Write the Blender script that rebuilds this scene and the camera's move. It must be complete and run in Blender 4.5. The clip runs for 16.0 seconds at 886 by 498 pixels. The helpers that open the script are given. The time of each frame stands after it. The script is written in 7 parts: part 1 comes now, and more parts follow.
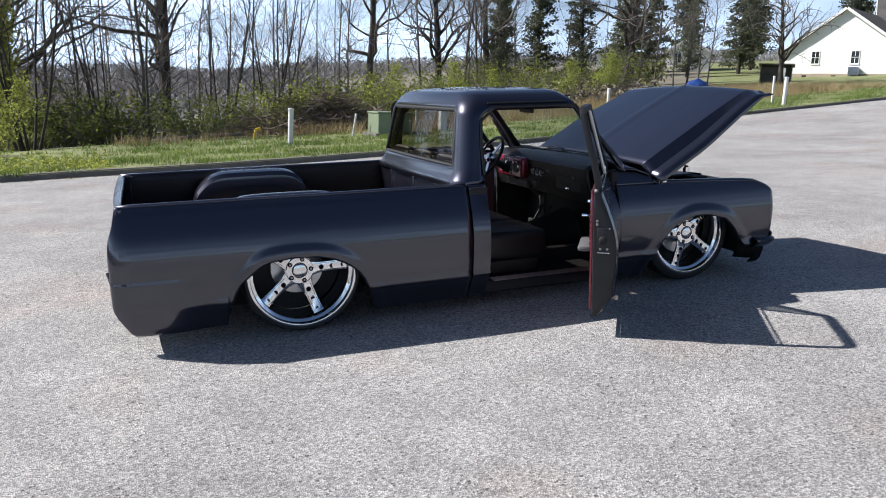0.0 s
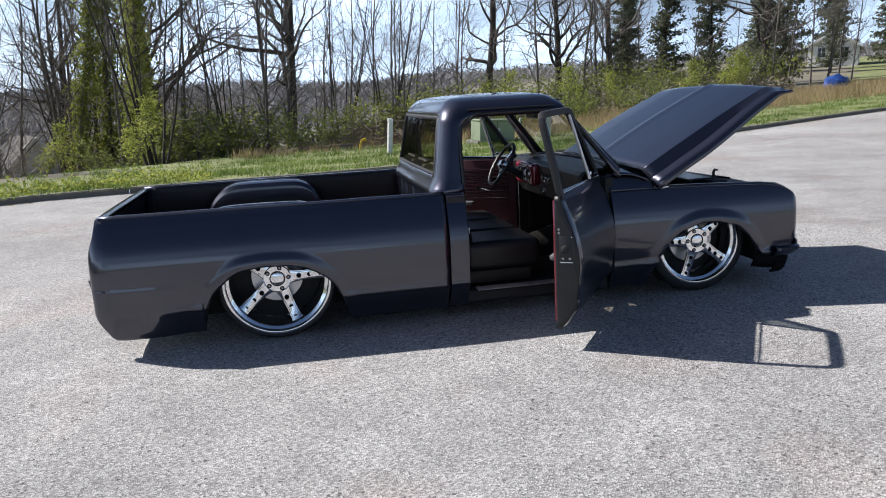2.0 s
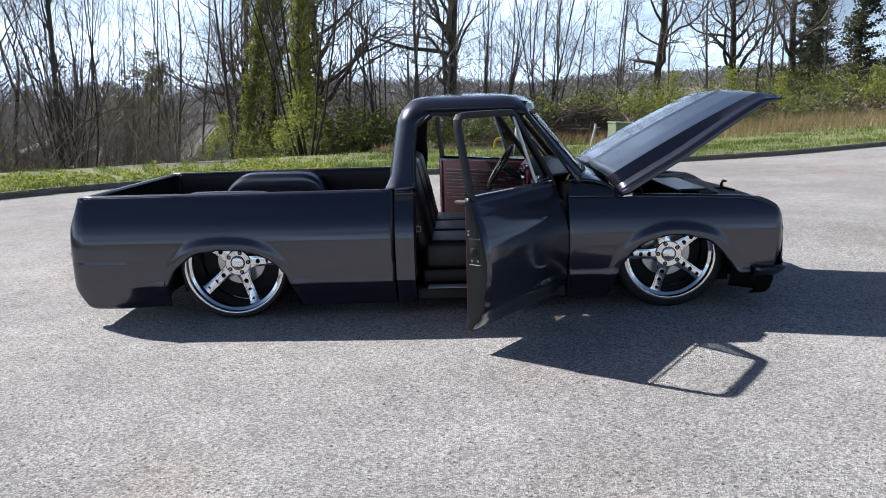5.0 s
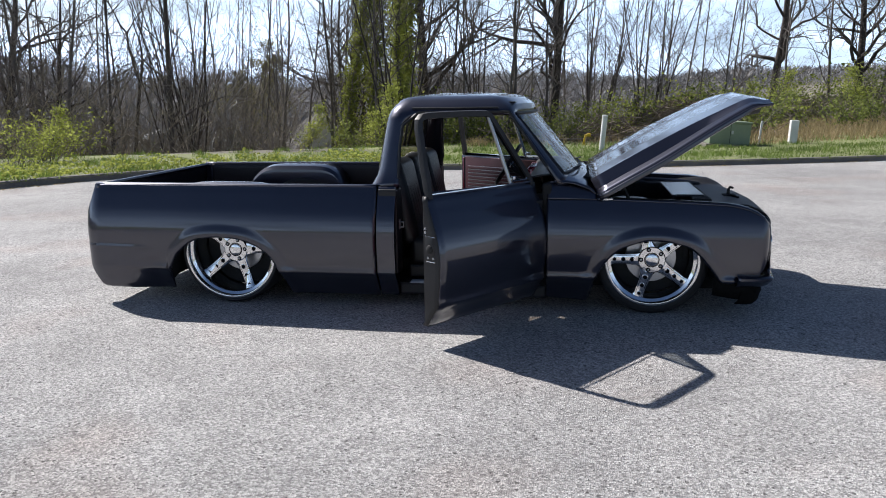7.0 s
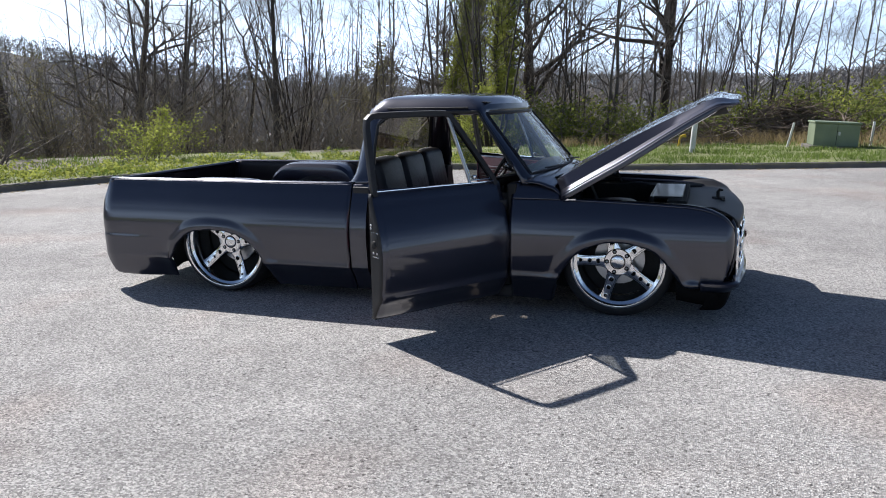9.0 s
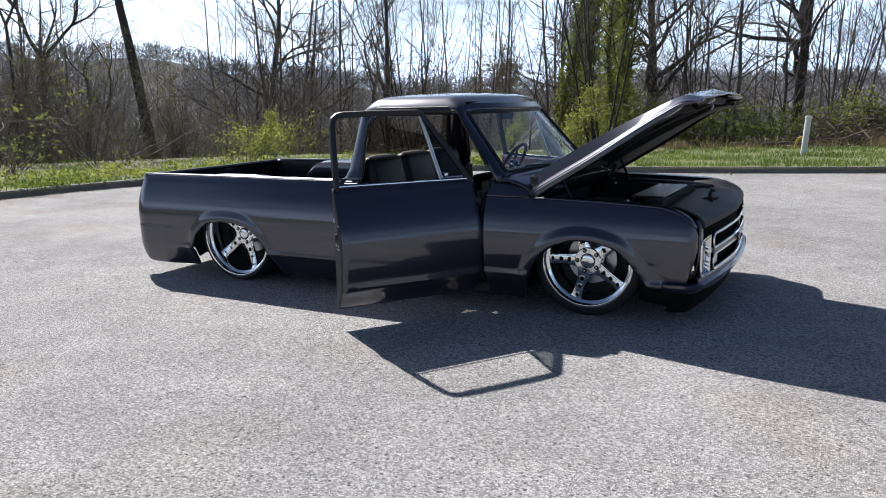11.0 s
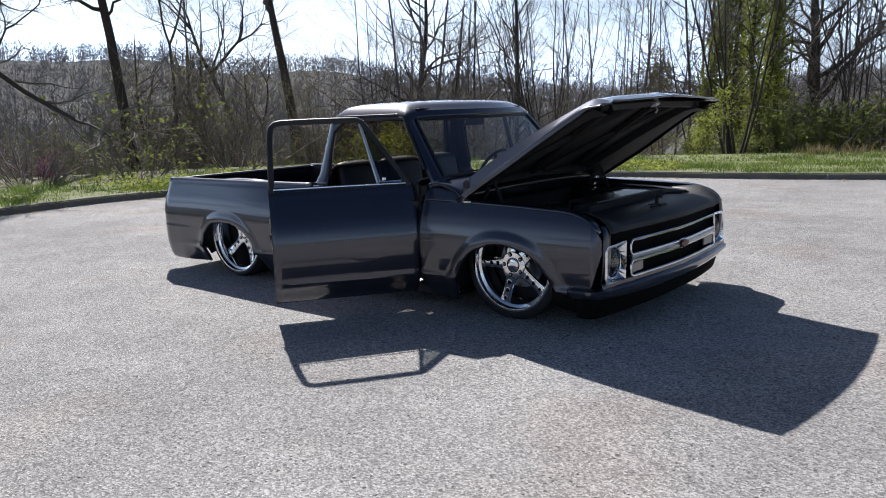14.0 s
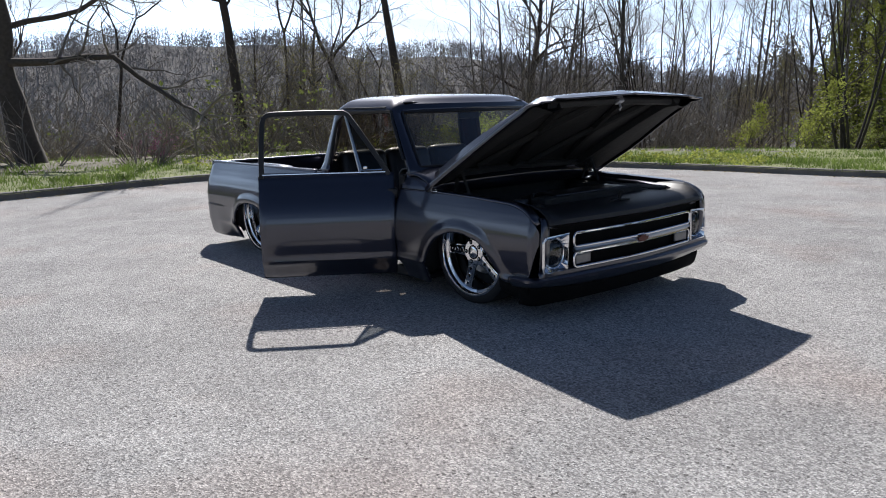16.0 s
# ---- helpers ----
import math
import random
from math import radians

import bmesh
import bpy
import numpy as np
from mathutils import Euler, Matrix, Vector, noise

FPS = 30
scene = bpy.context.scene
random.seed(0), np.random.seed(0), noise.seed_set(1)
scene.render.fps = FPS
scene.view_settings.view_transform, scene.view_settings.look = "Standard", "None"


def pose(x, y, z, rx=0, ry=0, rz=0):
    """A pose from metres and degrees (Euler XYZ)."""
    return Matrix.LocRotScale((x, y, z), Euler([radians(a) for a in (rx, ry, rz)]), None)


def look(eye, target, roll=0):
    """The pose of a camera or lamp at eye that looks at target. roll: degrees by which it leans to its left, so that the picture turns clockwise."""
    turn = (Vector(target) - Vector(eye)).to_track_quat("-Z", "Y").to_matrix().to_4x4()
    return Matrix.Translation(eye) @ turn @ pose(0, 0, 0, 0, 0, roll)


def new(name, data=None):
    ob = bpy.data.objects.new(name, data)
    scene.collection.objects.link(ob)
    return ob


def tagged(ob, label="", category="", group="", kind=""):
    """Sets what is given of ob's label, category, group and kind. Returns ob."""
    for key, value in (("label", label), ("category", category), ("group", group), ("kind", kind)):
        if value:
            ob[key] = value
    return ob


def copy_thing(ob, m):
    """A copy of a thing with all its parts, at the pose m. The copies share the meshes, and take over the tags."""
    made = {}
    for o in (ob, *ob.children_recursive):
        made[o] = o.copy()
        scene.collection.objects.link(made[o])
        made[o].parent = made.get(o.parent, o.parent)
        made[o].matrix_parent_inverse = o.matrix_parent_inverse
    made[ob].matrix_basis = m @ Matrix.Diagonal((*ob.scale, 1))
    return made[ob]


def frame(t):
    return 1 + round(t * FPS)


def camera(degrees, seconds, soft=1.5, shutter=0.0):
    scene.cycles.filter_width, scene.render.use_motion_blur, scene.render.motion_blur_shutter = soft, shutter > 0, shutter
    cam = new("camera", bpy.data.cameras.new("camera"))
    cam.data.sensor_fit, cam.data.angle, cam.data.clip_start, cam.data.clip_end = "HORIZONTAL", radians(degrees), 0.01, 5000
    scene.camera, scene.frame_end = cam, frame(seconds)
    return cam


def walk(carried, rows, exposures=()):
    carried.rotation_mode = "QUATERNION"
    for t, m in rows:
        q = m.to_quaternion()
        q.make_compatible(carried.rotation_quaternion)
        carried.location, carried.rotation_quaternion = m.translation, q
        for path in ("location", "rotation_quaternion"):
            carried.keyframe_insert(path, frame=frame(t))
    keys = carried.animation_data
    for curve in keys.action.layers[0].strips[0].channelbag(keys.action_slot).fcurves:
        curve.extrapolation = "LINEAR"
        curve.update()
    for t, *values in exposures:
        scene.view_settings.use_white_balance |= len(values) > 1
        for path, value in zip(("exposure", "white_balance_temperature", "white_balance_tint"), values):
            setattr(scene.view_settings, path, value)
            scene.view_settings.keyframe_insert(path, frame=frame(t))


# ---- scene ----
# The truck's own frame has x from tail to nose, y to its far side, z square to the tarmac under it.
# The lot climbs three degrees along x; SITE sets that frame into the level world.
SITE = pose(0, 0, 0, 0, -3, 0)
cam = camera(59.07, 16.0, soft=1.0)
PATH = [
    (0, (-0.852, -5.581, 1.510), (-0.156, -3.754, 1.090), -1.02),
    (0.5, (-0.620, -5.615, 1.496), (0.003, -3.761, 1.077), -1.16),
    (1, (-0.385, -5.664, 1.498), (0.157, -3.781, 1.099), -1.85),
    (1.5, (-0.142, -5.780, 1.482), (0.297, -3.868, 1.092), -2.34),
    (2, (0.118, -5.820, 1.480), (0.492, -3.895, 1.089), -3.02),
    (2.5, (0.381, -5.836, 1.467), (0.693, -3.897, 1.088), -1.98),
    (3, (0.649, -5.911, 1.456), (0.876, -3.956, 1.097), -2.85),
    (3.5, (0.874, -5.999, 1.455), (1.037, -4.040, 1.091), -2.96),
    (4, (1.139, -6.013, 1.427), (1.223, -4.048, 1.061), -2.45),
    (6.5, (2.151, -6.045, 1.448), (1.892, -4.100, 1.062), -0.85),
    (7, (2.425, -6.044, 1.450), (2.090, -4.111, 1.063), -0.73),
    (7.5, (2.682, -6.031, 1.440), (2.287, -4.113, 1.036), -1.61),
    (8, (2.956, -5.948, 1.422), (2.480, -4.047, 1.019), -0.54),
    (8.5, (3.172, -5.931, 1.432), (2.623, -4.049, 1.039), -1.23),
    (9, (3.429, -5.917, 1.437), (2.804, -4.056, 1.055), -0.96),
    (11.5, (4.674, -5.531, 1.382), (3.677, -3.832, 1.034), -1.92),
    (12, (4.908, -5.403, 1.340), (3.851, -3.735, 1.023), -2.15),
    (12.5, (5.220, -5.317, 1.379), (4.093, -3.697, 1.052), -1.94),
    (13, (5.410, -5.237, 1.305), (4.236, -3.649, 0.990), -2.34),
    (13.5, (5.621, -5.074, 1.305), (4.388, -3.532, 0.985), -1.35),
    (14, (5.829, -4.946, 1.352), (4.551, -3.446, 1.012), -2.26),
    (14.5, (6.086, -4.878, 1.308), (4.775, -3.406, 0.971), -2.05),
    (15, (6.335, -4.725, 1.363), (4.960, -3.318, 1.005), -2.28),
    (15.5, (6.532, -4.636, 1.310), (5.101, -3.281, 0.972), -1.31),
    (16, (6.832, -4.454, 1.375), (5.337, -3.175, 1.011), -1.50),
]
walk(cam, [(t, SITE @ look(eye, goal, lean)) for t, eye, goal, lean in PATH],
     exposures=[(0, 0.62, 6250, 12), (7, 0.54, 6250, 12), (12.5, 0.46, 6250, 12), (16, 0.33, 6250, 12)])

# ---- sky and sun ----
SUN_WAY = (SITE.to_3x3() @ Vector((0.95, -0.645, -1.0))).normalized()
world = bpy.data.worlds.new("sky")
scene.world = world
world.use_nodes = True
wn = world.node_tree.nodes
sky = wn.new("ShaderNodeTexSky")
sky.sky_type = "NISHITA"
sky.sun_disc = False
sky.sun_elevation = math.asin(-SUN_WAY.z)
sky.sun_rotation = math.atan2(-SUN_WAY.x, -SUN_WAY.y)
sky.air_density, sky.dust_density, sky.ozone_density = 1.0, 1.3, 2.2
wn["Background"].inputs["Strength"].default_value = 0.050
air = wn.new("ShaderNodeMix")           # cool clear spring air
air.data_type, air.blend_type = "RGBA", "MULTIPLY"
air.inputs[0].default_value = 1.0
air.inputs[7].default_value = (0.74, 0.78, 0.86, 1)
world.node_tree.links.new(sky.outputs["Color"], air.inputs[6])
# thin high cloud and haze, denser towards the horizon all round
wl = world.node_tree.links
way = wn.new("ShaderNodeTexCoord")
split = wn.new("ShaderNodeSeparateXYZ")
wl.new(way.outputs["Generated"], split.inputs[0])
depth = wn.new("ShaderNodeMapRange")
depth.inputs["From Min"].default_value, depth.inputs["From Max"].default_value = 0.38, 0.0
wl.new(split.outputs["Z"], depth.inputs["Value"])
thick = wn.new("ShaderNodeMath")
thick.operation = "POWER"
thick.inputs[1].default_value = 1.5
wl.new(depth.outputs[0], thick.inputs[0])
stretch = wn.new("ShaderNodeVectorMath")
stretch.operation = "MULTIPLY"
stretch.inputs[1].default_value = (1.0, 1.0, 3.5)
wl.new(way.outputs["Generated"], stretch.inputs[0])
wisp = wn.new("ShaderNodeTexNoise")
wisp.inputs["Scale"].default_value, wisp.inputs["Detail"].default_value = 4.5, 8
wl.new(stretch.outputs[0], wisp.inputs["Vector"])
shape = wn.new("ShaderNodeMapRange")
shape.inputs["From Min"].default_value, shape.inputs["From Max"].default_value = 0.38, 0.64
shape.inputs["To Min"].default_value, shape.inputs["To Max"].default_value = 0.30, 1.0
wl.new(wisp.outputs["Fac"], shape.inputs["Value"])
cover = wn.new("ShaderNodeMath")
cover.operation = "MULTIPLY"
wl.new(thick.outputs[0], cover.inputs[0])
wl.new(shape.outputs[0], cover.inputs[1])
veil = wn.new("ShaderNodeMix")
veil.data_type = "RGBA"
wl.new(cover.outputs[0], veil.inputs[0])
wl.new(air.outputs[2], veil.inputs[6])
toward = wn.new("ShaderNodeVectorMath")
toward.operation = "DOT_PRODUCT"
toward.inputs[1].default_value = -SUN_WAY
wl.new(way.outputs["Generated"], toward.inputs[0])
near_sun = wn.new("ShaderNodeMapRange")
near_sun.interpolation_type = "SMOOTHERSTEP"
near_sun.inputs["From Min"].default_value, near_sun.inputs["From Max"].default_value = -0.1, 1.0
near_sun.inputs["To Min"].default_value, near_sun.inputs["To Max"].default_value = 0.75, 1.75
wl.new(toward.outputs["Value"], near_sun.inputs["Value"])
haze = wn.new("ShaderNodeVectorMath")
haze.operation = "SCALE"
haze.inputs[0].default_value = (20.0, 25.5, 33.0)
wl.new(near_sun.outputs[0], haze.inputs["Scale"])
wl.new(haze.outputs[0], veil.inputs[7])
wl.new(veil.outputs[2], wn["Background"].inputs["Color"])
sun = new("sun", bpy.data.lights.new("sun", "SUN"))
sun.data.energy, sun.data.angle, sun.data.color = 5.0, radians(0.55), (1.0, 0.95, 0.88)
sun.rotation_euler = SUN_WAY.to_track_quat("-Z", "Y").to_euler()


# ---- materials ----
def shader(name, base, rough=0.6, metal=0.0, vary=0.25, scale=3.0, fine=60.0, bump=0.0, bump_scale=80.0, coat=0.0, spec=0.5,
           second=None, coords="Object", rand=0.0, translucent=0.0):
    """A surface with variation at two scales: blotches of a second colour and a fine grain, and a fine relief."""
    m = bpy.data.materials.new(name)
    m.use_nodes = True
    n, l = m.node_tree.nodes, m.node_tree.links
    b = n["Principled BSDF"]
    tex = n.new("ShaderNodeTexCoord")
    big = n.new("ShaderNodeTexNoise")
    big.inputs["Scale"].default_value, big.inputs["Detail"].default_value = scale, 5
    small = n.new("ShaderNodeTexNoise")
    small.inputs["Scale"].default_value, small.inputs["Detail"].default_value = fine, 3
    for t in (big, small):
        l.new(tex.outputs[coords], t.inputs["Vector"])
    add = n.new("ShaderNodeMath")
    add.operation = "MULTIPLY_ADD"
    add.inputs[1].default_value = 0.45
    l.new(small.outputs["Fac"], add.inputs[0])
    half = n.new("ShaderNodeMath")
    half.operation = "MULTIPLY"
    half.inputs[1].default_value = 0.55
    l.new(big.outputs["Fac"], half.inputs[0])
    l.new(half.outputs[0], add.inputs[2])
    ramp = n.new("ShaderNodeValToRGB")
    ramp.color_ramp.elements[0].position, ramp.color_ramp.elements[1].position = 0.32, 0.68
    dark = [c * (1 - vary) for c in base]
    light = list(second) if second else [min(1, c * (1 + vary)) for c in base]
    ramp.color_ramp.elements[0].color = (*dark, 1)
    ramp.color_ramp.elements[1].color = (*light, 1)
    l.new(add.outputs[0], ramp.inputs[0])
    colour = ramp.outputs["Color"]
    if rand:
        info = n.new("ShaderNodeObjectInfo")
        hsv = n.new("ShaderNodeHueSaturation")
        mr = n.new("ShaderNodeMapRange")
        mr.inputs["To Min"].default_value, mr.inputs["To Max"].default_value = 1 - rand, 1 + rand
        l.new(info.outputs["Random"], mr.inputs["Value"])
        l.new(mr.outputs[0], hsv.inputs["Value"])
        l.new(colour, hsv.inputs["Color"])
        colour = hsv.outputs["Color"]
    l.new(colour, b.inputs["Base Color"])
    b.inputs["Roughness"].default_value, b.inputs["Metallic"].default_value = rough, metal
    b.inputs["Coat Weight"].default_value, b.inputs["Coat Roughness"].default_value = coat, 0.07 if coat > 0.8 else 0.04
    b.inputs["Coat IOR"].default_value = 1.72
    b.inputs["Specular IOR Level"].default_value = spec
    if bump:
        bn = n.new("ShaderNodeTexNoise")
        bn.inputs["Scale"].default_value, bn.inputs["Detail"].default_value = bump_scale, 4
        l.new(tex.outputs[coords], bn.inputs["Vector"])
        bm_ = n.new("ShaderNodeBump")
        bm_.inputs["Strength"].default_value, bm_.inputs["Distance"].default_value = bump, 0.01
        l.new(bn.outputs["Fac"], bm_.inputs["Height"])
        l.new(bm_.outputs["Normal"], b.inputs["Normal"])
    if translucent:
        tr = n.new("ShaderNodeBsdfTranslucent")
        l.new(colour, tr.inputs["Color"])
        mix = n.new("ShaderNodeMixShader")
        mix.inputs[0].default_value = translucent
        l.new(b.outputs[0], mix.inputs[1])
        l.new(tr.outputs[0], mix.inputs[2])
        l.new(mix.outputs[0], n["Material Output"].inputs["Surface"])
    return m


PAINT = shader("satin_charcoal_paint", (0.027, 0.028, 0.046), 0.33, 0.75, 0.12, 1.5, 400, coat=0.9)
# Darker, duller copy of the body paint, for jambs, edges and frames.
PAINT_DARK = shader("dull_dark_paint", (0.014, 0.014, 0.016), 0.5, 0.1, 0.3, 4, 90)
BED_LINER = shader("scuffed_brown_black_paint", (0.026, 0.019, 0.019), 0.55, 0, 0.35, 4, 90)
RUBBER = shader("tyre_rubber", (0.014, 0.014, 0.015), 0.7, 0, 0.3, 8, 120, 0.2, 60)
CHROME = shader("chrome", (0.78, 0.79, 0.81), 0.06, 1.0, 0.03, 3, 60)
STEEL = shader("brushed_steel", (0.45, 0.46, 0.48), 0.3, 1.0, 0.15, 6, 120)
LEATHER = shader("black_vinyl", (0.011, 0.0105, 0.0105), 0.36, 0, 0.3, 5, 140, 0.25, 150)
RED = shader("oxblood_vinyl", (0.060, 0.008, 0.014), 0.45, 0, 0.2, 4, 110, 0.2, 120)
MAROON = shader("gloss_maroon_metal", (0.22, 0.014, 0.032), 0.25, 0.2, 0.15, 3, 60, coat=0.5)
UNDER = shader("underbody_black", (0.012, 0.012, 0.012), 0.75, 0, 0.4, 6, 50, 0.4, 30)


def asphalt():
    """Worn tarmac: pale and dark chips about a centimetre across, bleached and stained in large soft patches."""
    m = bpy.data.materials.new("asphalt")
    m.use_nodes = True
    n, l = m.node_tree.nodes, m.node_tree.links
    b = n["Principled BSDF"]
    tex = n.new("ShaderNodeTexCoord")

    def noise_at(scale, detail=3, rough=0.5):
        t = n.new("ShaderNodeTexNoise")
        t.inputs["Scale"].default_value, t.inputs["Detail"].default_value, t.inputs["Roughness"].default_value = scale, detail, rough
        l.new(tex.outputs["Object"], t.inputs["Vector"])
        return t.outputs["Fac"]

    def maths(op, a, c):
        t = n.new("ShaderNodeMath")
        t.operation = op
        for i, v in enumerate((a, c)):
            if isinstance(v, (int, float)):
                t.inputs[i].default_value = v
            else:
                l.new(v, t.inputs[i])
        return t.outputs[0]

    chips = n.new("ShaderNodeTexVoronoi")
    chips.inputs["Scale"].default_value = 118
    l.new(tex.outputs["Object"], chips.inputs["Vector"])
    sep = n.new("ShaderNodeSeparateColor")
    l.new(chips.outputs["Color"], sep.inputs[0])
    grit = noise_at(205, 2)
    mixd = maths("ADD", maths("MULTIPLY", sep.outputs[0], 0.5), maths("MULTIPLY", grit, 0.5))
    ramp = n.new("ShaderNodeValToRGB")
    e = ramp.color_ramp.elements
    e[0].position, e[0].color = 0.20, (0.160, 0.157, 0.155, 1)
    e[1].position, e[1].color = 0.82, (0.66, 0.65, 0.635, 1)
    k = e.new(0.5)
    k.color = (0.345, 0.338, 0.331, 1)
    l.new(mixd, ramp.inputs[0])
    # large soft wear and stains
    wear = maths("ADD", maths("MULTIPLY", noise_at(0.35, 5, 0.6), 0.6), maths("MULTIPLY", noise_at(2.2, 4, 0.6), 0.4))
    hsv = n.new("ShaderNodeHueSaturation")
    mr = n.new("ShaderNodeMapRange")
    mr.inputs["From Min"].default_value, mr.inputs["From Max"].default_value = 0.32, 0.68
    mr.inputs["To Min"].default_value, mr.inputs["To Max"].default_value = 0.70, 1.24
    l.new(wear, mr.inputs["Value"])
    l.new(mr.outputs[0], hsv.inputs["Value"])
    l.new(ramp.outputs[0], hsv.inputs["Color"])
    # rusty brown tint in patches
    tint = n.new("ShaderNodeMix")
    tint.data_type, tint.blend_type = "RGBA", "MULTIPLY"
    tmr = n.new("ShaderNodeMapRange")
    tmr.inputs["From Min"].default_value, tmr.inputs["From Max"].default_value = 0.52, 0.72
    l.new(noise_at(0.6, 3), tmr.inputs["Value"])
    l.new(tmr.outputs[0], tint.inputs[0])
    l.new(hsv.outputs[0], tint.inputs[6])
    tint.inputs[7].default_value = (1.0, 0.91, 0.87, 1)
    # scattered dark pits, thicker in worn streaks
    pits = n.new("ShaderNodeTexVoronoi")
    pits.inputs["Scale"].default_value = 60
    l.new(tex.outputs["Object"], pits.inputs["Vector"])
    psep = n.new("ShaderNodeSeparateColor")
    l.new(pits.outputs["Color"], psep.inputs[0])
    streak = n.new("ShaderNodeMapRange")
    streak.inputs["From Min"].default_value, streak.inputs["From Max"].default_value = 0.40, 0.68
    streak.inputs["To Min"].default_value, streak.inputs["To Max"].default_value = 0.05, 0.23
    l.new(noise_at(1.1, 5, 0.65), streak.inputs["Value"])
    chosen = maths("LESS_THAN", psep.outputs[1], streak.outputs[0])
    near_mid = maths("LESS_THAN", pits.outputs["Distance"], maths("MULTIPLY", psep.outputs[2], 0.55))
    pitted = n.new("ShaderNodeMix")
    pitted.data_type, pitted.blend_type = "RGBA", "MULTIPLY"
    l.new(maths("MULTIPLY", chosen, near_mid), pitted.inputs[0])
    l.new(tint.outputs[2], pitted.inputs[6])
    pitted.inputs[7].default_value = (0.38, 0.37, 0.37, 1)
    l.new(pitted.outputs[2], b.inputs["Base Color"])
    b.inputs["Roughness"].default_value = 0.9
    b.inputs["Specular IOR Level"].default_value = 0.25
    bump = n.new("ShaderNodeBump")
    bump.inputs["Strength"].default_value, bump.inputs["Distance"].default_value = 0.9, 0.006
    l.new(maths("ADD", chips.outputs["Distance"], maths("MULTIPLY", grit, 0.8)), bump.inputs["Height"])
    l.new(bump.outputs[0], b.inputs["Normal"])
    return m


ASPHALT = asphalt()
GRASS_SOIL = shader("spring_turf", (0.15, 0.18, 0.06), 0.95, 0, 0.4, 0.6, 25, 0.5, 20, second=(0.26, 0.28, 0.11))
CONCRETE = shader("kerb_concrete", (0.17, 0.158, 0.142), 0.85, 0, 0.35, 2.5, 60, 0.4, 60)
LITTER = shader("leaf_litter", (0.14, 0.125, 0.095), 0.95, 0, 0.4, 0.25, 8, 0.5, 6, second=(0.23, 0.21, 0.15))

BARK = shader("grey_brown_bark", (0.12, 0.105, 0.092), 0.9, 0, 0.4, 1.2, 22, 0.8, 14, rand=0.35)
BARK_DARK = shader("dark_furrowed_bark", (0.06, 0.05, 0.043), 0.92, 0, 0.45, 1.2, 18, 0.9, 10, rand=0.25)
TWIG = shader("bare_twigs", (0.155, 0.137, 0.122), 0.9, 0, 0.3, 0.8, 12, rand=0.3)
LEAF = shader("young_spring_leaves", (0.26, 0.31, 0.06), 0.8, 0, 0.45, 0.9, 9, second=(0.47, 0.51, 0.13), rand=0.25, translucent=0.5, spec=0.15)
LEAF_DARK = shader("olive_green_leaves", (0.13, 0.17, 0.05), 0.8, 0, 0.45, 0.9, 9, second=(0.27, 0.31, 0.09), rand=0.25, translucent=0.45, spec=0.15)
LEAF_PALE = shader("pale_willow_leaves", (0.23, 0.22, 0.075), 0.6, 0, 0.3, 0.6, 9, second=(0.34, 0.31, 0.13), rand=0.1, translucent=0.45)
NEEDLES = shader("cedar_needles", (0.11, 0.13, 0.085), 0.9, 0, 0.45, 0.9, 10, second=(0.21, 0.225, 0.145), rand=0.2, translucent=0.2, spec=0.05)
BLADES = shader("grass_blades", (0.13, 0.22, 0.035), 0.6, 0, 0.5, 0.5, 6, second=(0.25, 0.34, 0.08), translucent=0.4)
STRAW = shader("dry_straw_grass", (0.30, 0.22, 0.11), 0.8, 0, 0.35, 0.6, 8, second=(0.48, 0.38, 0.21), translucent=0.3)
# Haze over the far slopes is mixed into both colours as pale grey.
FAR_WOOD = shader("hazed_bare_woods", (0.24, 0.235, 0.24), 0.95, 0, 0.5, 0.09, 0.5, second=(0.43, 0.42, 0.415), spec=0.05)
FAR_SLOPE = shader("hazed_forest_floor", (0.16, 0.157, 0.16), 0.95, 0, 0.5, 0.05, 0.8, second=(0.25, 0.245, 0.24), spec=0.05)
BRUSH = shader("bare_brown_brush", (0.20, 0.175, 0.15), 0.95, 0, 0.4, 0.3, 5, second=(0.34, 0.30, 0.23), spec=0.05)
WHITE_PAINT = shader("white_siding_paint", (0.84, 0.84, 0.82), 0.6, 0, 0.06, 0.8, 30, 0.1, 20)
PVC = shader("white_plastic_post", (0.74, 0.74, 0.73), 0.45, 0, 0.12, 3, 50)
SHINGLE = shader("grey_roof_shingles", (0.10, 0.095, 0.09), 0.9, 0, 0.3, 1.5, 12, 0.5, 9)
BLOCKWORK = shader("tan_block_foundation", (0.36, 0.30, 0.23), 0.9, 0, 0.2, 2, 30, 0.3, 12)
BOX_GREEN = shader("utility_green_paint", (0.22, 0.27, 0.18), 0.5, 0.1, 0.18, 2, 40)
WINDOW_DARK = shader("dark_window_glass", (0.03, 0.035, 0.04), 0.08, 0, 0.2, 2, 30, coat=0.5)
TARP = shader("blue_tarpaulin", (0.02, 0.06, 0.24), 0.5, 0, 0.3, 3, 30, 0.6, 8)
YELLOW = shader("yellow_painted_metal", (0.62, 0.42, 0.02), 0.45, 0, 0.15, 5, 60)
REDBUD = shader("redbud_blossom", (0.30, 0.13, 0.21), 0.8, 0, 0.3, 1, 9, second=(0.42, 0.22, 0.30), translucent=0.3, spec=0.1)
STICKS = shader("weathered_dead_branches", (0.14, 0.10, 0.075), 0.9, 0, 0.4, 1.2, 14, second=(0.30, 0.24, 0.19))
WEATHERED = shader("weathered_grey_boards", (0.20, 0.18, 0.165), 0.9, 0, 0.3, 1.5, 25, 0.4, 20)


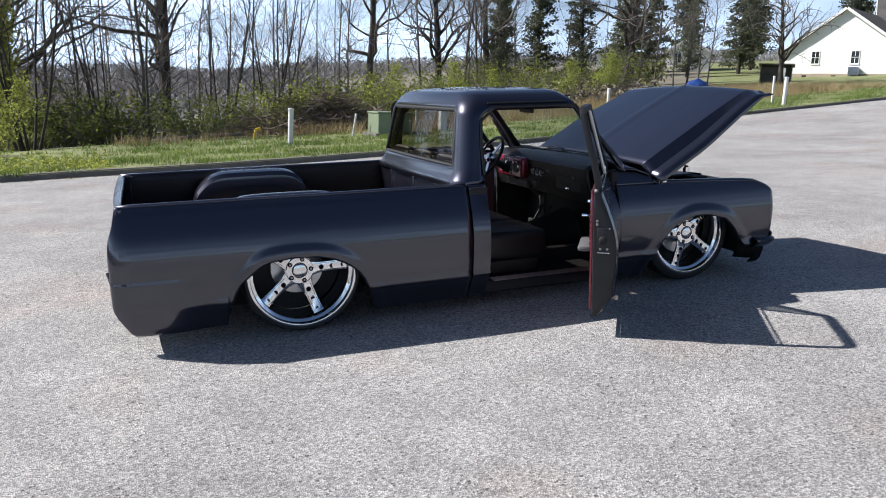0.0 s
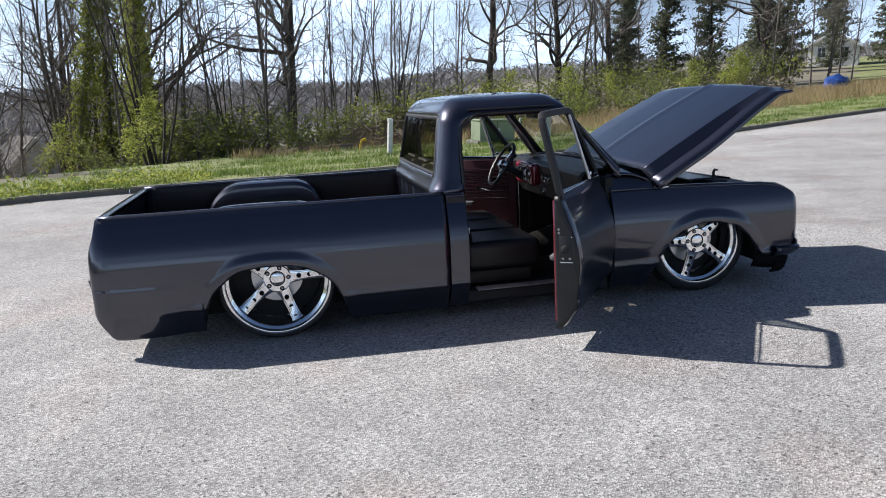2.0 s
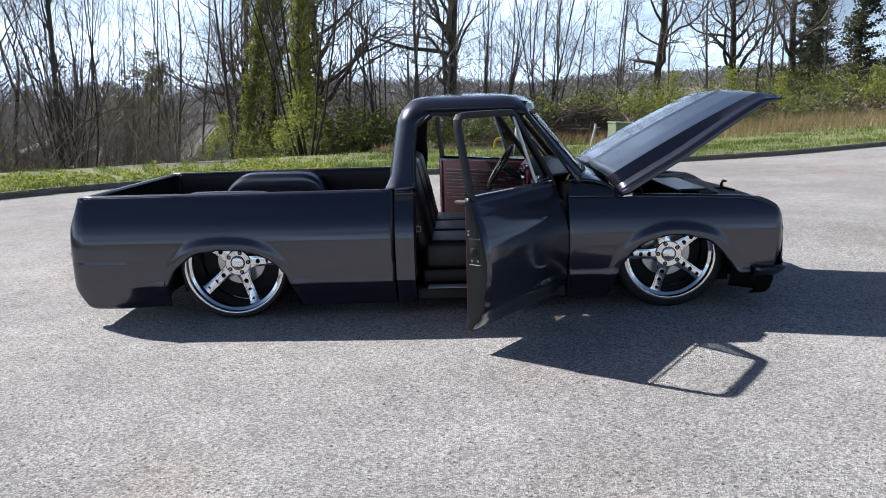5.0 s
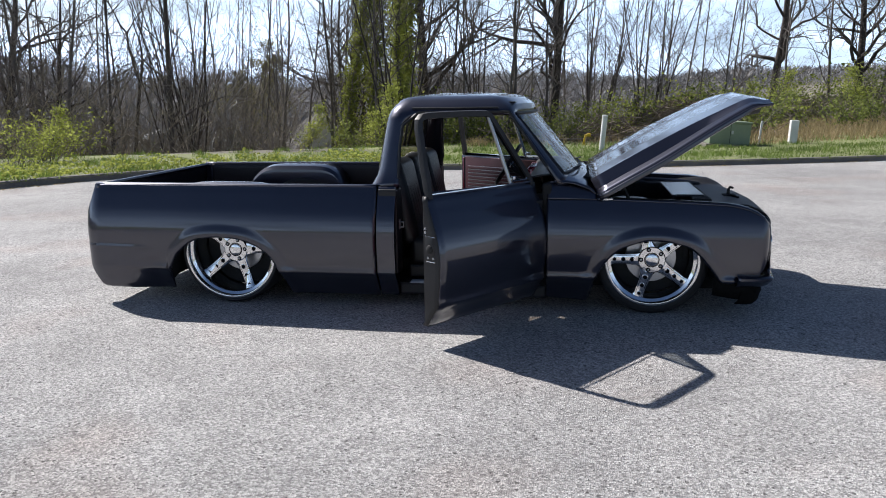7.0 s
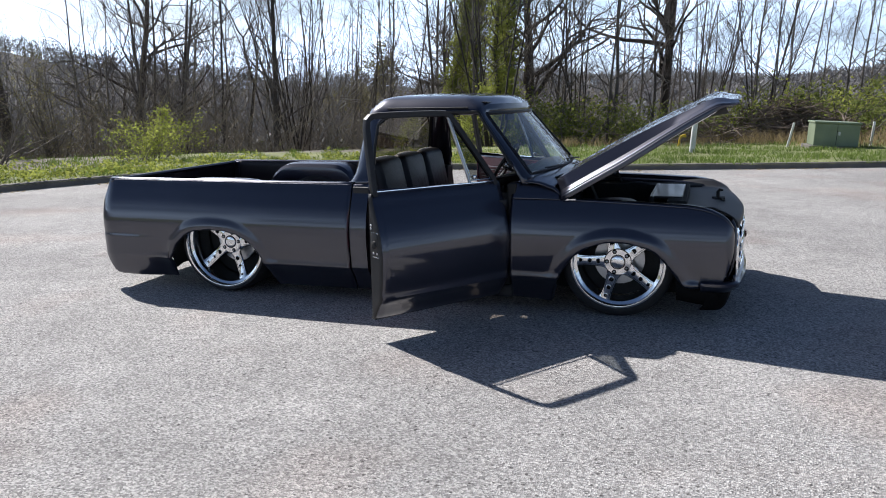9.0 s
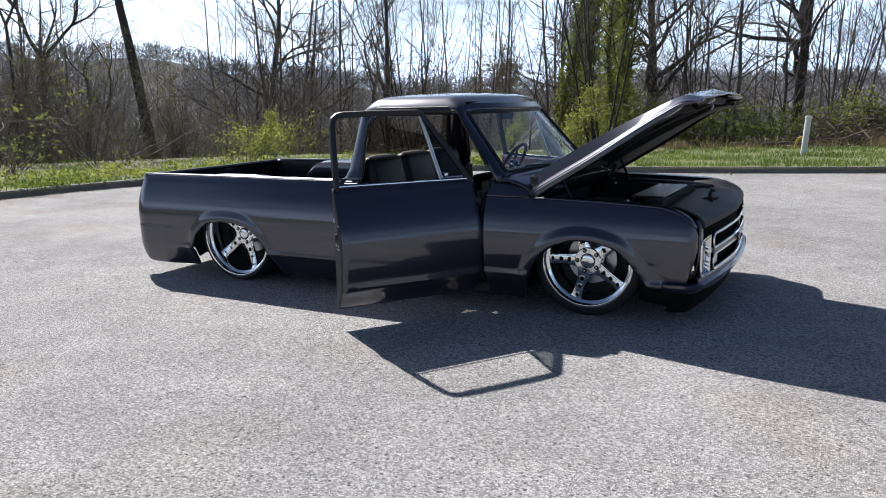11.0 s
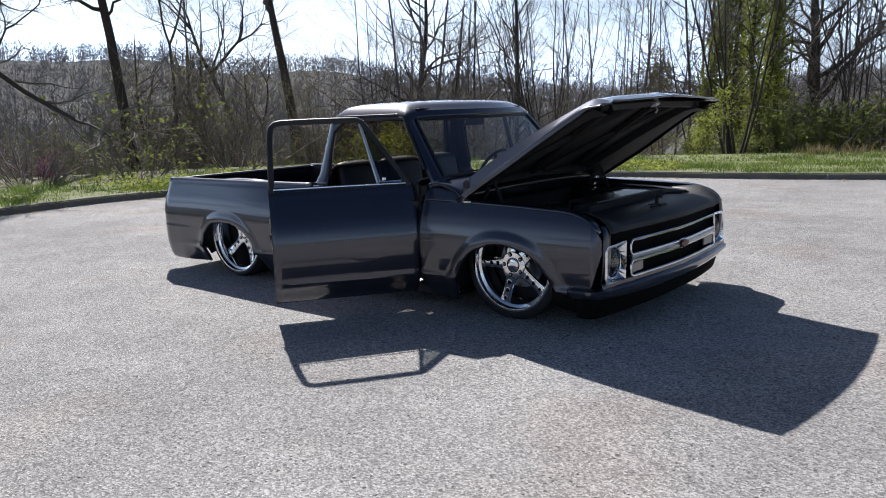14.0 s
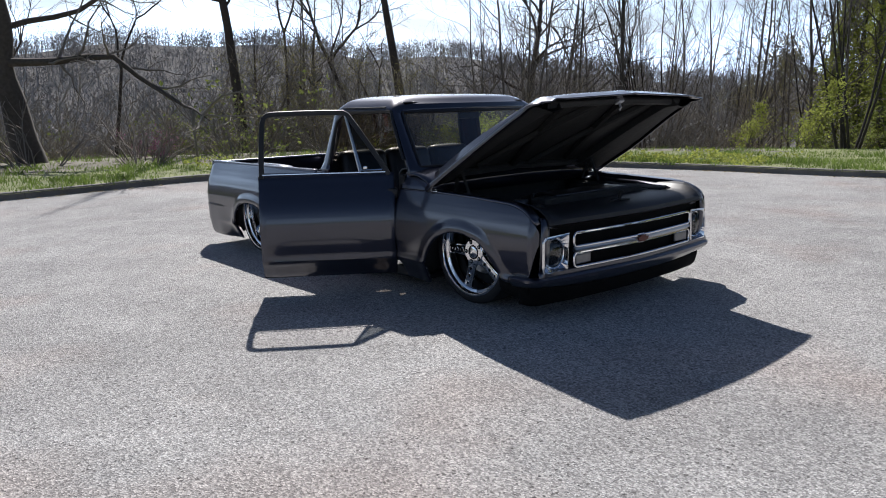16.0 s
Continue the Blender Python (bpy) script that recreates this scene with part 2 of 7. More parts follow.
# ---- ground ----
def smooth(e0, e1, v):
    v = min(1.0, max(0.0, (v - e0) / (e1 - e0)))
    return v * v * (3 - 2 * v)


def height(x, y):
    """Height of the land over the plane of the tarmac, in the truck's frame."""
    up_road = x * 0.78 + y * 0.62
    h = 2.6 * max(0.0, (up_road - 16) / 70) ** 1.3 if up_road < 140 else 5.1
    h -= 0.02 * (min(62.0, max(2.0, y)) - 2)          # the lot falls gently away across the truck
    r = math.hypot(x - 2, y)
    az = math.degrees(math.atan2(-(x - 2), y))          # 0 straight across, + towards the tail
    valley = smooth(-25, 12, az) * (1 - smooth(120, 160, az))
    h -= valley * ((0.9 + 3.2 * smooth(8, 40, az)) * smooth(19, 42, r) + 11 * smooth(45, 170, r))
    ridge = valley * (3 + 12 * smooth(8, 34, az) + 21 * smooth(25, 62, az) + 4 * math.sin(az * 0.17) + 2.0 * math.sin(az * 0.53 + 1) + 13 * math.exp(-((az - 66) / 9.0) ** 2) - 3)
    h += (13 * valley + ridge) * smooth(200, 480, r) ** 1.2
    h += 14 * (1 - valley) * smooth(250, 900, r)
    return h


def on_land(x, y, above=0.0):
    return SITE @ Vector((x, y, height(x, y) + above))


def spline(points, per):
    out = []
    p = [points[0]] + list(points) + [points[-1]]
    for i in range(1, len(p) - 2):
        a, b, c, d = (Vector(q) for q in p[i - 1:i + 3])
        for k in range(per):
            t = k / per
            out.append(0.5 * ((2 * b) + (c - a) * t + (2 * a - 5 * b + 4 * c - d) * t * t + (3 * b - a - 3 * c + d) * t ** 3))
    out.append(Vector(points[-1]))
    return out


KERB = spline([(-6.0, -30), (-7.0, -14), (-7.5, -6), (-7.6, -1.5), (-8.0, 1.6), (-7.9, 4.6), (-7.0, 7.6), (-5.2, 10.0), (-2.6, 10.8), (1.0, 11.2),
               (5, 12.4), (9.3, 14.2), (14, 16.6), (20.8, 19.6), (26.7, 21.3), (32, 22.7), (45, 25.5), (80, 31)], 8)


def link(name, bm, material, parent=None, label="", smooth_shade=False):
    me = bpy.data.meshes.new(name)
    bm.to_mesh(me)
    bm.free()
    me.materials.append(material)
    if smooth_shade:
        me.shade_smooth()
        me.set_sharp_from_angle(angle=radians(30))
    ob = new(name, me)
    ob.parent = parent
    if label:
        ob["label"] = label
    return ob


def part(name, bm, material, parent, label="", smooth_shade=False):
    return link(name, bm, material, parent, label, smooth_shade)


def sheet(rows, close=False):
    bm = bmesh.new()
    vs = [[bm.verts.new(p) for p in row] for row in rows]
    for a, b in zip(vs, vs[1:]):
        m = len(a)
        for i in range(m if close else m - 1):
            bm.faces.new((a[i], a[(i + 1) % m], b[(i + 1) % m], b[i]))
    return bm


# the tarmac: from the kerb across to the far side of the road behind the viewer
far_side = [Vector((-6.0 + 110 * (i / (len(KERB) - 1)) ** 1.6, -30 - 6 * math.sin(3.1 * i / (len(KERB) - 1)) + 38 * (i / (len(KERB) - 1)) ** 2)) for i in range(len(KERB))]
rows = []
for j in range(33):
    f = j / 32
    rows.append([on_land(*(a.lerp(b, f))) for a, b in zip(KERB, far_side)])
road = link("road", sheet(rows), ASPHALT)
tagged(road, "sunlit weathered grey asphalt of a sloping turning lot", "road", kind="structure")

loop = KERB + list(reversed(far_side[1:]))
hub = Vector((14, 2))
rings = [1.0, 1.02, 1.05, 1.1, 1.16, 1.24, 1.34, 1.46, 1.6, 1.8, 2.05, 2.4, 2.9, 3.6, 4.6, 6, 8, 10.5, 13, 16, 19, 22, 26, 31, 37, 45, 60, 90, 150]
rows = []
for k in rings:
    row = []
    for p in loop:
        d = p - hub
        reach = d.length + (k - 1) * 25
        q = hub + d.normalized() * reach
        row.append(on_land(q.x, q.y, 0.12 if k > 1 else 0.1))
    rows.append(row)
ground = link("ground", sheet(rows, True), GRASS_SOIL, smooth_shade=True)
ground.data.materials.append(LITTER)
# FAR_SLOPE carries the painted haze for ground beyond 70 m.
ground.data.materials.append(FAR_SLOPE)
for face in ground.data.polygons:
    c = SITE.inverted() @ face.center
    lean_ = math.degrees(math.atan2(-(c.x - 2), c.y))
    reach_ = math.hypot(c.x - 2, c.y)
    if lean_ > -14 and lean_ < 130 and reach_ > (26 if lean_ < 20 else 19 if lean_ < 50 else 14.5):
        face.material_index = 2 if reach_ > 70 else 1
    elif -40 < lean_ <= -14 and reach_ > 46:
        face.material_index = 1
tagged(ground, "rough spring grass and earth falling to a wooded valley", "ground", kind="structure")


# ---- shape helpers ----
def bent(xs, ys, v):
    return float(np.interp(v, xs, ys))


def block(x0, x1, y0, y1, z0, z1, bevel=0.0, seg=2):
    bm = bmesh.new()
    bmesh.ops.create_cube(bm, size=1, matrix=Matrix.Translation(((x0 + x1) / 2, (y0 + y1) / 2, (z0 + z1) / 2)) @ Matrix.Diagonal((x1 - x0, y1 - y0, z1 - z0, 1)))
    if bevel:
        bmesh.ops.bevel(bm, geom=bm.edges[:] + bm.verts[:], offset=bevel, segments=seg, affect="EDGES", profile=0.5)
    return bm


def prism(outline, z0, z1, m=None, bevel=0.0):
    """A flat outline (x, y) raised from z0 to z1, with bevelled rims."""
    bm = bmesh.new()
    low = [bm.verts.new((x, y, z0)) for x, y in outline]
    top = [bm.verts.new((x, y, z1)) for x, y in outline]
    bm.faces.new(list(reversed(low)))
    cap = bm.faces.new(top)
    k = len(low)
    for i in range(k):
        bm.faces.new((low[i], low[(i + 1) % k], top[(i + 1) % k], top[i]))
    if bevel:
        bmesh.ops.bevel(bm, geom=list(cap.edges), offset=bevel, segments=2, affect="EDGES", profile=0.5)
    if m:
        bm.transform(m)
    return bm


def tube(points, radius, sides=8, cap=True, closed=False):
    """A round bar along points; radius is a number or one for each point."""
    bm = bmesh.new()
    pts = [Vector(p) for p in points]
    radii = [radius] * len(pts) if isinstance(radius, (int, float)) else radius
    rings, up = [], None
    for i, p in enumerate(pts):
        a = pts[i - 1] if i or closed else p
        b = pts[(i + 1) % len(pts)] if i + 1 < len(pts) or closed else p
        d = (b - a).normalized()
        if up is None:
            up = d.orthogonal().normalized()
        up = (up - d * up.dot(d)).normalized()
        w = d.cross(up)
        rings.append([bm.verts.new(p + (up * math.cos(6.2832 * k / sides) + w * math.sin(6.2832 * k / sides)) * radii[i]) for k in range(sides)])
    pairs = list(zip(rings, rings[1:])) + ([(rings[-1], rings[0])] if closed else [])
    for a, b in pairs:
        for k in range(sides):
            bm.faces.new((a[k], a[(k + 1) % sides], b[(k + 1) % sides], b[k]))
    if cap and not closed:
        bm.faces.new(list(reversed(rings[0])))
        bm.faces.new(rings[-1])
    return bm


def lathe(profile, sides=48, axis="y"):
    """Profile of (radius, along) turned about an axis."""
    bm = bmesh.new()
    rings = []
    for r, a in profile:
        ring = []
        for k in range(sides):
            c, s = math.cos(6.28318 * k / sides), math.sin(6.28318 * k / sides)
            ring.append(bm.verts.new((r * c, a, r * s) if axis == "y" else ((a, r * c, r * s) if axis == "x" else (r * c, r * s, a))))
        rings.append(ring)
    for a, b in zip(rings, rings[1:]):
        for k in range(sides):
            bm.faces.new((a[k], b[k], b[(k + 1) % sides], a[(k + 1) % sides]))
    return bm


def joined(*bms):
    out = bms[0]
    for b in bms[1:]:
        me = bpy.data.meshes.new("tmp")
        b.to_mesh(me)
        b.free()
        out.from_mesh(me)
        bpy.data.meshes.remove(me)
    return out


def rounded(x0, x1, y0, y1, r, seg=5):
    """Outline of a rectangle with round corners."""
    out = []
    for cx, cy, a0 in ((x1 - r, y1 - r, 0), (x0 + r, y1 - r, 90), (x0 + r, y0 + r, 180), (x1 - r, y0 + r, 270)):
        for k in range(seg + 1):
            a = radians(a0 + 90 * k / seg)
            out.append((cx + r * math.cos(a), cy + r * math.sin(a)))
    return out


def solid(ob, thickness, offset=-1.0):
    s = ob.modifiers.new("thickness", "SOLIDIFY")
    s.thickness, s.offset = thickness, offset
    return ob


# ---- the pickup truck ----
truck = new("pickup_truck")
truck.matrix_basis = SITE.copy()
truck.empty_display_size = 0.3
tagged(truck, "lowered satin charcoal classic pickup truck, hood and doors open", "pickup truck")

SIDE_Z = [0.08, 0.12, 0.20, 0.232, 0.246, 0.262, 0.284, 0.30, 0.34, 0.45, 0.58, 0.615, 0.645, 0.70, 0.76, 0.80, 0.83, 0.846]
SIDE_Y = [0.858, 0.880, 0.926, 0.950, 0.968, 0.975, 0.970, 0.969, 0.975, 0.988, 0.988, 0.982, 0.970, 0.950, 0.927, 0.912, 0.899, 0.886]


def flare(x):
    """How much the bed widens from the tail towards the cab."""
    return 0.04 * smooth(-0.95, 0.5, x)


def side_y(z):
    """Half width at height z: the low crease crisp, the shoulder above it broad and soft."""
    w = 0.003 + 0.022 * smooth(0.30, 0.45, z) * (1 - smooth(0.72, 0.80, z)) + 0.006 * smooth(0.72, 0.80, z)
    return sum(bent(SIDE_Z, SIDE_Y, z + w * k) for k in (-4, -3, -2, -1, 0, 1, 2, 3, 4)) / 9


REAR_ARCH = [(-0.455, 0.14), (-0.44, 0.23), (-0.385, 0.34), (-0.33, 0.395), (-0.25, 0.455), (-0.15, 0.483), (0, 0.49), (0.15, 0.472),
             (0.27, 0.415), (0.34, 0.35), (0.40, 0.24), (0.44, 0.12), (0.45, 0.08)]
FRONT_ARCH = [(2.50, 0.08), (2.53, 0.2), (2.575, 0.30), (2.64, 0.395), (2.72, 0.46), (2.83, 0.505), (2.93, 0.515), (3.03, 0.505),
              (3.14, 0.47), (3.22, 0.40), (3.29, 0.31), (3.335, 0.255), (3.36, 0.24)]


def smooth_line(points, per=6):
    return [tuple(p) for p in spline(points, per)]


def body_side(x0, x1, top, bottom, arch, s, tail=0.0, nose=0.0):
    """One pressed side panel: columns along x between bottom and top, with a wheel opening and the raised brow round it."""
    line = np.array(smooth_line(arch)) if arch else None
    xs = set(np.round(np.linspace(x0, x1, 70), 4))
    if arch:
        a0, a1 = arch[0][0], arch[-1][0]
        xs |= set(np.round(np.linspace(a0, a0 + 0.16, 30), 4)) | set(np.round(np.linspace(a1 - 0.16, a1, 30), 4)) | {round(a0 - 0.004, 4), round(a1 + 0.004, 4)}
    if tail:
        xs |= set(np.round(np.linspace(x0, x0 + 0.12, 24), 4))
    if nose:
        xs |= set(np.round(np.linspace(x1 - 0.12, x1, 24), 4))
    rows = []
    for x in sorted(xs):
        zt, zb = top(x), bottom(x)
        if arch and a0 <= x <= a1:
            zb = max(zb, bent(line[:, 0], line[:, 1], x))
        col = []
        for k in range(65):
            z = zb + (zt - zb) * k / 64
            y = side_y(z)
            if tail and x < -0.46 and z < 0.42:
                y += (bent([0.08, 0.13, 0.26, 0.42], [0.935, 0.955, 0.980, 0.988], z) - y) * (1 - smooth(-0.80, -0.46, x))
            if tail:
                y += flare(x)
            if arch:
                d = float(np.min(np.hypot(line[:, 0] - x, line[:, 1] - z)))
                y += 0.0125 * (1 - smooth(0.026, 0.100, d)) - 0.012 * (1 - smooth(0.0, 0.012, d))
            if tail and x < x0 + tail:
                y -= 0.07 * (1 - math.sqrt(max(0, 1 - ((x0 + tail - x) / tail) ** 2)))
            if nose and x > x1 - nose:
                y -= 0.07 * (1 - math.sqrt(max(0, 1 - ((x - x1 + nose) / nose) ** 2)))
            col.append((x, s * y, z))
        rows.append(col if s > 0 else col[::-1])
    bm = sheet(rows)
    bmesh.ops.recalc_face_normals(bm, faces=bm.faces)
    return bm


TUB_X = [-0.551, -0.55, -0.53, -0.49, -0.40, -0.32, -0.22, 0.0, 0.13, 0.22, 0.30, 0.37, 0.40, 0.41, 0.411]
TUB_Z = [0.36, 0.36, 0.55, 0.70, 0.80, 0.838, 0.844, 0.844, 0.844, 0.835, 0.79, 0.68, 0.55, 0.36, 0.36]
TAIL_X = [-1.092, -1.088, -1.078, -1.064, -1.050, -1.040, -1.028, 1.1]
for s in (-1, 1):
    # bed side
    bm = body_side(-1.092, 1.089,
                   lambda x: bent(TAIL_X, [0.50, 0.60, 0.66, 0.705, 0.745, 0.79, 0.845, 0.845], x),
                   lambda x: bent([-1.092, -1.089, -1.08, -1.06, -1.0, -0.98, -0.94, -0.46, -0.3, 0.4, 1.1], [0.48, 0.30, 0.255, 0.215, 0.125, 0.108, 0.10, 0.09, 0.09, 0.085, 0.085], x),
                   REAR_ARCH, s, tail=0.13)
    solid(part("bed_side", bm, PAINT, truck, smooth_shade=True), 0.014, -1 if s > 0 else -1)
    # rolled rail and inner wall of the bed
    rows = []
    for x in sorted(list(np.linspace(-1.02, 1.08, 24)) + list(np.linspace(-0.56, 0.42, 29))):
        foot = bent(TUB_X, TUB_Z, x)
        rows.append([(x, s * (y + flare(x)), z) for y, z in ((0.840, 0.842), (0.840, max(0.80, foot - 0.002)), (0.838, max(0.36, foot - 0.004)))])
    solid(part("bed_inner_wall", sheet(rows), BED_LINER, truck, "dark scuffed inner bed wall", True), 0.008, 0)
    rows = [[(x, s * (y + flare(x)), z) for y, z in ((0.888, 0.842), (0.886, 0.849), (0.878, 0.854), (0.866, 0.856), (0.850, 0.854), (0.842, 0.846), (0.842, 0.836))] for x in np.linspace(-1.02, 1.086, 24)]
    solid(part("bed_rail", sheet(rows), PAINT, truck, "rolled painted bed rail", True), 0.006, 0)
    # wheel tub inside the bed
    rows = []
    for x, z in smooth_line([(-0.55, 0.36), (-0.53, 0.55), (-0.49, 0.70), (-0.40, 0.80), (-0.32, 0.838), (-0.22, 0.848), (0.0, 0.848), (0.13, 0.846), (0.22, 0.835), (0.30, 0.79), (0.37, 0.68), (0.40, 0.55), (0.41, 0.36)], 4):
        up = (z - 0.36) / 0.49
        rows.append([(x, s * 0.870, z), (x, s * 0.72, z), (x, s * 0.66, z - 0.012 * up), (x * 0.985, s * 0.635, z - 0.04 * up), (x * 0.97, s * 0.63, 0.36 + (z - 0.36) * 0.8), (x * 0.97, s * 0.63, 0.36)])
    solid(part("wheel_tub", sheet(rows), PAINT, truck, "smooth rounded charcoal wheel tub", True), 0.01, 0)
    # dark liner over each wheel
    for cx, r in ((0.0, 0.45), (2.93, 0.43)):
        rows = []
        for k in range(15):
            a = radians(180 * k / 14)
            x, z = cx + r * 1.05 * math.cos(a), 0.16 + 0.37 * math.sin(a) ** 0.8
            rows.append([(x, s * (side_y(z) - 0.03), z), (x, s * 0.8, z + 0.02), (x, s * 0.5, z + 0.02)])
        solid(part("wheel_liner", sheet(rows), UNDER, truck, "", True), 0.01, 0)
        rows = [[(cx - 0.5, s * 0.5, 0.1), (cx - 0.5, s * 0.5, 0.58)], [(cx + 0.5, s * 0.5, 0.1), (cx + 0.5, s * 0.5, 0.58)]]
        solid(part("liner_wall", sheet(rows), UNDER, truck), 0.01, 0)

# bed floor with pressed ribs, front wall, tailgate


def ribbed(y0, y1, x0, x1):
    return sheet([[(x0, y, 0.372 + (0.014 if (y * 10) % 1 < 0.5 else 0)), (x1, y, 0.372 + (0.014 if (y * 10) % 1 < 0.5 else 0))] for y in np.linspace(y0, y1, int((y1 - y0) * 50) + 2)])


# the floor stops at the wheel tubs
solid(part("bed_floor", joined(ribbed(-0.632, 0.632, -1.01, 1.07), *[ribbed(a, b, c, d) for a, b in ((-0.86, -0.632), (0.632, 0.86)) for c, d in ((-1.01, -0.545), (0.405, 1.07))]), BED_LINER, truck, "ribbed dark bed floor"), 0.01)
bm = joined(block(1.045, 1.075, -0.876, 0.876, 0.36, 0.835, 0.006), block(1.03, 1.085, -0.878, 0.878, 0.828, 0.856, 0.012),
            *[block(1.036, 1.05, y - 0.03, y + 0.03, 0.4, 0.82, 0.006) for y in (-0.55, 0, 0.55)])
part("bed_front_wall", bm, PAINT, truck, "", True)
rows = []
for y in np.linspace(-0.90, 0.90, 25):
    k = 0.02 * (1 - (y / 0.9) ** 4)
    rows.append([(-0.985 - k * 0.2, y, 0.842), (-1.005 - k * 0.2, y, 0.850), (-1.022 - k, y, 0.846), (-1.034 - k, y, 0.75), (-1.062 - k, y, 0.63), (-1.072 - k, y, 0.5), (-1.066 - k, y, 0.30), (-0.99 - k, y, 0.16), (-0.95, y, 0.13)])
tailgate = solid(part("tailgate", sheet(rows), PAINT, truck, "", True), 0.03, 1)
part("bed_post", block(-1.01, -0.95, -0.875, -0.82, 0.35, 0.843, 0.01), PAINT, truck)
part("bed_post", block(-1.01, -0.95, 0.82, 0.875, 0.35, 0.843, 0.01), PAINT, truck)

# frame rails and floor under the body
part("frame_rail", joined(block(-0.95, 3.4, -0.46, -0.38, 0.14, 0.26, 0.01), block(-0.95, 3.4, 0.38, 0.46, 0.14, 0.26, 0.01),
                          block(-0.2, -0.1, -0.45, 0.45, 0.15, 0.25, 0.01), block(-0.06, 0.06, -0.7, 0.7, 0.3, 0.42, 0.03)), UNDER, truck)
part("underfloor", block(0.55, 2.46, -0.83, 0.83, 0.10, 0.135, 0.01), UNDER, truck)

# ---- cab ----
for s in (-1, 1):
    # rear quarter below the belt, between bed and door opening
    rows = []
    for x in (1.097, 1.100, 1.12, 1.16, 1.208, 1.222, 1.226):
        col = []
        for k in range(31):
            z = 0.09 + 0.756 * k / 30
            y = side_y(z) + 0.038 - (0.012 if x < 1.099 else 0) - (0.012 if x > 1.223 else 0)
            col.append((x, s * y, z))
        rows.append(col)
    bm = sheet(rows)
    bmesh.ops.recalc_face_normals(bm, faces=bm.faces)
    solid(part("cab_quarter", bm, PAINT, truck, "", True), 0.05, -1 if s > 0 else -1)
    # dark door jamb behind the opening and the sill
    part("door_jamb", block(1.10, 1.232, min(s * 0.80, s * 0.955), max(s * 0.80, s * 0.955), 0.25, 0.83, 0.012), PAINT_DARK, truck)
    # Pillar coloured black: the shade of the open door gap is in its colour.
    part("hinge_pillar", block(2.20, 2.26, min(s * 0.80, s * 0.91), max(s * 0.80, s * 0.945), 0.26, 0.87, 0.012), UNDER, truck)
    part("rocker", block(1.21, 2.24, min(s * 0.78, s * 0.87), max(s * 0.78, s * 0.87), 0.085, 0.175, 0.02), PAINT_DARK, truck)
    sill = part("sill_plate", joined(block(1.30, 2.15, min(s * 0.81, s * 0.90), max(s * 0.81, s * 0.90), 0.176, 0.182, 0.002),
                                     *[block(1.30, 2.15, s * y - 0.006, s * y + 0.006, 0.182, 0.187, 0.002) for y in (0.83, 0.855, 0.88)]), STEEL, truck, "scuffed bright metal sill plate")
    # striker on the jamb
    part("striker", joined(block(1.222, 1.235, s * 0.88 - 0.025, s * 0.88 + 0.025, 0.55, 0.62, 0.004), tube([(1.235, s * 0.88, 0.60), (1.26, s * 0.88, 0.60), (1.26, s * 0.88, 0.565), (1.235, s * 0.88, 0.565)], 0.006, 8)), STEEL, truck)

# greenhouse: stacked rings with the window openings left out
Z_RING = [0.835, 0.87, 0.92, 0.955, 1.0, 1.1, 1.2, 1.24, 1.27, 1.29, 1.305, 1.317, 1.325, 1.355, 1.385, 1.412]
N_REAR, N_CORNER, N_B, N_DOOR, N_A, N_WIND = 10, 6, 2, 12, 3, 12


def cab_half(z):
    """Half a ring of the cab at height z, from the middle of the rear to the middle of the windscreen."""
    f = (z - 0.835) / (1.412 - 0.835)
    xr = bent([0.835, 0.90, 1.30, 1.36, 1.412], [1.00, 1.045, 1.11, 1.135, 1.18], z)
    w = bent([0.835, 0.92, 1.30, 1.36, 1.412], [0.914, 0.888, 0.797, 0.766, 0.702], z)
    xa = bent([0.835, 0.92, 1.33, 1.36, 1.412], [2.33, 2.27, 1.975, 1.95, 1.86], z)          # front of the door opening
    xw = bent([0.835, 0.92, 1.33, 1.385, 1.412], [2.47, 2.45, 2.105, 2.092, 2.045], z)   # middle of the screen
    r = 0.13
    out = [(xr + 0.012 * (k / N_REAR) ** 2, (w - r) * k / N_REAR) for k in range(N_REAR)]
    for k in range(N_CORNER):
        a = radians(90 * k / N_CORNER)
        out.append((xr + 0.012 + r * (1 - math.cos(a)) * 0.8, w - r + r * math.sin(a)))
    xb = xr + 0.012 + r * 0.8
    lift = min(1.0, max(0.0, (z - 1.225) / 0.1))
    xd = max(xb + 0.03, 1.235) + 0.09 * (1 - math.sqrt(1 - lift * lift))      # rounded corner of the opening
    out += [(xb + (xd - xb) * k / N_B, w) for k in range(N_B)]
    out += [(xd + (xa - xd) * k / N_DOOR, w + 0.006 * math.sin(math.pi * k / N_DOOR)) for k in range(N_DOOR)]
    we = w - 0.085
    xe = xw - 0.10
    out += [(xa + (xe - xa) * (k / N_A) ** 0.9, w - 0.085 * (k / N_A) ** 2.2) for k in range(N_A)]
    out += [(xw - 0.10 * (1 - k / N_WIND) ** 2, we * (1 - k / N_WIND)) for k in range(N_WIND + 1)]
    return out


half = [cab_half(z) for z in Z_RING]
n_half = len(half[0])
i_b0 = N_REAR + N_CORNER
i_d0 = i_b0 + N_B
i_a0 = i_d0 + N_DOOR
i_w0 = i_a0 + N_A
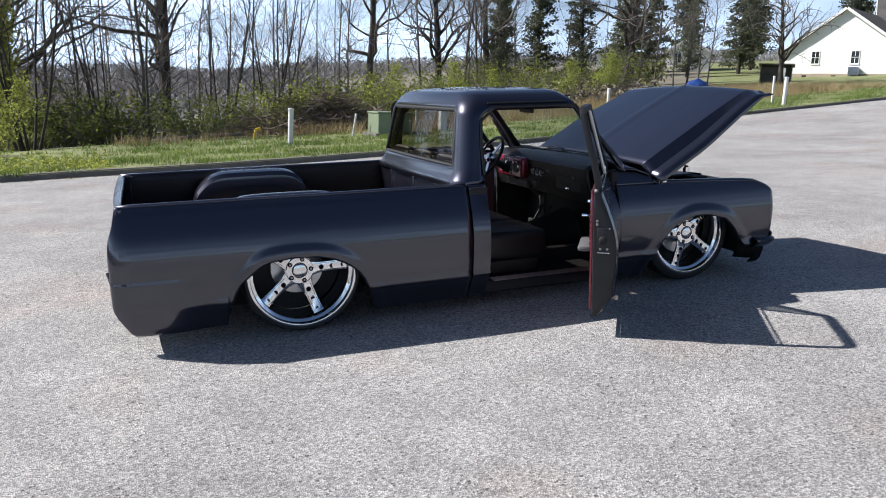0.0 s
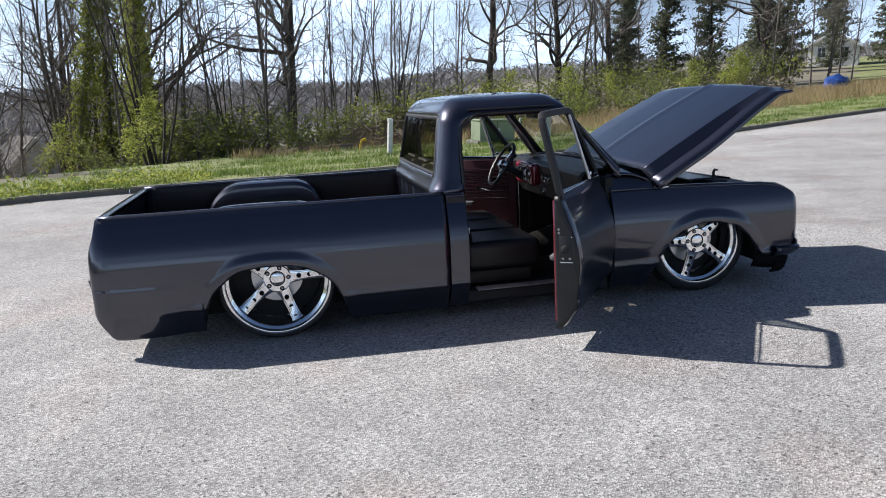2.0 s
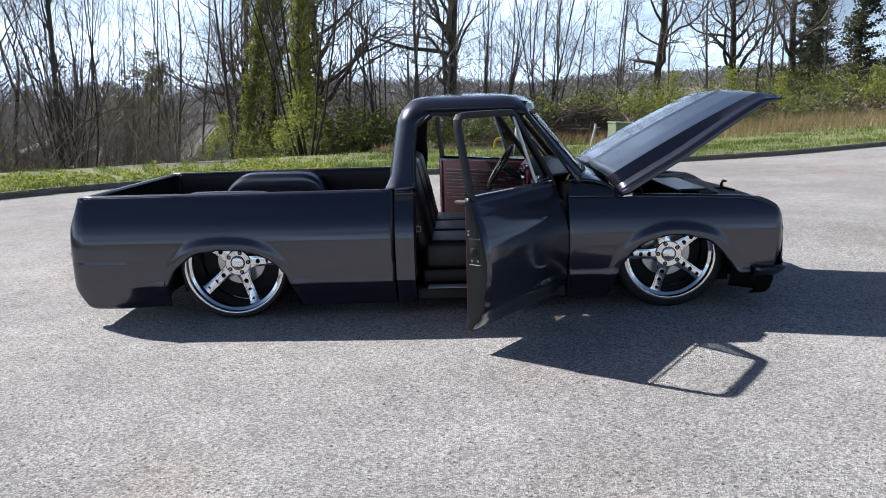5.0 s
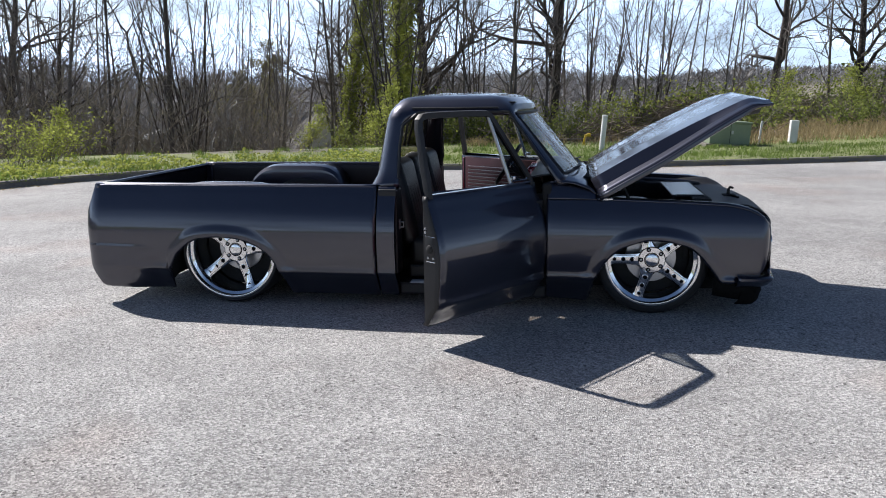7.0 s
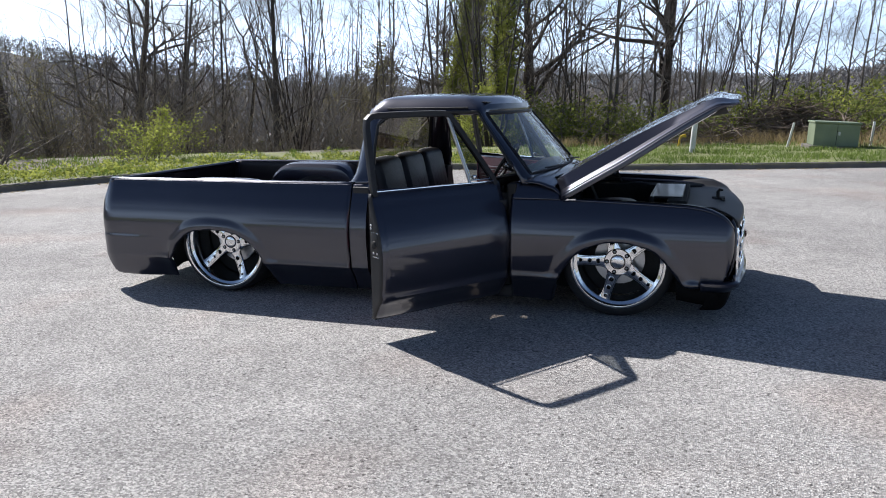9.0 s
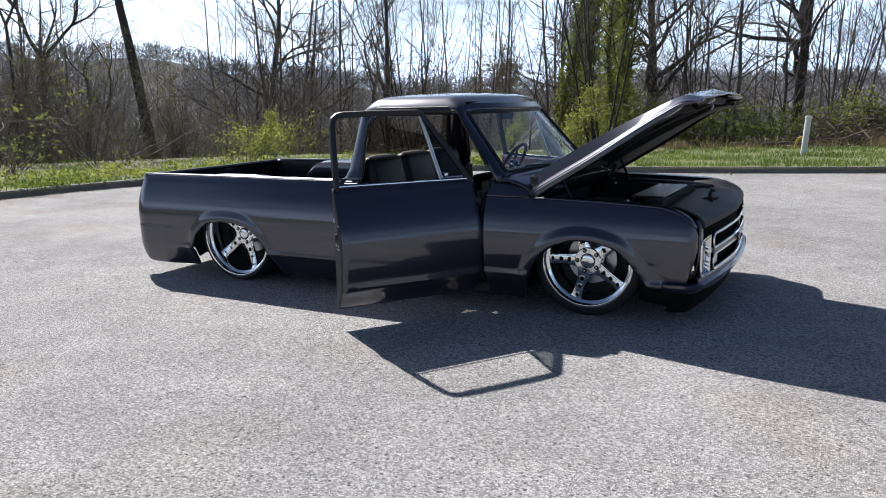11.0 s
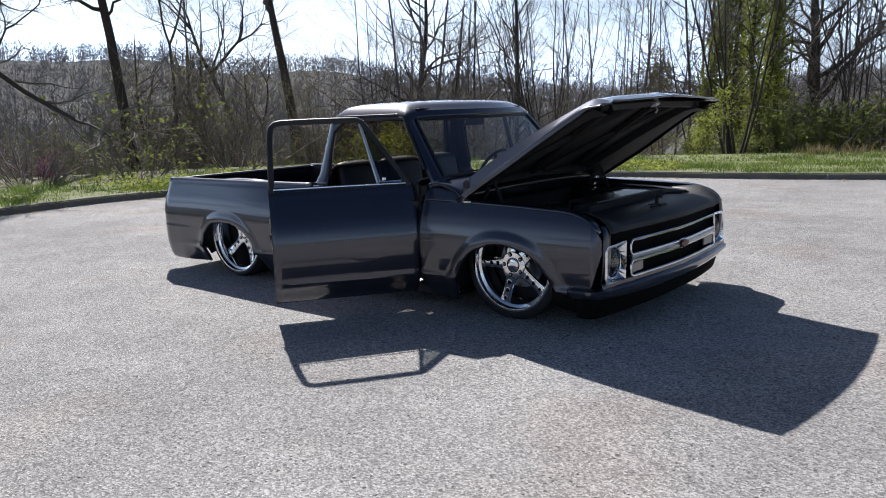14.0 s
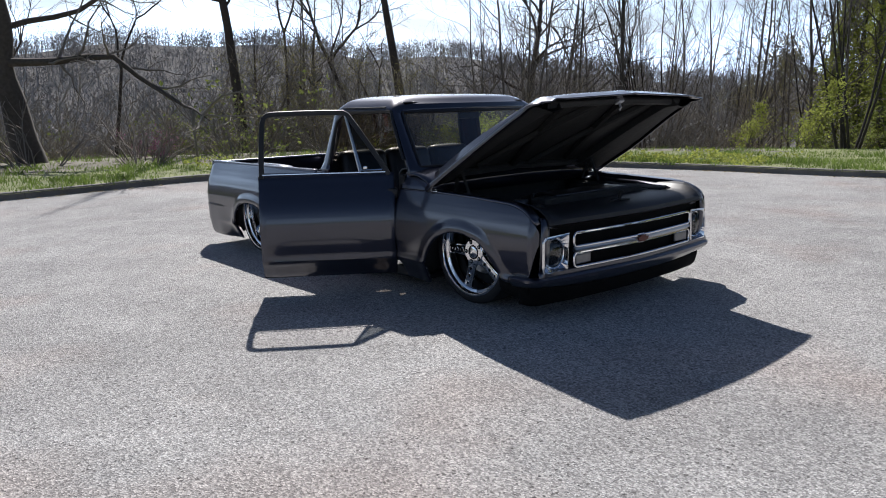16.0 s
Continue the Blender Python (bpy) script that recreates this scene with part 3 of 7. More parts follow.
# roof: shrinking rings up to the crown
roof_rings = []
for f, z in ((0.965, 1.424), (0.90, 1.436), (0.80, 1.446), (0.6, 1.455), (0.35, 1.461), (0.12, 1.463)):
    roof_rings.append([(1.60 + (x - 1.60) * f, y * f, z) for x, y in half[-1]])
rings3 = [[(x, y, z) for x, y in h] for h, z in zip(half, Z_RING)] + roof_rings
for s in (-1, 1):
    bm = bmesh.new()
    vs = [[bm.verts.new((x, s * y, z)) for x, y, z in ring] for ring in rings3]
    for j in range(len(vs) - 1):
        z = Z_RING[j] if j < len(Z_RING) else 2
        for i in range(n_half - 1):
            if i < N_REAR and 0.95 < z < 1.32:
                continue                                   # rear window
            if i_d0 <= i < i_a0 and z < 1.32:
                continue                                   # door opening
            if i >= i_w0 and 0.91 < z < 1.32:
                continue                                   # windscreen
            if i >= i_a0 and j < 1:
                continue
            bm.faces.new((vs[j][i], vs[j][i + 1], vs[j + 1][i + 1], vs[j + 1][i]))
    bm.faces.new(vs[-1])
    bmesh.ops.delete(bm, geom=[v for v in bm.verts if not v.link_faces], context="VERTS")
    bmesh.ops.recalc_face_normals(bm, faces=bm.faces)
    if s > 0:
        whole = bm
    else:
        other = bm
whole = joined(whole, other)
bmesh.ops.remove_doubles(whole, verts=whole.verts, dist=0.0005)
bmesh.ops.recalc_face_normals(whole, faces=whole.faces)
cab = part("cab_shell", whole, PAINT, truck, "", True)
solid(cab, 0.028)


def ring_point(z, i, s, push=0.0):
    h = cab_half(z)
    x, y = h[i]
    return Vector((x, s * y, z))


def glass(name, tint, facing, grazing):
    m = bpy.data.materials.new(name)
    m.use_nodes = True
    n, l = m.node_tree.nodes, m.node_tree.links
    n.remove(n["Principled BSDF"])
    clear = n.new("ShaderNodeBsdfTransparent")
    clear.inputs["Color"].default_value = (*tint, 1)
    gloss = n.new("ShaderNodeBsdfGlossy")
    gloss.inputs["Roughness"].default_value = 0.01
    tilt = n.new("ShaderNodeLayerWeight")
    tilt.inputs["Blend"].default_value = 0.5
    rise = n.new("ShaderNodeMath")
    rise.operation = "POWER"
    rise.inputs[1].default_value = 4.0
    l.new(tilt.outputs["Facing"], rise.inputs[0])
    fres = n.new("ShaderNodeMath")
    fres.operation = "MULTIPLY_ADD"
    fres.inputs[1].default_value, fres.inputs[2].default_value = grazing, facing
    l.new(rise.outputs[0], fres.inputs[0])
    mix = n.new("ShaderNodeMixShader")
    l.new(fres.outputs[0], mix.inputs[0])
    l.new(clear.outputs[0], mix.inputs[1])
    l.new(gloss.outputs[0], mix.inputs[2])
    l.new(mix.outputs[0], n["Material Output"].inputs["Surface"])
    return m


GLASS = glass("clear_glass", (0.86, 0.90, 0.89), 0.11, 0.6)
TINTED = glass("tinted_glass", (0.20, 0.21, 0.20), 0.025, 0.1)
RUBBER_SEAL = shader("rubber_seal", (0.012, 0.012, 0.013), 0.5, 0, 0.2, 10, 100)


def screen(name, idx0, idx1, z0, z1, mat, inset, label):
    """A curved pane filling an opening of the cab, with its rubber seal."""
    zs = np.linspace(z0, z1, 7)
    rows = []
    for z in zs:
        h = cab_half(z)[idx0:idx1 + 1]
        row = [(x + inset, y, z) for x, y in h]
        if idx0 == 0:
            row = [(x, -y, zz) for x, y, zz in reversed(row)][:-1] + row
        else:
            row = row + [(x, -y, zz) for x, y, zz in reversed(row)][1:]
        rows.append(row)
    bm = sheet(rows)
    bm.normal_update()
    if (sum(fc.normal.x for fc in bm.faces) > 0) != (idx0 > 0):
        bmesh.ops.reverse_faces(bm, faces=bm.faces[:])
    pane = part(name, bm, mat, truck, label, True)
    edge = rows[0] + [r[-1] for r in rows[1:-1]] + rows[-1][::-1] + [r[0] for r in rows[-2:0:-1]]
    part("seal", tube(edge, 0.013, 8, closed=True), RUBBER_SEAL, pane, "", True)
    return pane


windscreen = screen("windscreen", i_w0, n_half - 1, 0.925, 1.322, GLASS, -0.008, "clear curved windscreen glass")
REAR_GLASS = glass("lightly_tinted_glass", (0.36, 0.34, 0.31), 0.05, 0.3)
rear_glass = screen("rear_window", 0, N_REAR, 0.958, 1.318, REAR_GLASS, 0.008, "lightly tinted rear window glass")
windscreen.visible_shadow = False
# gutter over the doors, windscreen header lip
for s in (-1, 1):
    pts = [ring_point(0.90, i_d0, s), ring_point(1.1, i_d0, s), ring_point(1.25, i_d0, s)]
    pts += [ring_point(1.335, i, s) + Vector((0, s * 0.006, 0)) for i in range(i_d0, i_a0 + 1)]
    pts += [ring_point(z, i_a0, s) + Vector((0, s * 0.006, 0)) for z in (1.25, 1.15, 1.05, 0.98)]
    part("door_seal", tube(pts, 0.011, 7), RUBBER_SEAL, truck, "", True)
    part("drip_rail", tube([ring_point(1.362, i, s) + Vector((0, s * 0.012, 0)) for i in range(i_d0 - 1, i_a0)], 0.006, 7), PAINT_DARK, truck, "", True)

# cowl between windscreen and hood
rows = []
for y in np.linspace(-0.895, 0.895, 35):
    k = 1 - (abs(y) / 0.93) ** 2.2
    e = smooth(0.76, 0.895, abs(y))
    rows.append([(2.215 + 0.20 * k + 0.04 * e, y, 0.925 - 0.045 * e), (2.30 + 0.155 * k, y, 0.905 + 0.008 * k - 0.025 * e), (2.40 + 0.1 * k, y, 0.87 + 0.02 * k), (2.50 + 0.06 * k, y, 0.835 + 0.03 * k), (2.545 + 0.04 * k, y, 0.80 + 0.03 * k), (2.55 + 0.04 * k, y, 0.74)])
cowl = solid(part("cowl", sheet(rows), PAINT, truck, "", True), 0.012, 0)
for y in np.linspace(-0.62, 0.62, 32):
    k = 1 - (abs(y) / 0.93) ** 2.2
    part("vent_slot", block(2.405 + 0.1 * k, 2.475 + 0.07 * k, y - 0.006, y + 0.006, 0.862 + 0.022 * k, 0.879 + 0.022 * k, 0.002), UNDER, cowl)
for s in (-1, 1):
    rows = []
    for x in np.linspace(2.232, 2.56, 14):
        zt = bent([2.23, 2.30, 2.40, 2.50, 2.56], [0.880, 0.882, 0.866, 0.838, 0.80], x)
        col = []
        for k in range(14):
            z = 0.772 + (zt - 0.772) * k / 13
            col.append((x, s * (side_y(min(z, 0.85)) - max(0, z - 0.85) * 0.35 - 0.03 * (k / 13) ** 6), z))
        rows.append(col)
    bm = sheet(rows)
    bmesh.ops.recalc_face_normals(bm, faces=bm.faces)
    solid(part("cowl_side", bm, PAINT, truck, "", True), 0.012)
# wipers
for y0, y1 in ((-0.62, -0.12), (0.12, 0.62)):
    arm = [(2.44, y1, 0.925), (2.445, (y0 + y1) / 2, 0.945), (2.40, y0, 0.95)]
    part("wiper", tube(smooth_line(arm, 4), 0.006, 6), RUBBER_SEAL, truck, "", True)

# ---- front clip ----
for s in (-1, 1):
    bm = body_side(2.232, 3.628,
                   lambda x: bent([2.23, 2.6, 3.03, 3.36, 3.43, 3.50, 3.56, 3.594, 3.614, 3.624, 3.628], [0.770, 0.768, 0.755, 0.740, 0.731, 0.712, 0.682, 0.652, 0.622, 0.59, 0.545], x),
                   lambda x: bent([2.23, 2.48, 3.36, 3.40, 3.50, 3.545, 3.575, 3.60, 3.618, 3.628], [0.10, 0.085, 0.243, 0.246, 0.255, 0.272, 0.31, 0.38, 0.46, 0.52], x),
                   FRONT_ARCH, s, nose=0.06)
    fender = solid(part("fender", bm, PAINT, truck, "", True), 0.012)
    # rolled top edge into the engine bay
    rows = []
    for x in np.linspace(2.56, 3.614, 34):
        zt = bent([2.23, 2.6, 3.03, 3.36, 3.43, 3.50, 3.56, 3.594, 3.614], [0.770, 0.768, 0.755, 0.740, 0.731, 0.712, 0.682, 0.652, 0.622], x)
        y = side_y(zt) - (0.07 * (1 - math.sqrt(max(0, 1 - ((x - 3.568) / 0.06) ** 2))) if x > 3.568 else 0)
        rows.append([(x, s * y, zt), (x, s * (y - 0.012), zt + 0.010), (x, s * (y - 0.035), zt + 0.014), (x, s * (y - 0.075), zt + 0.008), (x, s * (y - 0.085), zt - 0.02), (x, s * (y - 0.20), zt - 0.035)])
    solid(part("fender_edge", sheet(rows), PAINT, truck, "", True), 0.008, 0)
    # inner fender
    rows = [[(x, s * 0.74, 0.715), (x, s * 0.66, 0.70), (x, s * 0.63, 0.6), (x, s * 0.62, 0.2)] for x in np.linspace(2.5, 3.42, 8)]
    solid(part("inner_fender", sheet(rows), UNDER, truck, "", True), 0.01, 0)
    part("hinge_tab", block(2.585, 2.655, min(s * 0.905, s * 0.925), max(s * 0.905, s * 0.925), 0.764, 0.782, 0.004), CHROME, truck, "bright metal tab")
    part("hood_hinge", joined(tube([(2.60, s * 0.72, 0.74), (2.66, s * 0.72, 0.86)], 0.014, 8), tube([(2.78, s * 0.72, 0.72), (2.70, s * 0.72, 0.90)], 0.011, 8)), UNDER, truck)


# Near-black, hardly glossy: shade put into the colour of voids and holes.
SHADE_BLACK = shader("shade_black", (0.006, 0.006, 0.006), 0.9, 0, 0.3, 6, 50, spec=0.1)


def nose_x(y):
    return 0.075 * (1 - min(1, abs(y) / 0.94) ** 1.5)


rows = []
for y in np.linspace(-0.86, 0.86, 41):
    d, e = nose_x(y), 0.048 * smooth(0.74, 0.86, abs(y))
    rows.append([(3.26 + d * 0.4, y, 0.62), (3.28 + d * 0.4, y, 0.675 + e), (3.30 + d * 0.5, y, 0.684 + e), (3.42 + d * 0.8, y, 0.69 + e), (3.52 + d, y, 0.688 + e), (3.59 + d, y, 0.679 + e * 0.6), (3.635 + d, y, 0.664 + e * 0.3),
                 (3.658 + d, y, 0.645), (3.664 + d, y, 0.622), (3.645 + d, y, 0.612)])
# Darker paint copy: the nose's lack of sky reflection is in its colour.
header = solid(part("header_panel", sheet(rows), PAINT_DARK, truck, "", True), 0.01, 0)
# face below and beside the grille
rows = []
for y in np.linspace(-0.945, 0.945, 41):
    d = nose_x(y)
    rows.append([(3.655 + d, y, 0.334), (3.668 + d, y, 0.322), (3.668 + d, y, 0.285), (3.64 + d, y, 0.25)])
solid(part("lower_panel", sheet(rows), PAINT, truck, "", True), 0.01, 0)
for s in (-1, 1):
    rows = []
    for z in np.linspace(0.285, 0.668, 14):
        xf = bent([0.285, 0.31, 0.36, 0.45, 0.56, 0.61, 0.645, 0.668], [3.60, 3.63, 3.65, 3.663, 3.666, 3.662, 3.653, 3.637], z)
        ys = side_y(z) - 0.066
        rows.append([(xf - 0.004, s * (ys + 0.004), z), (xf + 0.002, s * (ys - 0.012), z), (xf + 0.004, s * (ys - 0.035), z), (xf + 0.004, s * 0.85, z)])
    solid(part("corner_panel", sheet(rows), PAINT, truck, "", True), 0.012, 0)
# Black sheet painting the shade behind the grille.
rows = [[(3.622 + nose_x(y), y, 0.30), (3.622 + nose_x(y), y, 0.65)] for y in np.linspace(-0.86, 0.86, 31)]
solid(part("grille_back", sheet(rows), SHADE_BLACK, truck, "black sheet for the shade behind the grille"), 0.006, 0)


def face_bar(points, r, mat, parent, name="bar", closed=False):
    """A bar laid on the bowed face, points as (y, z)."""
    return part(name, tube([(3.67 + nose_x(y), y, z) for y, z in points], r, 8, closed=closed), mat, parent, "", True)


grille = part("grille", joined(*[block(3.632 + nose_x(y), 3.648 + nose_x(y), y - 0.045, y + 0.045, 0.428, 0.459, 0.0) for y in np.linspace(-0.60, 0.60, 15)]), CHROME, truck, "chrome two-bar grille")


def bar_loop(y0, y1, z0, z1, r=0.03):
    out = []
    for y, z in rounded(y0, y1, z0, z1, r, 4):
        out.append((y, z))
    # extra points along the long edges keep the bow
    full = []
    for a, b in zip(out, out[1:] + out[:1]):
        k = max(1, int(abs(b[0] - a[0]) / 0.06))
        full += [(a[0] + (b[0] - a[0]) * i / k, a[1] + (b[1] - a[1]) * i / k) for i in range(k)]
    return full


face_bar(bar_loop(-0.655, 0.655, 0.463, 0.553), 0.0095, CHROME, grille, "upper_frame", True)
face_bar(bar_loop(-0.655, 0.655, 0.330, 0.424), 0.0095, CHROME, grille, "lower_frame", True)
face_bar([(y, 0.444) for y in np.linspace(-0.65, 0.65, 25)], 0.012, STEEL, grille, "centre_bar")
EMBLEM = shader("emblem_red", (0.10, 0.03, 0.025), 0.3, 0.5, 0.2, 8, 80)
emblem = part("emblem", prism([(-0.062, -0.012), (-0.026, -0.012), (-0.026, -0.026), (0.026, -0.026), (0.026, -0.012), (0.062, -0.012), (0.07, 0.012), (0.032, 0.012), (0.032, 0.026), (-0.032, 0.026), (-0.032, 0.012), (-0.07, 0.012)], 0, 0.012,
                             Matrix.Translation((3.757, 0, 0.444)) @ Matrix.Rotation(radians(90), 4, "Y") @ Matrix.Rotation(radians(90), 4, "Z") @ Matrix.Diagonal((0.85, 0.85, 1, 1)), 0.003), EMBLEM, grille, "small red and chrome badge")
face_bar([(y, z - 0.038) for y, z in ((-0.068, 0.468), (-0.075, 0.495), (-0.034, 0.495), (-0.034, 0.51), (0.034, 0.51), (0.034, 0.495), (0.075, 0.495), (0.068, 0.468), (0.028, 0.468), (0.028, 0.454), (-0.028, 0.454), (-0.028, 0.468))], 0.004, CHROME, emblem, "rim", True)
AMBER = shader("clear_lamp_plastic", (0.13, 0.125, 0.125), 0.2, 0, 0.15, 20, 160, coat=0.6)
for s in (-1, 1):
    part("turn_signal", block(3.645 + nose_x(0.56), 3.662 + nose_x(0.56), min(s * 0.48, s * 0.635), max(s * 0.48, s * 0.635), 0.345, 0.412, 0.008), AMBER, grille, "pale turn signal lens")
    # headlight: bezel, bucket, lens
    lamp = part("headlight", lathe([(0.001, 3.675), (0.045, 3.672), (0.072, 3.662), (0.084, 3.648)], 32, "x"), glass("lamp_glass", (0.75, 0.77, 0.78), 0.1, 0.6), truck, "round sealed-beam headlight", True)
    lamp.location = (0.0, s * 0.800, 0.437)
    part("reflector", lathe([(0.012, 3.60), (0.05, 3.612), (0.078, 3.635), (0.085, 3.65)], 32, "x"), CHROME, lamp, "", True)
    part("bucket_ring", lathe([(0.085, 3.645), (0.089, 3.662), (0.095, 3.665), (0.098, 3.65)], 32, "x"), CHROME, lamp, "", True)
    outer = [(s * (a - 0.800), b - 0.437) for a, b in ((0.690, 0.556), (0.895, 0.546), (0.912, 0.528), (0.916, 0.36), (0.908, 0.326), (0.704, 0.316))]
    # funnel between the square bezel and the round lamp
    rim = []
    for a, b in zip(outer, outer[1:] + outer[:1]):
        rim += [(a[0] + (b[0] - a[0]) * i / 8, a[1] + (b[1] - a[1]) * i / 8) for i in range(8)]
    bm = bmesh.new()
    o1 = [bm.verts.new((3.685 + nose_x(s * 0.800 + y) * 0.6 - 0.01, y, z)) for y, z in rim]
    o2 = [bm.verts.new((3.688 + nose_x(s * 0.800 + y) * 0.6 - 0.01, y * 0.94, z * 0.94)) for y, z in rim]
    inner = []
    for y, z in rim:
        a = math.atan2(z, y)
        inner.append(bm.verts.new((3.652, 0.096 * math.cos(a), 0.096 * math.sin(a))))
    for a, b in ((o1, o2), (o2, inner)):
        for i in range(len(rim)):
            bm.faces.new((a[i], a[(i + 1) % len(rim)], b[(i + 1) % len(rim)], b[i]))
    bmesh.ops.recalc_face_normals(bm, faces=bm.faces)
    bz = solid(part("bezel", bm, CHROME, lamp, "polished chrome headlight bezel"), 0.004, 0)
    part("bezel_rim", tube([(3.682 + nose_x(s * 0.800 + y) * 0.6 - 0.01, y, z) for y, z in rim], 0.006, 6, closed=True), CHROME, lamp, "", True)

# painted bumper, one swept section, and the valance behind it
def bumper_line(n=60):
    """Plan of the bumper: a bowed front, tight corners and short returns along the fenders."""
    front = [(3.655 + 0.085 * (1 - abs(y) ** 2.2), y) for y in np.linspace(-0.90, 0.90, n)]
    corner = [(3.655 + 0.0175 - 0.085 * (1 - math.cos(a)), 0.90 + 0.085 * math.sin(a)) for a in np.linspace(0.1, math.pi / 2, 10)]
    back = [(x, 0.985 + (3.58 - x) * 0.05) for x in (3.56, 3.53, 3.50, 3.47)]
    tail = corner + back
    return [(x, -y) for x, y in reversed(tail)] + front + tail


plan = bumper_line()
rows = []
for k, (x, y) in enumerate(plan):
    xa_, ya_ = plan[max(0, k - 1)]
    xb_, yb_ = plan[min(len(plan) - 1, k + 1)]
    d = Vector((yb_ - ya_, -(xb_ - xa_))).normalized()
    near_end = min(1.0, min(k, len(plan) - 1 - k) / 14)
    chin = 0.4 + 0.6 * near_end
    squat = 0.68 + 0.32 * (1 - min(1, abs(y) / 0.985) ** 3)
    rows.append([(x + d.x * o, y + d.y * o, 0.298 - (0.298 - z) * squat * 0.62) for o, z in ((-0.05, 0.296), (-0.012, 0.298), (0.012, 0.291), (0.024, 0.272), (0.022, 0.24), (-0.002, 0.185), (-0.04 * chin, 0.145), (-0.08 * chin, 0.128), (-0.11 * chin, 0.14))])
bumper = solid(part("bumper", sheet(rows), PAINT, truck, "smooth painted front bumper", True), 0.010, 0)
# Valance in near-black, so the shade under the bumper is in its colour.
rows = []
for x, y in plan[2:-2]:
    x, y = 3.3 + (x - 3.3) * 0.90, y * 0.955
    rows.append([(x, y, 0.27), (x, y, 0.19), (x - 0.015, y * 0.99, 0.13), (x - 0.035, y * 0.975, 0.105)])
solid(part("valance", sheet(rows), SHADE_BLACK, truck, "", True), 0.012, 0)
for s in (-1, 1):
    # Side pieces carry the same painted shade below the fender.
    rows = []
    for x in np.linspace(3.33, 3.58, 8):
        rows.append([(x, s * 0.955, 0.285), (x, s * 0.945, 0.20), (x, s * 0.915, bent([3.33, 3.45, 3.58], [0.16, 0.14, 0.13], x))])
    solid(part("side_valance", sheet(rows), SHADE_BLACK, truck, "", True), 0.012, 0)

# the whole face sits a little behind the first setting-out
for ob in truck.children:
    if ob.name.split(".")[0] in ("header_panel", "lower_panel", "corner_panel", "grille_back", "grille", "headlight", "bumper", "valance", "side_valance"):
        ob.location.x -= 0.034

# engine bay
part("firewall", block(2.44, 2.47, -0.86, 0.86, 0.2, 0.80, 0.006), UNDER, truck)
part("radiator_support", joined(block(3.27, 3.31, -0.74, 0.74, 0.22, 0.70, 0.008), block(3.20, 3.33, -0.55, 0.55, 0.66, 0.735, 0.012)), UNDER, truck)
GLOSSBLACK = shader("gloss_black_plastic", (0.012, 0.012, 0.013), 0.3, 0, 0.2, 5, 90, coat=0.2)
part("radiator_cover", joined(block(3.10, 3.30, -0.40, 0.40, 0.725, 0.745, 0.008), block(3.08, 3.11, -0.42, 0.42, 0.6, 0.745, 0.008)), GLOSSBLACK, truck, "glossy black radiator cover")
part("hood_latch", joined(tube([(3.53, 0.0, 0.69), (3.53, 0.0, 0.735), (3.54, 0.0, 0.752), (3.565, 0.0, 0.748)], [0.012, 0.012, 0.011, 0.008], 8), block(3.49, 3.58, -0.05, 0.05, 0.69, 0.70, 0.004),
                          tube([(3.54, -0.05, 0.70), (3.57, -0.17, 0.698)], 0.008, 7)), UNDER, truck, "black hood latch hook")
# Engine as a low black mass, the bay's shade put into its colour.
part("engine", joined(block(2.58, 3.05, -0.2, 0.2, 0.3, 0.58, 0.04), block(2.56, 3.0, -0.34, -0.2, 0.42, 0.58, 0.03), block(2.56, 3.0, 0.2, 0.34, 0.42, 0.58, 0.03)), UNDER, truck, "shadowed black engine block")
bm = lathe([(0.001, 0.66), (0.15, 0.66), (0.165, 0.65), (0.165, 0.60), (0.15, 0.59)], 28, "z")
bm.transform(Matrix.Translation((2.8, 0, 0)))
part("air_cleaner", bm, GLOSSBLACK, truck, "", True)
part("hose", tube(smooth_line([(3.08, -0.45, 0.60), (3.0, -0.52, 0.66), (2.9, -0.52, 0.64), (2.82, -0.46, 0.60)], 5), 0.012, 8), STEEL, truck, "thin braided hose")
bm = lathe([(0.001, 0.0), (0.05, 0.0), (0.055, -0.01), (0.055, -0.09), (0.001, -0.09)], 20, "z")
bm.transform(Matrix.Translation((3.14, -0.58, 0.72)))
part("overflow_cap", bm, GLOSSBLACK, truck, "", True)

# ---- hood, raised at the nose ----
HOOD = Matrix.Translation((2.56, 0, 0.80)) @ Matrix.Rotation(radians(-27.9), 4, "Y")


def hood_w(u, v):
    """Height of the hood's skin at u along it and v across, v as a share of the half width."""
    rise = smooth(0.35, 1.19, u)
    w = bent([0, 0.55, 0.85, 0.90, 1.0], [0.122, 0.112, 0.100, 0.026 + 0.050 * rise, -0.004 + 0.062 * rise], abs(v))
    w += 0.006 * (1 - smooth(0.01, 0.04, abs(v)))
    w += 0.02 * math.sin(math.pi * min(1, u / 1.17))
    w -= 0.088 * smooth(1.04, 1.19, u) ** 1.7 * (1 - 0.55 * abs(v) ** 5)
    return w


def hood_half(u):
    return 0.955 - 0.07 * smooth(0.35, 1.17, u)


rows = []
us = list(np.linspace(0, 1.0, 14)) + [1.04, 1.08, 1.11, 1.14, 1.16, 1.175, 1.185, 1.19]
vs_ = sorted(set([round(a, 3) for a in np.linspace(-1, 1, 41)] + [-0.905, -0.90, -0.85, -0.845, 0.845, 0.85, 0.90, 0.905]))
for u in us:
    row = []
    for v in vs_:
        uu = u + 0.055 * (1 - v * v) * smooth(0.9, 1.19, u) - 0.05 * (1 - v * v) * (1 - smooth(0, 0.2, u)) * 0
        row.append((uu, v * hood_half(u), hood_w(u, v)))
    rows.append(row)
bm = sheet(rows)
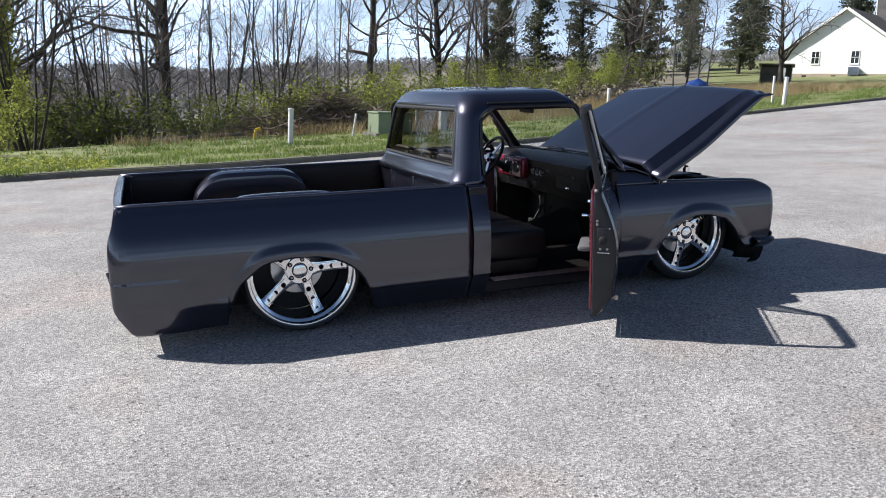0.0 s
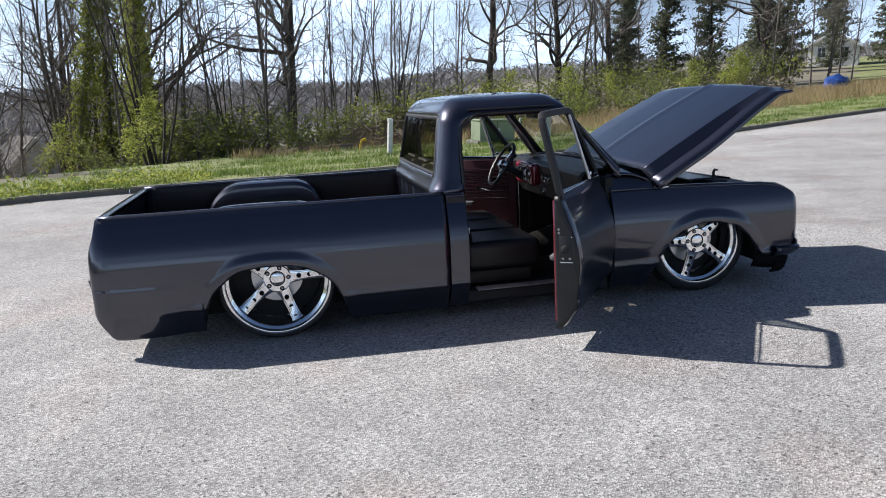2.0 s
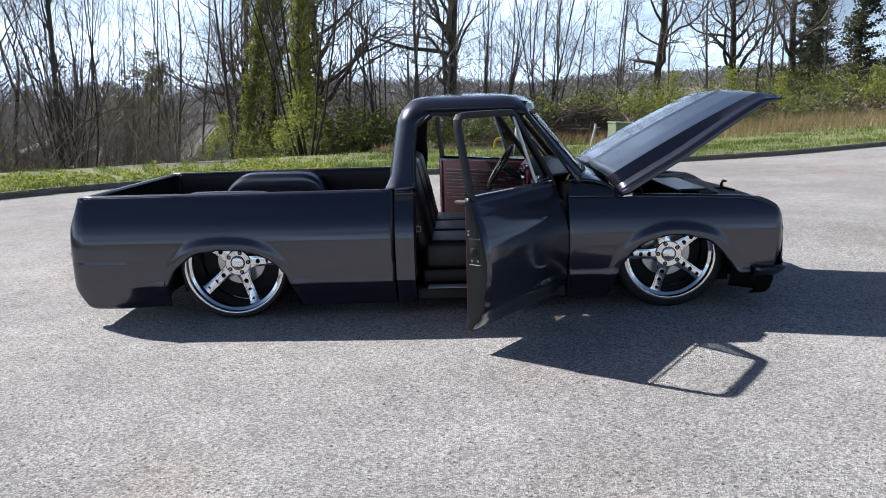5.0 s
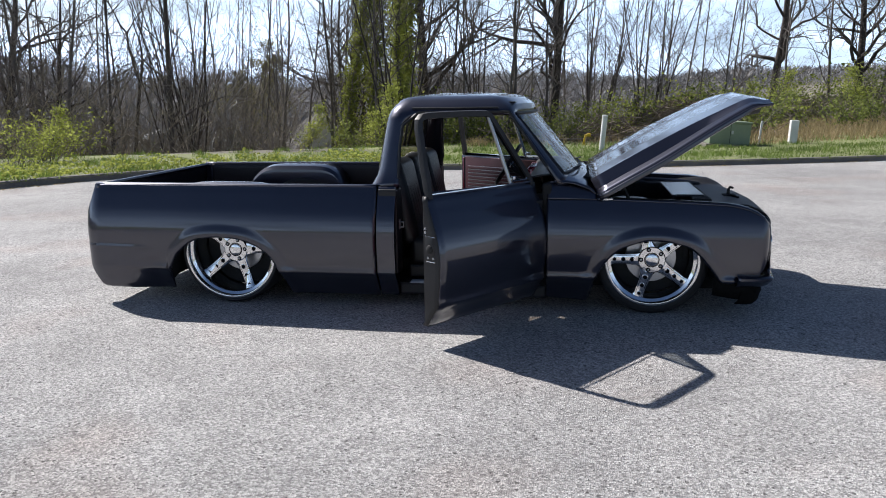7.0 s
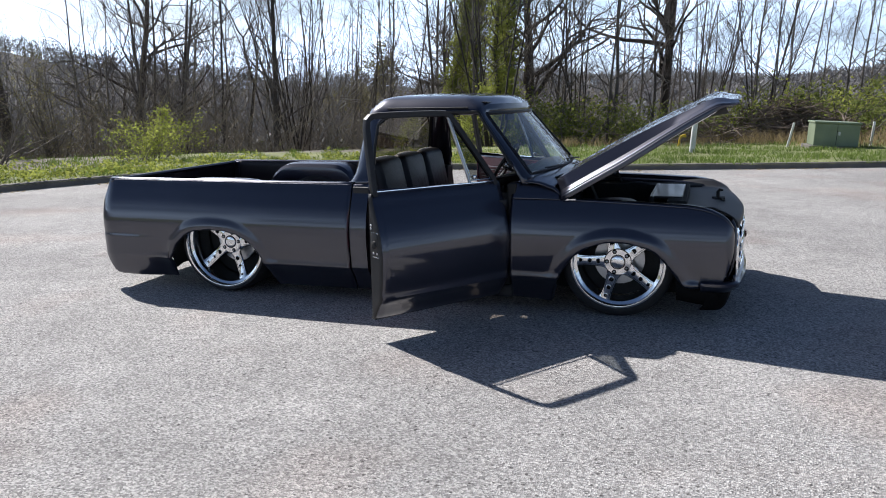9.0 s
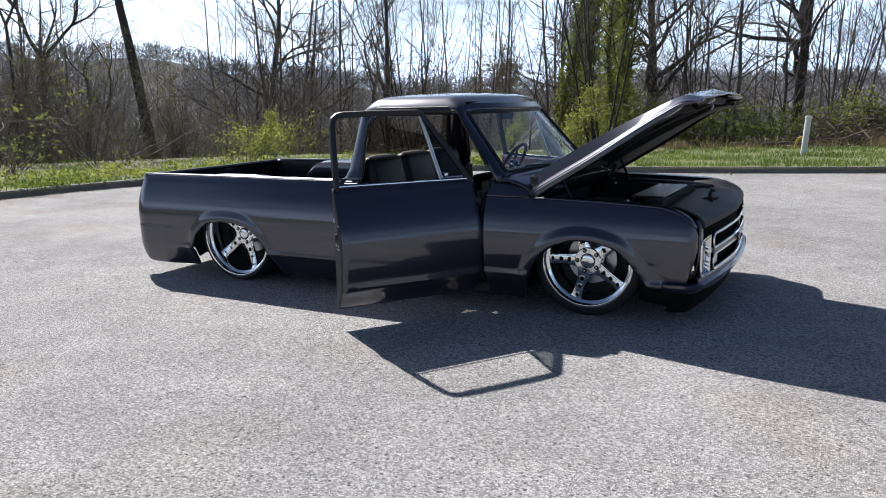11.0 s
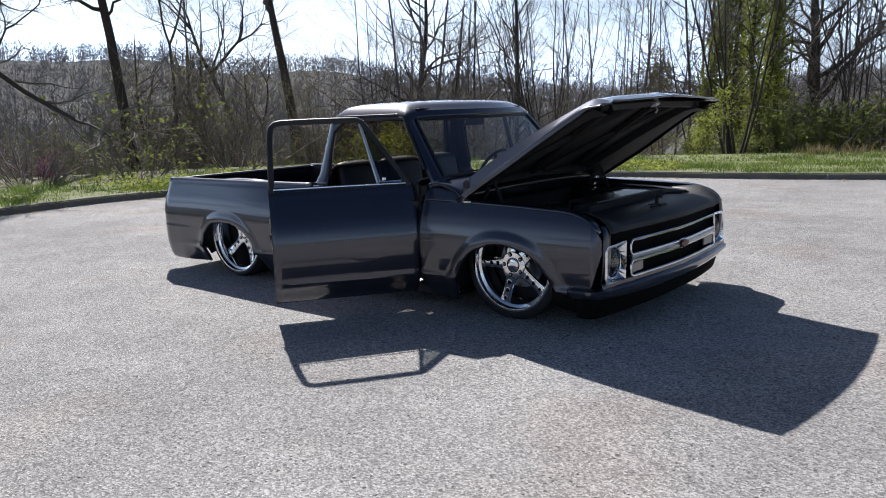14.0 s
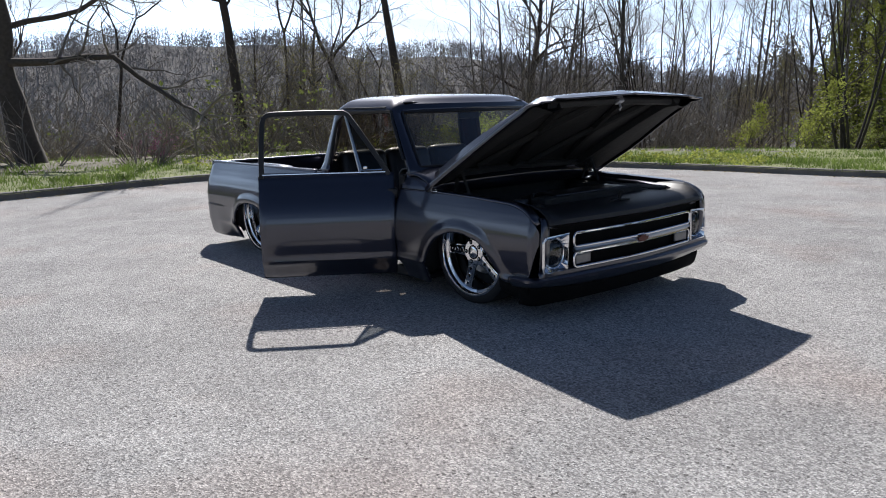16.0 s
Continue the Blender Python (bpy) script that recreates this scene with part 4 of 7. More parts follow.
bmesh.ops.recalc_face_normals(bm, faces=bm.faces)
bm.transform(HOOD)
hood = part("hood", bm, PAINT, truck, "wide charcoal hood propped open", True)
solid(hood, 0.008, 0)
# turned-down edge round the hood
for s in (-1, 1):
    rows = []
    for u in us:
        y = s * hood_half(u)
        k = 1 - 0.8 * smooth(1.0, 1.19, u)
        rows.append([(u, y, hood_w(u, 1)), (u, y + s * 0.004, hood_w(u, 1) - 0.012 * k), (u, y + s * 0.002, hood_w(u, 1) - 0.03 * k), (u, y - s * 0.02, hood_w(u, 1) - 0.034 * k)])
    bm = sheet(rows)
    bm.transform(HOOD)
    solid(part("side_flange", bm, PAINT, hood, "", True), 0.005, 0)
# inner bracing: two side channels, two pairs of crossing ribs, ribs at both ends
def brace(bm):
    bm.transform(HOOD)
    part("hood_brace", bm, UNDER, hood, "black pressed brace under the hood", True)


for s in (-1, 1):
    brace(sheet([[(u, s * hood_half(u) * 0.97, hood_w(u, 0.97) - 0.025), (u, s * hood_half(u) * 0.82, hood_w(u, 0.8) - 0.095), (u, s * hood_half(u) * 0.72, hood_w(u, 0.7) - 0.08), (u, s * hood_half(u) * 0.71, hood_w(u, 0.7) - 0.03)] for u in np.linspace(0.02, 1.12, 12)]))
    for u0, v0, u1, v1 in ((0.08, 0.10, 1.05, 0.52), (0.12, 0.55, 1.02, 0.16)):
        brace(tube([(u0 + (u1 - u0) * k / 8, s * (v0 + (v1 - v0) * k / 8) * 0.9, hood_w(u0 + (u1 - u0) * k / 8, (v0 + (v1 - v0) * k / 8)) - 0.042) for k in range(9)], 0.026, 6))
for u in (0.05, 1.08):
    brace(tube([(u, v * hood_half(u), hood_w(u, v) - 0.05) for v in np.linspace(-0.82, 0.82, 15)], 0.028, 6))
# Black sheet added below the skin to darken its underside and stop reflections.
bm = sheet([[(u, v * hood_half(u), hood_w(u, v) - 0.024) for v in np.linspace(-0.84, 0.84, 25)] for u in np.linspace(0.01, 1.13, 14)])
bm.transform(HOOD)
solid(part("hood_lining", bm, UNDER, hood, "matte black sheet added to darken the hood's underside", True), 0.004, 0)
bm = joined(block(1.08, 1.13, -0.03, 0.03, 0.04, 0.10, 0.006), tube([(1.10, 0, 0.06), (1.10, 0, 0.01), (1.08, 0, 0.0)], 0.008, 7))
bm.transform(HOOD)
part("latch_striker", bm, STEEL, hood)


GREY_VINYL = shader("grey_vinyl", (0.14, 0.14, 0.145), 0.45, 0, 0.15, 6, 120, 0.15, 140)


# ---- doors ----
def build_door(s, angle):
    """A door in its closed place, swung open about its front edge. s: the side it is on."""
    hinge = Matrix.Translation((2.222, s * 0.952, 0)) @ Matrix.Rotation(radians(-s * angle), 4, "Z") @ Matrix.Translation((-2.222, -s * 0.952, 0))

    def put(name, bm, mat, parent, label="", sm=True):
        bm.transform(hinge)
        return part(name, bm, mat, parent, label, sm)

    length, low = 0.995, 0.118
    rows = []
    for k in range(41):
        u = length * k / 40
        zt = 0.895 - 0.008 * (1 - k / 40)
        col = []
        edge = 0.012 * (1 - smooth(0, 0.012, min(u, length - u)))
        for j in range(41):
            z = low + 0.012 * (k / 40) + (zt - low) * j / 40
            y = side_y(z) if z < 0.84 else side_y(0.84) - (z - 0.84) * 0.35 - 0.02 * smooth(0.87, 0.90, z)
            col.append((2.213 - u, s * (y - edge - (0.01 if j == 0 else 0)), z))
        rows.append(col)
    bm = sheet(rows)
    bmesh.ops.recalc_face_normals(bm, faces=bm.faces)
    door = put("door", bm, PAINT, truck, "charcoal door swung wide open")
    # shell behind the skin
    shell = block(2.213 - length + 0.004, 2.209, min(s * 0.834, s * 0.852), max(s * 0.834, s * 0.852), low + 0.03, 0.885, 0.012)
    put("door_shell", shell, PAINT, door)
    rows = []
    for z in np.linspace(low + 0.005, 0.885, 25):
        yo = side_y(min(z, 0.84)) - 0.014
        rows.append([(2.213 - length, s * yo, z), (2.213 - length - 0.001, s * (yo - 0.04), z), (2.213 - length + 0.001, s * 0.842, z), (2.213 - length + 0.030, s * 0.838, z)])
    solid(put("door_edge", sheet(rows), PAINT_DARK, door, "grey door edge"), 0.003, 0)
    rows = [[(2.213, s * (side_y(z) - 0.014), z), (2.212, s * 0.84, z)] for z in np.linspace(low + 0.01, 0.85, 15)]
    solid(put("front_edge", sheet(rows), PAINT_DARK, door), 0.003, 0)
    rows = [[(x, s * 0.834, low + 0.012), (x, s * (side_y(low) - 0.012), low + 0.004)] for x in np.linspace(2.213 - length, 2.21, 4)]
    solid(put("bottom_edge", sheet(rows), PAINT_DARK, door), 0.003, 0)
    # trim panel
    inner = put("trim_panel", block(2.213 - length + 0.06, 2.18, min(s * 0.819, s * 0.836), max(s * 0.819, s * 0.836), low + 0.05, 0.87, 0.006), RED, door, "oxblood vinyl door panel with pleats")
    for k in range(9):
        z = 0.50 + 0.032 * k
        put("pleat", block(2.213 - length + 0.10, 2.10, min(s * 0.811, s * 0.821), max(s * 0.811, s * 0.821), z, z + 0.026, 0.004), RED, inner)
        # Thin steel strips stand in for the highlights between the pleats.
        put("pleat_glint", block(2.213 - length + 0.10, 2.10, min(s * 0.8135, s * 0.818), max(s * 0.8135, s * 0.818), z + 0.0265, z + 0.0315), STEEL, inner)
    put("armrest", block(1.45, 1.78, min(s * 0.734, s * 0.819), max(s * 0.734, s * 0.819), 0.465, 0.50, 0.014), GREY_VINYL, door, "grey armrest")
    put("window_crank", joined(tube([(1.95, s * 0.819, 0.60), (1.95, s * 0.774, 0.60)], 0.014, 10), tube([(1.95, s * 0.776, 0.60), (1.85, s * 0.769, 0.625)], 0.007, 8), tube([(1.85, s * 0.769, 0.625), (1.85, s * 0.734, 0.625)], 0.012, 10)), CHROME, door, "chrome window crank")
    put("door_pull", joined(tube([(2.02, s * 0.819, 0.70), (2.02, s * 0.779, 0.70)], 0.012, 10), tube([(2.02, s * 0.779, 0.70), (1.92, s * 0.774, 0.71)], 0.009, 8)), CHROME, door)
    # latch on the rear edge
    xr = 2.213 - length
    put("inner_flange", block(xr + 0.026, xr + 0.040, min(s * 0.820, s * 0.833), max(s * 0.820, s * 0.833), low + 0.04, 0.86, 0.003), MAROON, door, "bright maroon painted inner edge")
    latch = put("latch", block(xr - 0.006, xr, min(s * 0.86, s * 0.93), max(s * 0.86, s * 0.93), 0.54, 0.66, 0.003), PAINT_DARK, door)
    b = lathe([(0.001, -0.010), (0.016, -0.010), (0.024, -0.006), (0.026, 0.0)], 20, "x")
    b.transform(Matrix.Translation((xr - 0.005, s * 0.895, 0.585)))
    put("latch_bolt", b, UNDER, latch)
    for z in (0.655, 0.51):
        put("latch_strip", block(xr - 0.005, xr + 0.001, min(s * 0.865, s * 0.935), max(s * 0.865, s * 0.935), z, z + 0.005, 0.001), CHROME, latch)
    for y, z in ((0.86, 0.70), (0.88, 0.535), (0.92, 0.535), (0.86, 0.68)):
        b = lathe([(0.001, -0.004), (0.006, -0.004), (0.008, 0.0)], 10, "x")
        b.transform(Matrix.Translation((xr - 0.003, s * y, z)))
        put("screw", b, STEEL, latch)
    # window frame, leaning in as the cab does
    def fy(z):
        return s * bent([0.89, 1.33], [0.872, 0.762], z)

    frame_line = [(xr + 0.022, fy(0.87), 0.87), (xr + 0.024, fy(1.0), 1.0), (xr + 0.032, fy(1.15), 1.15), (xr + 0.040, fy(1.26), 1.26), (xr + 0.052, fy(1.305), 1.305), (xr + 0.08, fy(1.327), 1.327), (xr + 0.12, fy(1.333), 1.333),
                  (xr + 0.3, fy(1.336), 1.336), (xr + 0.5, fy(1.336), 1.336), (xr + 0.635, fy(1.333), 1.333), (xr + 0.665, fy(1.318), 1.318), (xr + 0.72, fy(1.24), 1.24), (xr + 0.82, fy(1.09), 1.09), (xr + 0.93, fy(0.92), 0.92), (xr + 0.955, fy(0.88), 0.87)]
    bm = bmesh.new()
    rings = []
    pts = [Vector(p) for p in frame_line]
    for i, p in enumerate(pts):
        d = (pts[min(i + 1, len(pts) - 1)] - pts[max(i - 1, 0)]).normalized()
        n = Vector((0, s, 0))
        w = d.cross(n).normalized()
        rings.append([bm.verts.new(p + w * a + n * b) for a, b in ((-0.016, 0.016), (0.016, 0.016), (0.020, 0.0), (0.016, -0.022), (-0.016, -0.022), (-0.020, 0.0))])
    for a, b in zip(rings, rings[1:]):
        for k in range(6):
            bm.faces.new((a[k], a[(k + 1) % 6], b[(k + 1) % 6], b[k]))
    bmesh.ops.recalc_face_normals(bm, faces=bm.faces)
    # The frame takes the dark copy too, its weak reflection painted in.
    wf = put("window_frame", bm, PAINT_DARK, door)
    # bright sill strip, vent post and vent glass
    put("sill_strip", tube([(xr + 0.03, fy(0.89) + s * 0.012, 0.897), (2.15, fy(0.89) + s * 0.012, 0.892)], 0.0055, 7), CHROME, door, "bright window sill strip")
    put("vent_post", tube([(xr + 0.65, fy(1.325), 1.325), (xr + 0.745, fy(0.89), 0.89)], 0.010, 8), STEEL, wf)
    vent = [(xr + 0.668, fy(1.29), 1.29), (xr + 0.757, fy(0.908), 0.908), (xr + 0.905, fy(0.908), 0.908), (xr + 0.915, fy(0.918), 0.925)]
    put("vent_frame", tube(vent, 0.0075, 7, closed=True), CHROME, wf, "chrome vent window frame")
    bm = bmesh.new()
    bm.faces.new([bm.verts.new(p) for p in vent])
    put("vent_glass", bm, TINTED, wf, "triangular vent window glass", False)
    put("vent_latch", block(xr + 0.77, xr + 0.80, fy(0.92) - 0.012, fy(0.92) + 0.012, 0.915, 0.94, 0.005), CHROME, wf)
    # glass edge just above the sill
    for z in (0.26, 0.70):
        put("hinge", block(2.16, 2.235, min(s * 0.88, s * 0.93), max(s * 0.88, s * 0.93), z, z + 0.07, 0.008), PAINT_DARK, door)
    return door


build_door(-1, 55.5)
build_door(1, 34)


# ---- inside the cab ----
part("cab_floor", block(1.12, 2.44, -0.82, 0.82, 0.14, 0.165, 0.008), UNDER, truck, "black carpeted cab floor")
part("transmission_tunnel", tube([(1.3, 0, 0.17), (1.9, 0, 0.2), (2.4, 0, 0.28)], [0.12, 0.14, 0.2], 14), UNDER, truck, "", True)
for s in (-1, 1):
    part("kick_panel", block(2.12, 2.42, min(s * 0.82, s * 0.84), max(s * 0.82, s * 0.84), 0.17, 0.80, 0.006), UNDER, truck)
part("rear_trim", block(1.10, 1.125, -0.82, 0.82, 0.17, 0.93, 0.01), LEATHER, truck, "black vinyl trim behind the seat")
part("headliner", block(1.22, 2.0, -0.66, 0.66, 1.392, 1.40, 0.003), LEATHER, truck)


def cushion(x0, x1, y0, y1, z0, z1, r):
    bm = block(x0, x1, y0, y1, z0, z1, r, 4)
    return bm


seat = new("bench_seat")
seat.parent = truck
seat["label"] = "black vinyl bench seat with ribbed pleats"
for k in range(3):
    y0 = -0.74 + k * 0.495
    part("cushion", cushion(1.26, 1.80, y0, y0 + 0.485, 0.26, 0.47, 0.05), LEATHER, seat, "", True)
    bm = cushion(-0.075, 0.075, y0, y0 + 0.485, 0.0, 0.615, 0.068)
    bm.transform(Matrix.Translation((1.27, 0, 0.40)) @ Matrix.Rotation(radians(-13), 4, "Y"))
    part("backrest", bm, LEATHER, seat, "", True)
    for j in range(6):
        y = y0 + 0.06 + j * 0.073
        bm = tube([(0.062, y, 0.08), (0.066, y, 0.3), (0.062, y, 0.50), (0.05, y, 0.53)], 0.012, 6)
        bm.transform(Matrix.Translation((1.27, 0, 0.40)) @ Matrix.Rotation(radians(-13), 4, "Y"))
        part("pleat", bm, LEATHER, seat, "", True)
part("seat_base", block(1.25, 1.74, -0.72, 0.72, 0.165, 0.27, 0.02), LEATHER, seat)
PALE_VINYL = shader("pale_twisted_piping", (0.55, 0.54, 0.52), 0.5, 0, 0.3, 40, 160)
for k in range(3):
    y0 = -0.72 + k * 0.495
    bm = tube([(1.128 + 0.003 * math.cos(j * 1.9), y0 + 0.445 * j / 44, 0.996 - 0.03 * abs(2 * j / 44 - 1) ** 4 + 0.004 * math.sin(j * 1.9)) for j in range(45)], 0.011, 7)
    part("piping", bm, PALE_VINYL, seat, "pale twisted piping along the seat top", True)

# dashboard
rows = []
for y in np.linspace(-0.80, 0.80, 33):
    k = 1 - (abs(y) / 0.8) ** 2.4
    rows.append([(2.24 + 0.12 * k, y, 0.915), (2.18 + 0.05 * k, y, 0.912), (2.10 + 0.03 * k, y, 0.895), (2.075 + 0.02 * k, y, 0.87), (2.085 + 0.02 * k, y, 0.80), (2.12 + 0.02 * k, y, 0.68), (2.15 + 0.02 * k, y, 0.62), (2.25, y, 0.60)])
dash = solid(part("dashboard", sheet(rows), LEATHER, truck, "black padded dashboard with gauges", True), 0.012, 0)
pod = part("instrument_pod", block(2.035, 2.11, 0.16, 0.62, 0.71, 0.885, 0.025, 3), MAROON, dash, "gloss maroon instrument pod", True)
DIAL = shader("dial_face", (0.03, 0.03, 0.032), 0.3, 0, 0.3, 30, 200)
for y, z, r, owner in ((0.26, 0.80, 0.050, pod), (0.39, 0.80, 0.055, pod), (0.51, 0.80, 0.050, pod), (0.05, 0.79, 0.026, dash), (-0.02, 0.79, 0.026, dash), (-0.09, 0.79, 0.026, dash), (0.02, 0.70, 0.024, dash), (-0.60, 0.80, 0.012, dash)):
    x = 2.03 if owner is pod else 2.088
    g = lathe([(0.001, 0.0), (r * 0.9, 0.0)], 24, "x")
    g.transform(Matrix.Translation((x - 0.002, y, z)))
    face = part("gauge", g, DIAL, owner, "", True)
    rim = lathe([(r * 0.88, 0.004), (r * 0.92, -0.006), (r, -0.007), (r * 1.05, 0.006)], 24, "x")
    rim.transform(Matrix.Translation((x - 0.002, y, z)))
    part("gauge_bezel", rim, CHROME, dash, "", True)
part("glovebox_door", block(2.10, 2.125, -0.68, -0.30, 0.69, 0.83, 0.008), LEATHER, dash)
part("glovebox_latch", block(2.09, 2.11, -0.51, -0.46, 0.70, 0.715, 0.003), CHROME, dash)
part("lower_dash", block(2.12, 2.2, 0.2, 0.62, 0.62, 0.70, 0.02), LEATHER, dash)

# steering wheel on its column
wheel_at = Matrix.Translation((1.86, 0.42, 0.88)) @ Matrix.Rotation(radians(-58), 4, "Y")
steer = new("steering_wheel")
steer.parent = truck
steer["label"] = "dark-rimmed steering wheel with chrome spokes"
bm = tube([(0.185 * math.cos(6.2832 * k / 36), 0.185 * math.sin(6.2832 * k / 36), 0) for k in range(36)], 0.014, 9, closed=True)
bm.transform(wheel_at)
part("rim", bm, LEATHER, steer, "", True)
for k in range(3):
    a = radians(90 + 120 * k)
    bm = prism([(0.03, -0.02), (0.18, -0.013), (0.18, 0.013), (0.03, 0.02)], -0.012, -0.006, Matrix.Rotation(a, 4, "Z"))
    bm.transform(wheel_at)
    part("spoke", bm, CHROME, steer)
bm = lathe([(0.001, 0.02), (0.03, 0.018), (0.042, 0.0), (0.042, -0.03)], 24, "z")
bm.transform(wheel_at)
part("horn_button", bm, CHROME, steer, "", True)
part("column", tube([wheel_at @ Vector((0, 0, -0.02)), (2.02, 0.42, 0.78), (2.35, 0.42, 0.55)], [0.025, 0.032, 0.032], 12), PAINT_DARK, steer, "", True)
part("shift_lever", tube([(1.92, 0.44, 0.83), (1.90, 0.30, 0.88), (1.88, 0.25, 0.90)], 0.007, 8), CHROME, steer, "", True)
# rear-view mirror
part("rear_view_mirror", joined(tube([(2.06, 0, 1.335), (2.0, 0, 1.30)], 0.008, 8), block(1.985, 2.01, -0.11, 0.11, 1.255, 1.315, 0.01)), PAINT_DARK, truck, "small dark rear-view mirror")
for y in (-0.36, 0.36):
    bm = block(1.82, 1.96, y - 0.2, y + 0.2, 1.352, 1.37, 0.008)
    part("sun_visor", bm, LEATHER, truck)
# pedals
for y in (0.28, 0.42):
    part("pedal", joined(tube([(2.38, y, 0.45), (2.28, y, 0.30)], 0.01, 7), block(2.25, 2.28, y - 0.04, y + 0.04, 0.26, 0.33, 0.008)), UNDER, truck)


# ---- wheels ----
def build_wheel(x, y, s, rim_r, tyre_r, dish, half_width, spin):
    """A polished five-spoke wheel; s is the side that it faces, dish how far the spokes lie behind the lip."""
    w = new("wheel")
    w.parent = truck
    w.location = (x, s * y, tyre_r)
    w["label"] = "polished chrome five-spoke wheel on a low-profile tyre"
    hw = half_width
    prof = [(rim_r - 0.006, -hw * 0.96), (rim_r + 0.004, -hw), (rim_r + 0.020, -hw * 1.02), (tyre_r - 0.018, -hw * 0.97), (tyre_r - 0.005, -hw * 0.86), (tyre_r, -hw * 0.7), (tyre_r, hw * 0.7), (tyre_r - 0.006, hw * 0.88), (tyre_r - 0.02, hw * 0.98), (rim_r, hw)]
    part("tyre", lathe([(r, -s * a) for r, a in prof], 72), RUBBER, w, "", True)
    # outer lip at -hw side (outside); barrel goes back inside
    lip = [(rim_r - 0.002, hw * 0.985), (rim_r + 0.004, hw * 1.0), (rim_r + 0.002, hw * 1.02), (rim_r - 0.006, hw * 1.03), (rim_r - 0.012, hw * 1.02), (rim_r - 0.016, hw * 0.97), (rim_r - 0.018, hw - 0.028), (rim_r - 0.030, hw - 0.033),
           (rim_r - 0.036, hw - 0.036), (rim_r - 0.039, hw - 0.045), (rim_r - 0.043, hw - dish - 0.02), (rim_r - 0.05, -hw * 0.3), (rim_r - 0.03, -hw * 0.9)]
    part("rim", lathe([(r, s * a) for r, a in lip], 72), CHROME, w, "polished deep-lipped rim", True)
    part("brake_disc", lathe([(0.05, s * (hw - dish - 0.07)), (0.165, s * (hw - dish - 0.07)), (0.165, s * (hw - dish - 0.095)), (0.05, s * (hw - dish - 0.095))], 36), STEEL, w, "", True)
    part("hub_back", lathe([(0.001, s * (hw - dish - 0.10)), (rim_r - 0.05, s * (hw - dish - 0.13))], 36), UNDER, w)
    a_hub = hw - dish
    reach = rim_r - 0.034

    def face(r):
        """How far out the spoke's face lies at radius r."""
        f = (r - 0.045) / (reach - 0.045)
        return a_hub + 0.022 * (1 - f) - 0.004 * f + (hw * 0.80 - a_hub) * f ** 2.4 * 0.55

    def half_at(r):
        return bent([0.04, 0.075, 0.10, 0.14, 0.20, reach - 0.02, reach], [0.052, 0.050, 0.041, 0.036, 0.034, 0.036, 0.046], r)

    for k in range(5):
        ang = radians(spin + 72 * k)
        bm = bmesh.new()
        rings = []
        for r in np.linspace(0.045, reach, 13):
            h_, o_ = half_at(r), face(r)
            section = ((o_ - 0.030, -h_ * 0.72), (o_ - 0.012, -h_), (o_ - 0.006, -h_ * 0.985), (o_ - 0.0005, -h_ * 0.86), (o_, -h_ * 0.78), (o_ + 0.0030, -h_ * 0.35), (o_ + 0.0030, h_ * 0.35),
                       (o_, h_ * 0.78), (o_ - 0.0005, h_ * 0.86), (o_ - 0.006, h_ * 0.985), (o_ - 0.012, h_), (o_ - 0.030, h_ * 0.72))
            rings.append([bm.verts.new((r, s * q, c)) for q, c in section])
        m_ = len(rings[0])
        for p_, q_ in zip(rings, rings[1:]):
            for j in range(m_):
                bm.faces.new((p_[j], p_[(j + 1) % m_], q_[(j + 1) % m_], q_[j]))
        bm.faces.new(rings[-1])
        bmesh.ops.recalc_face_normals(bm, faces=bm.faces)
        turn = Matrix.Rotation(-ang, 4, "Y")
        bm.transform(turn)
        spoke = part("spoke", bm, CHROME, w, "", True)
        # cut line of the milled pocket: a raised black tube painting the groove's shade
        r0, r1 = 0.105, reach - 0.016
        line = [(r, half_at(r) * 0.66) for r in np.linspace(r0, r1, 6)]
        line += [(r, -c) for r, c in reversed(line)]
        groove = tube([(r, s * (face(r) + 0.0002), c) for r, c in line + [(r0 - 0.014, 0.0)]], 0.0018, 5, closed=True)
        groove.transform(turn)
        part("groove_shade_line", groove, UNDER, spoke)
        # Flat black discs on the face paint the shade of the drilled openings.
        for f, hr in ((0.36, 0.0155), (0.62, 0.0135), (0.88, 0.011)):
            r = 0.045 + (reach - 0.045) * f
            out = face(r)
            hole = lathe([(0.0005, s * (out + 0.0036)), (hr, s * (out + 0.0036))], 18)
            ring = lathe([(hr - 0.001, s * (out + 0.0034)), (hr + 0.0005, s * (out + 0.005)), (hr + 0.003, s * (out + 0.0045)), (hr + 0.004, s * (out - 0.002))], 18)
            for b, nm, mt in ((hole, "hole", SHADE_BLACK), (ring, "hole_rim", CHROME)):
                b.transform(turn @ Matrix.Translation((r, 0, 0)))
                part(nm, b, mt, spoke, "", True)
        # lug nut at the root of the spoke, on a black disc painting its recess's shade
        at = turn @ Matrix.Translation((0.070, 0, 0))
        b = lathe([(0.0005, s * (a_hub + 0.0275)), (0.0145, s * (a_hub + 0.0275))], 16)
        b.transform(at)
        part("lug_hole_disc", b, SHADE_BLACK, w)
        b = lathe([(0.0005, s * (a_hub + 0.034)), (0.006, s * (a_hub + 0.033)), (0.008, s * (a_hub + 0.027))], 6)
        b.transform(at)
        part("wheel_nut", b, STEEL, w)
    part("hub", lathe([(0.001, s * (a_hub + 0.026)), (0.083, s * (a_hub + 0.026)), (0.0885, s * (a_hub + 0.022)), (0.091, s * (a_hub + 0.010)), (0.091, s * (a_hub - 0.03))], 48), CHROME, w, "", True)
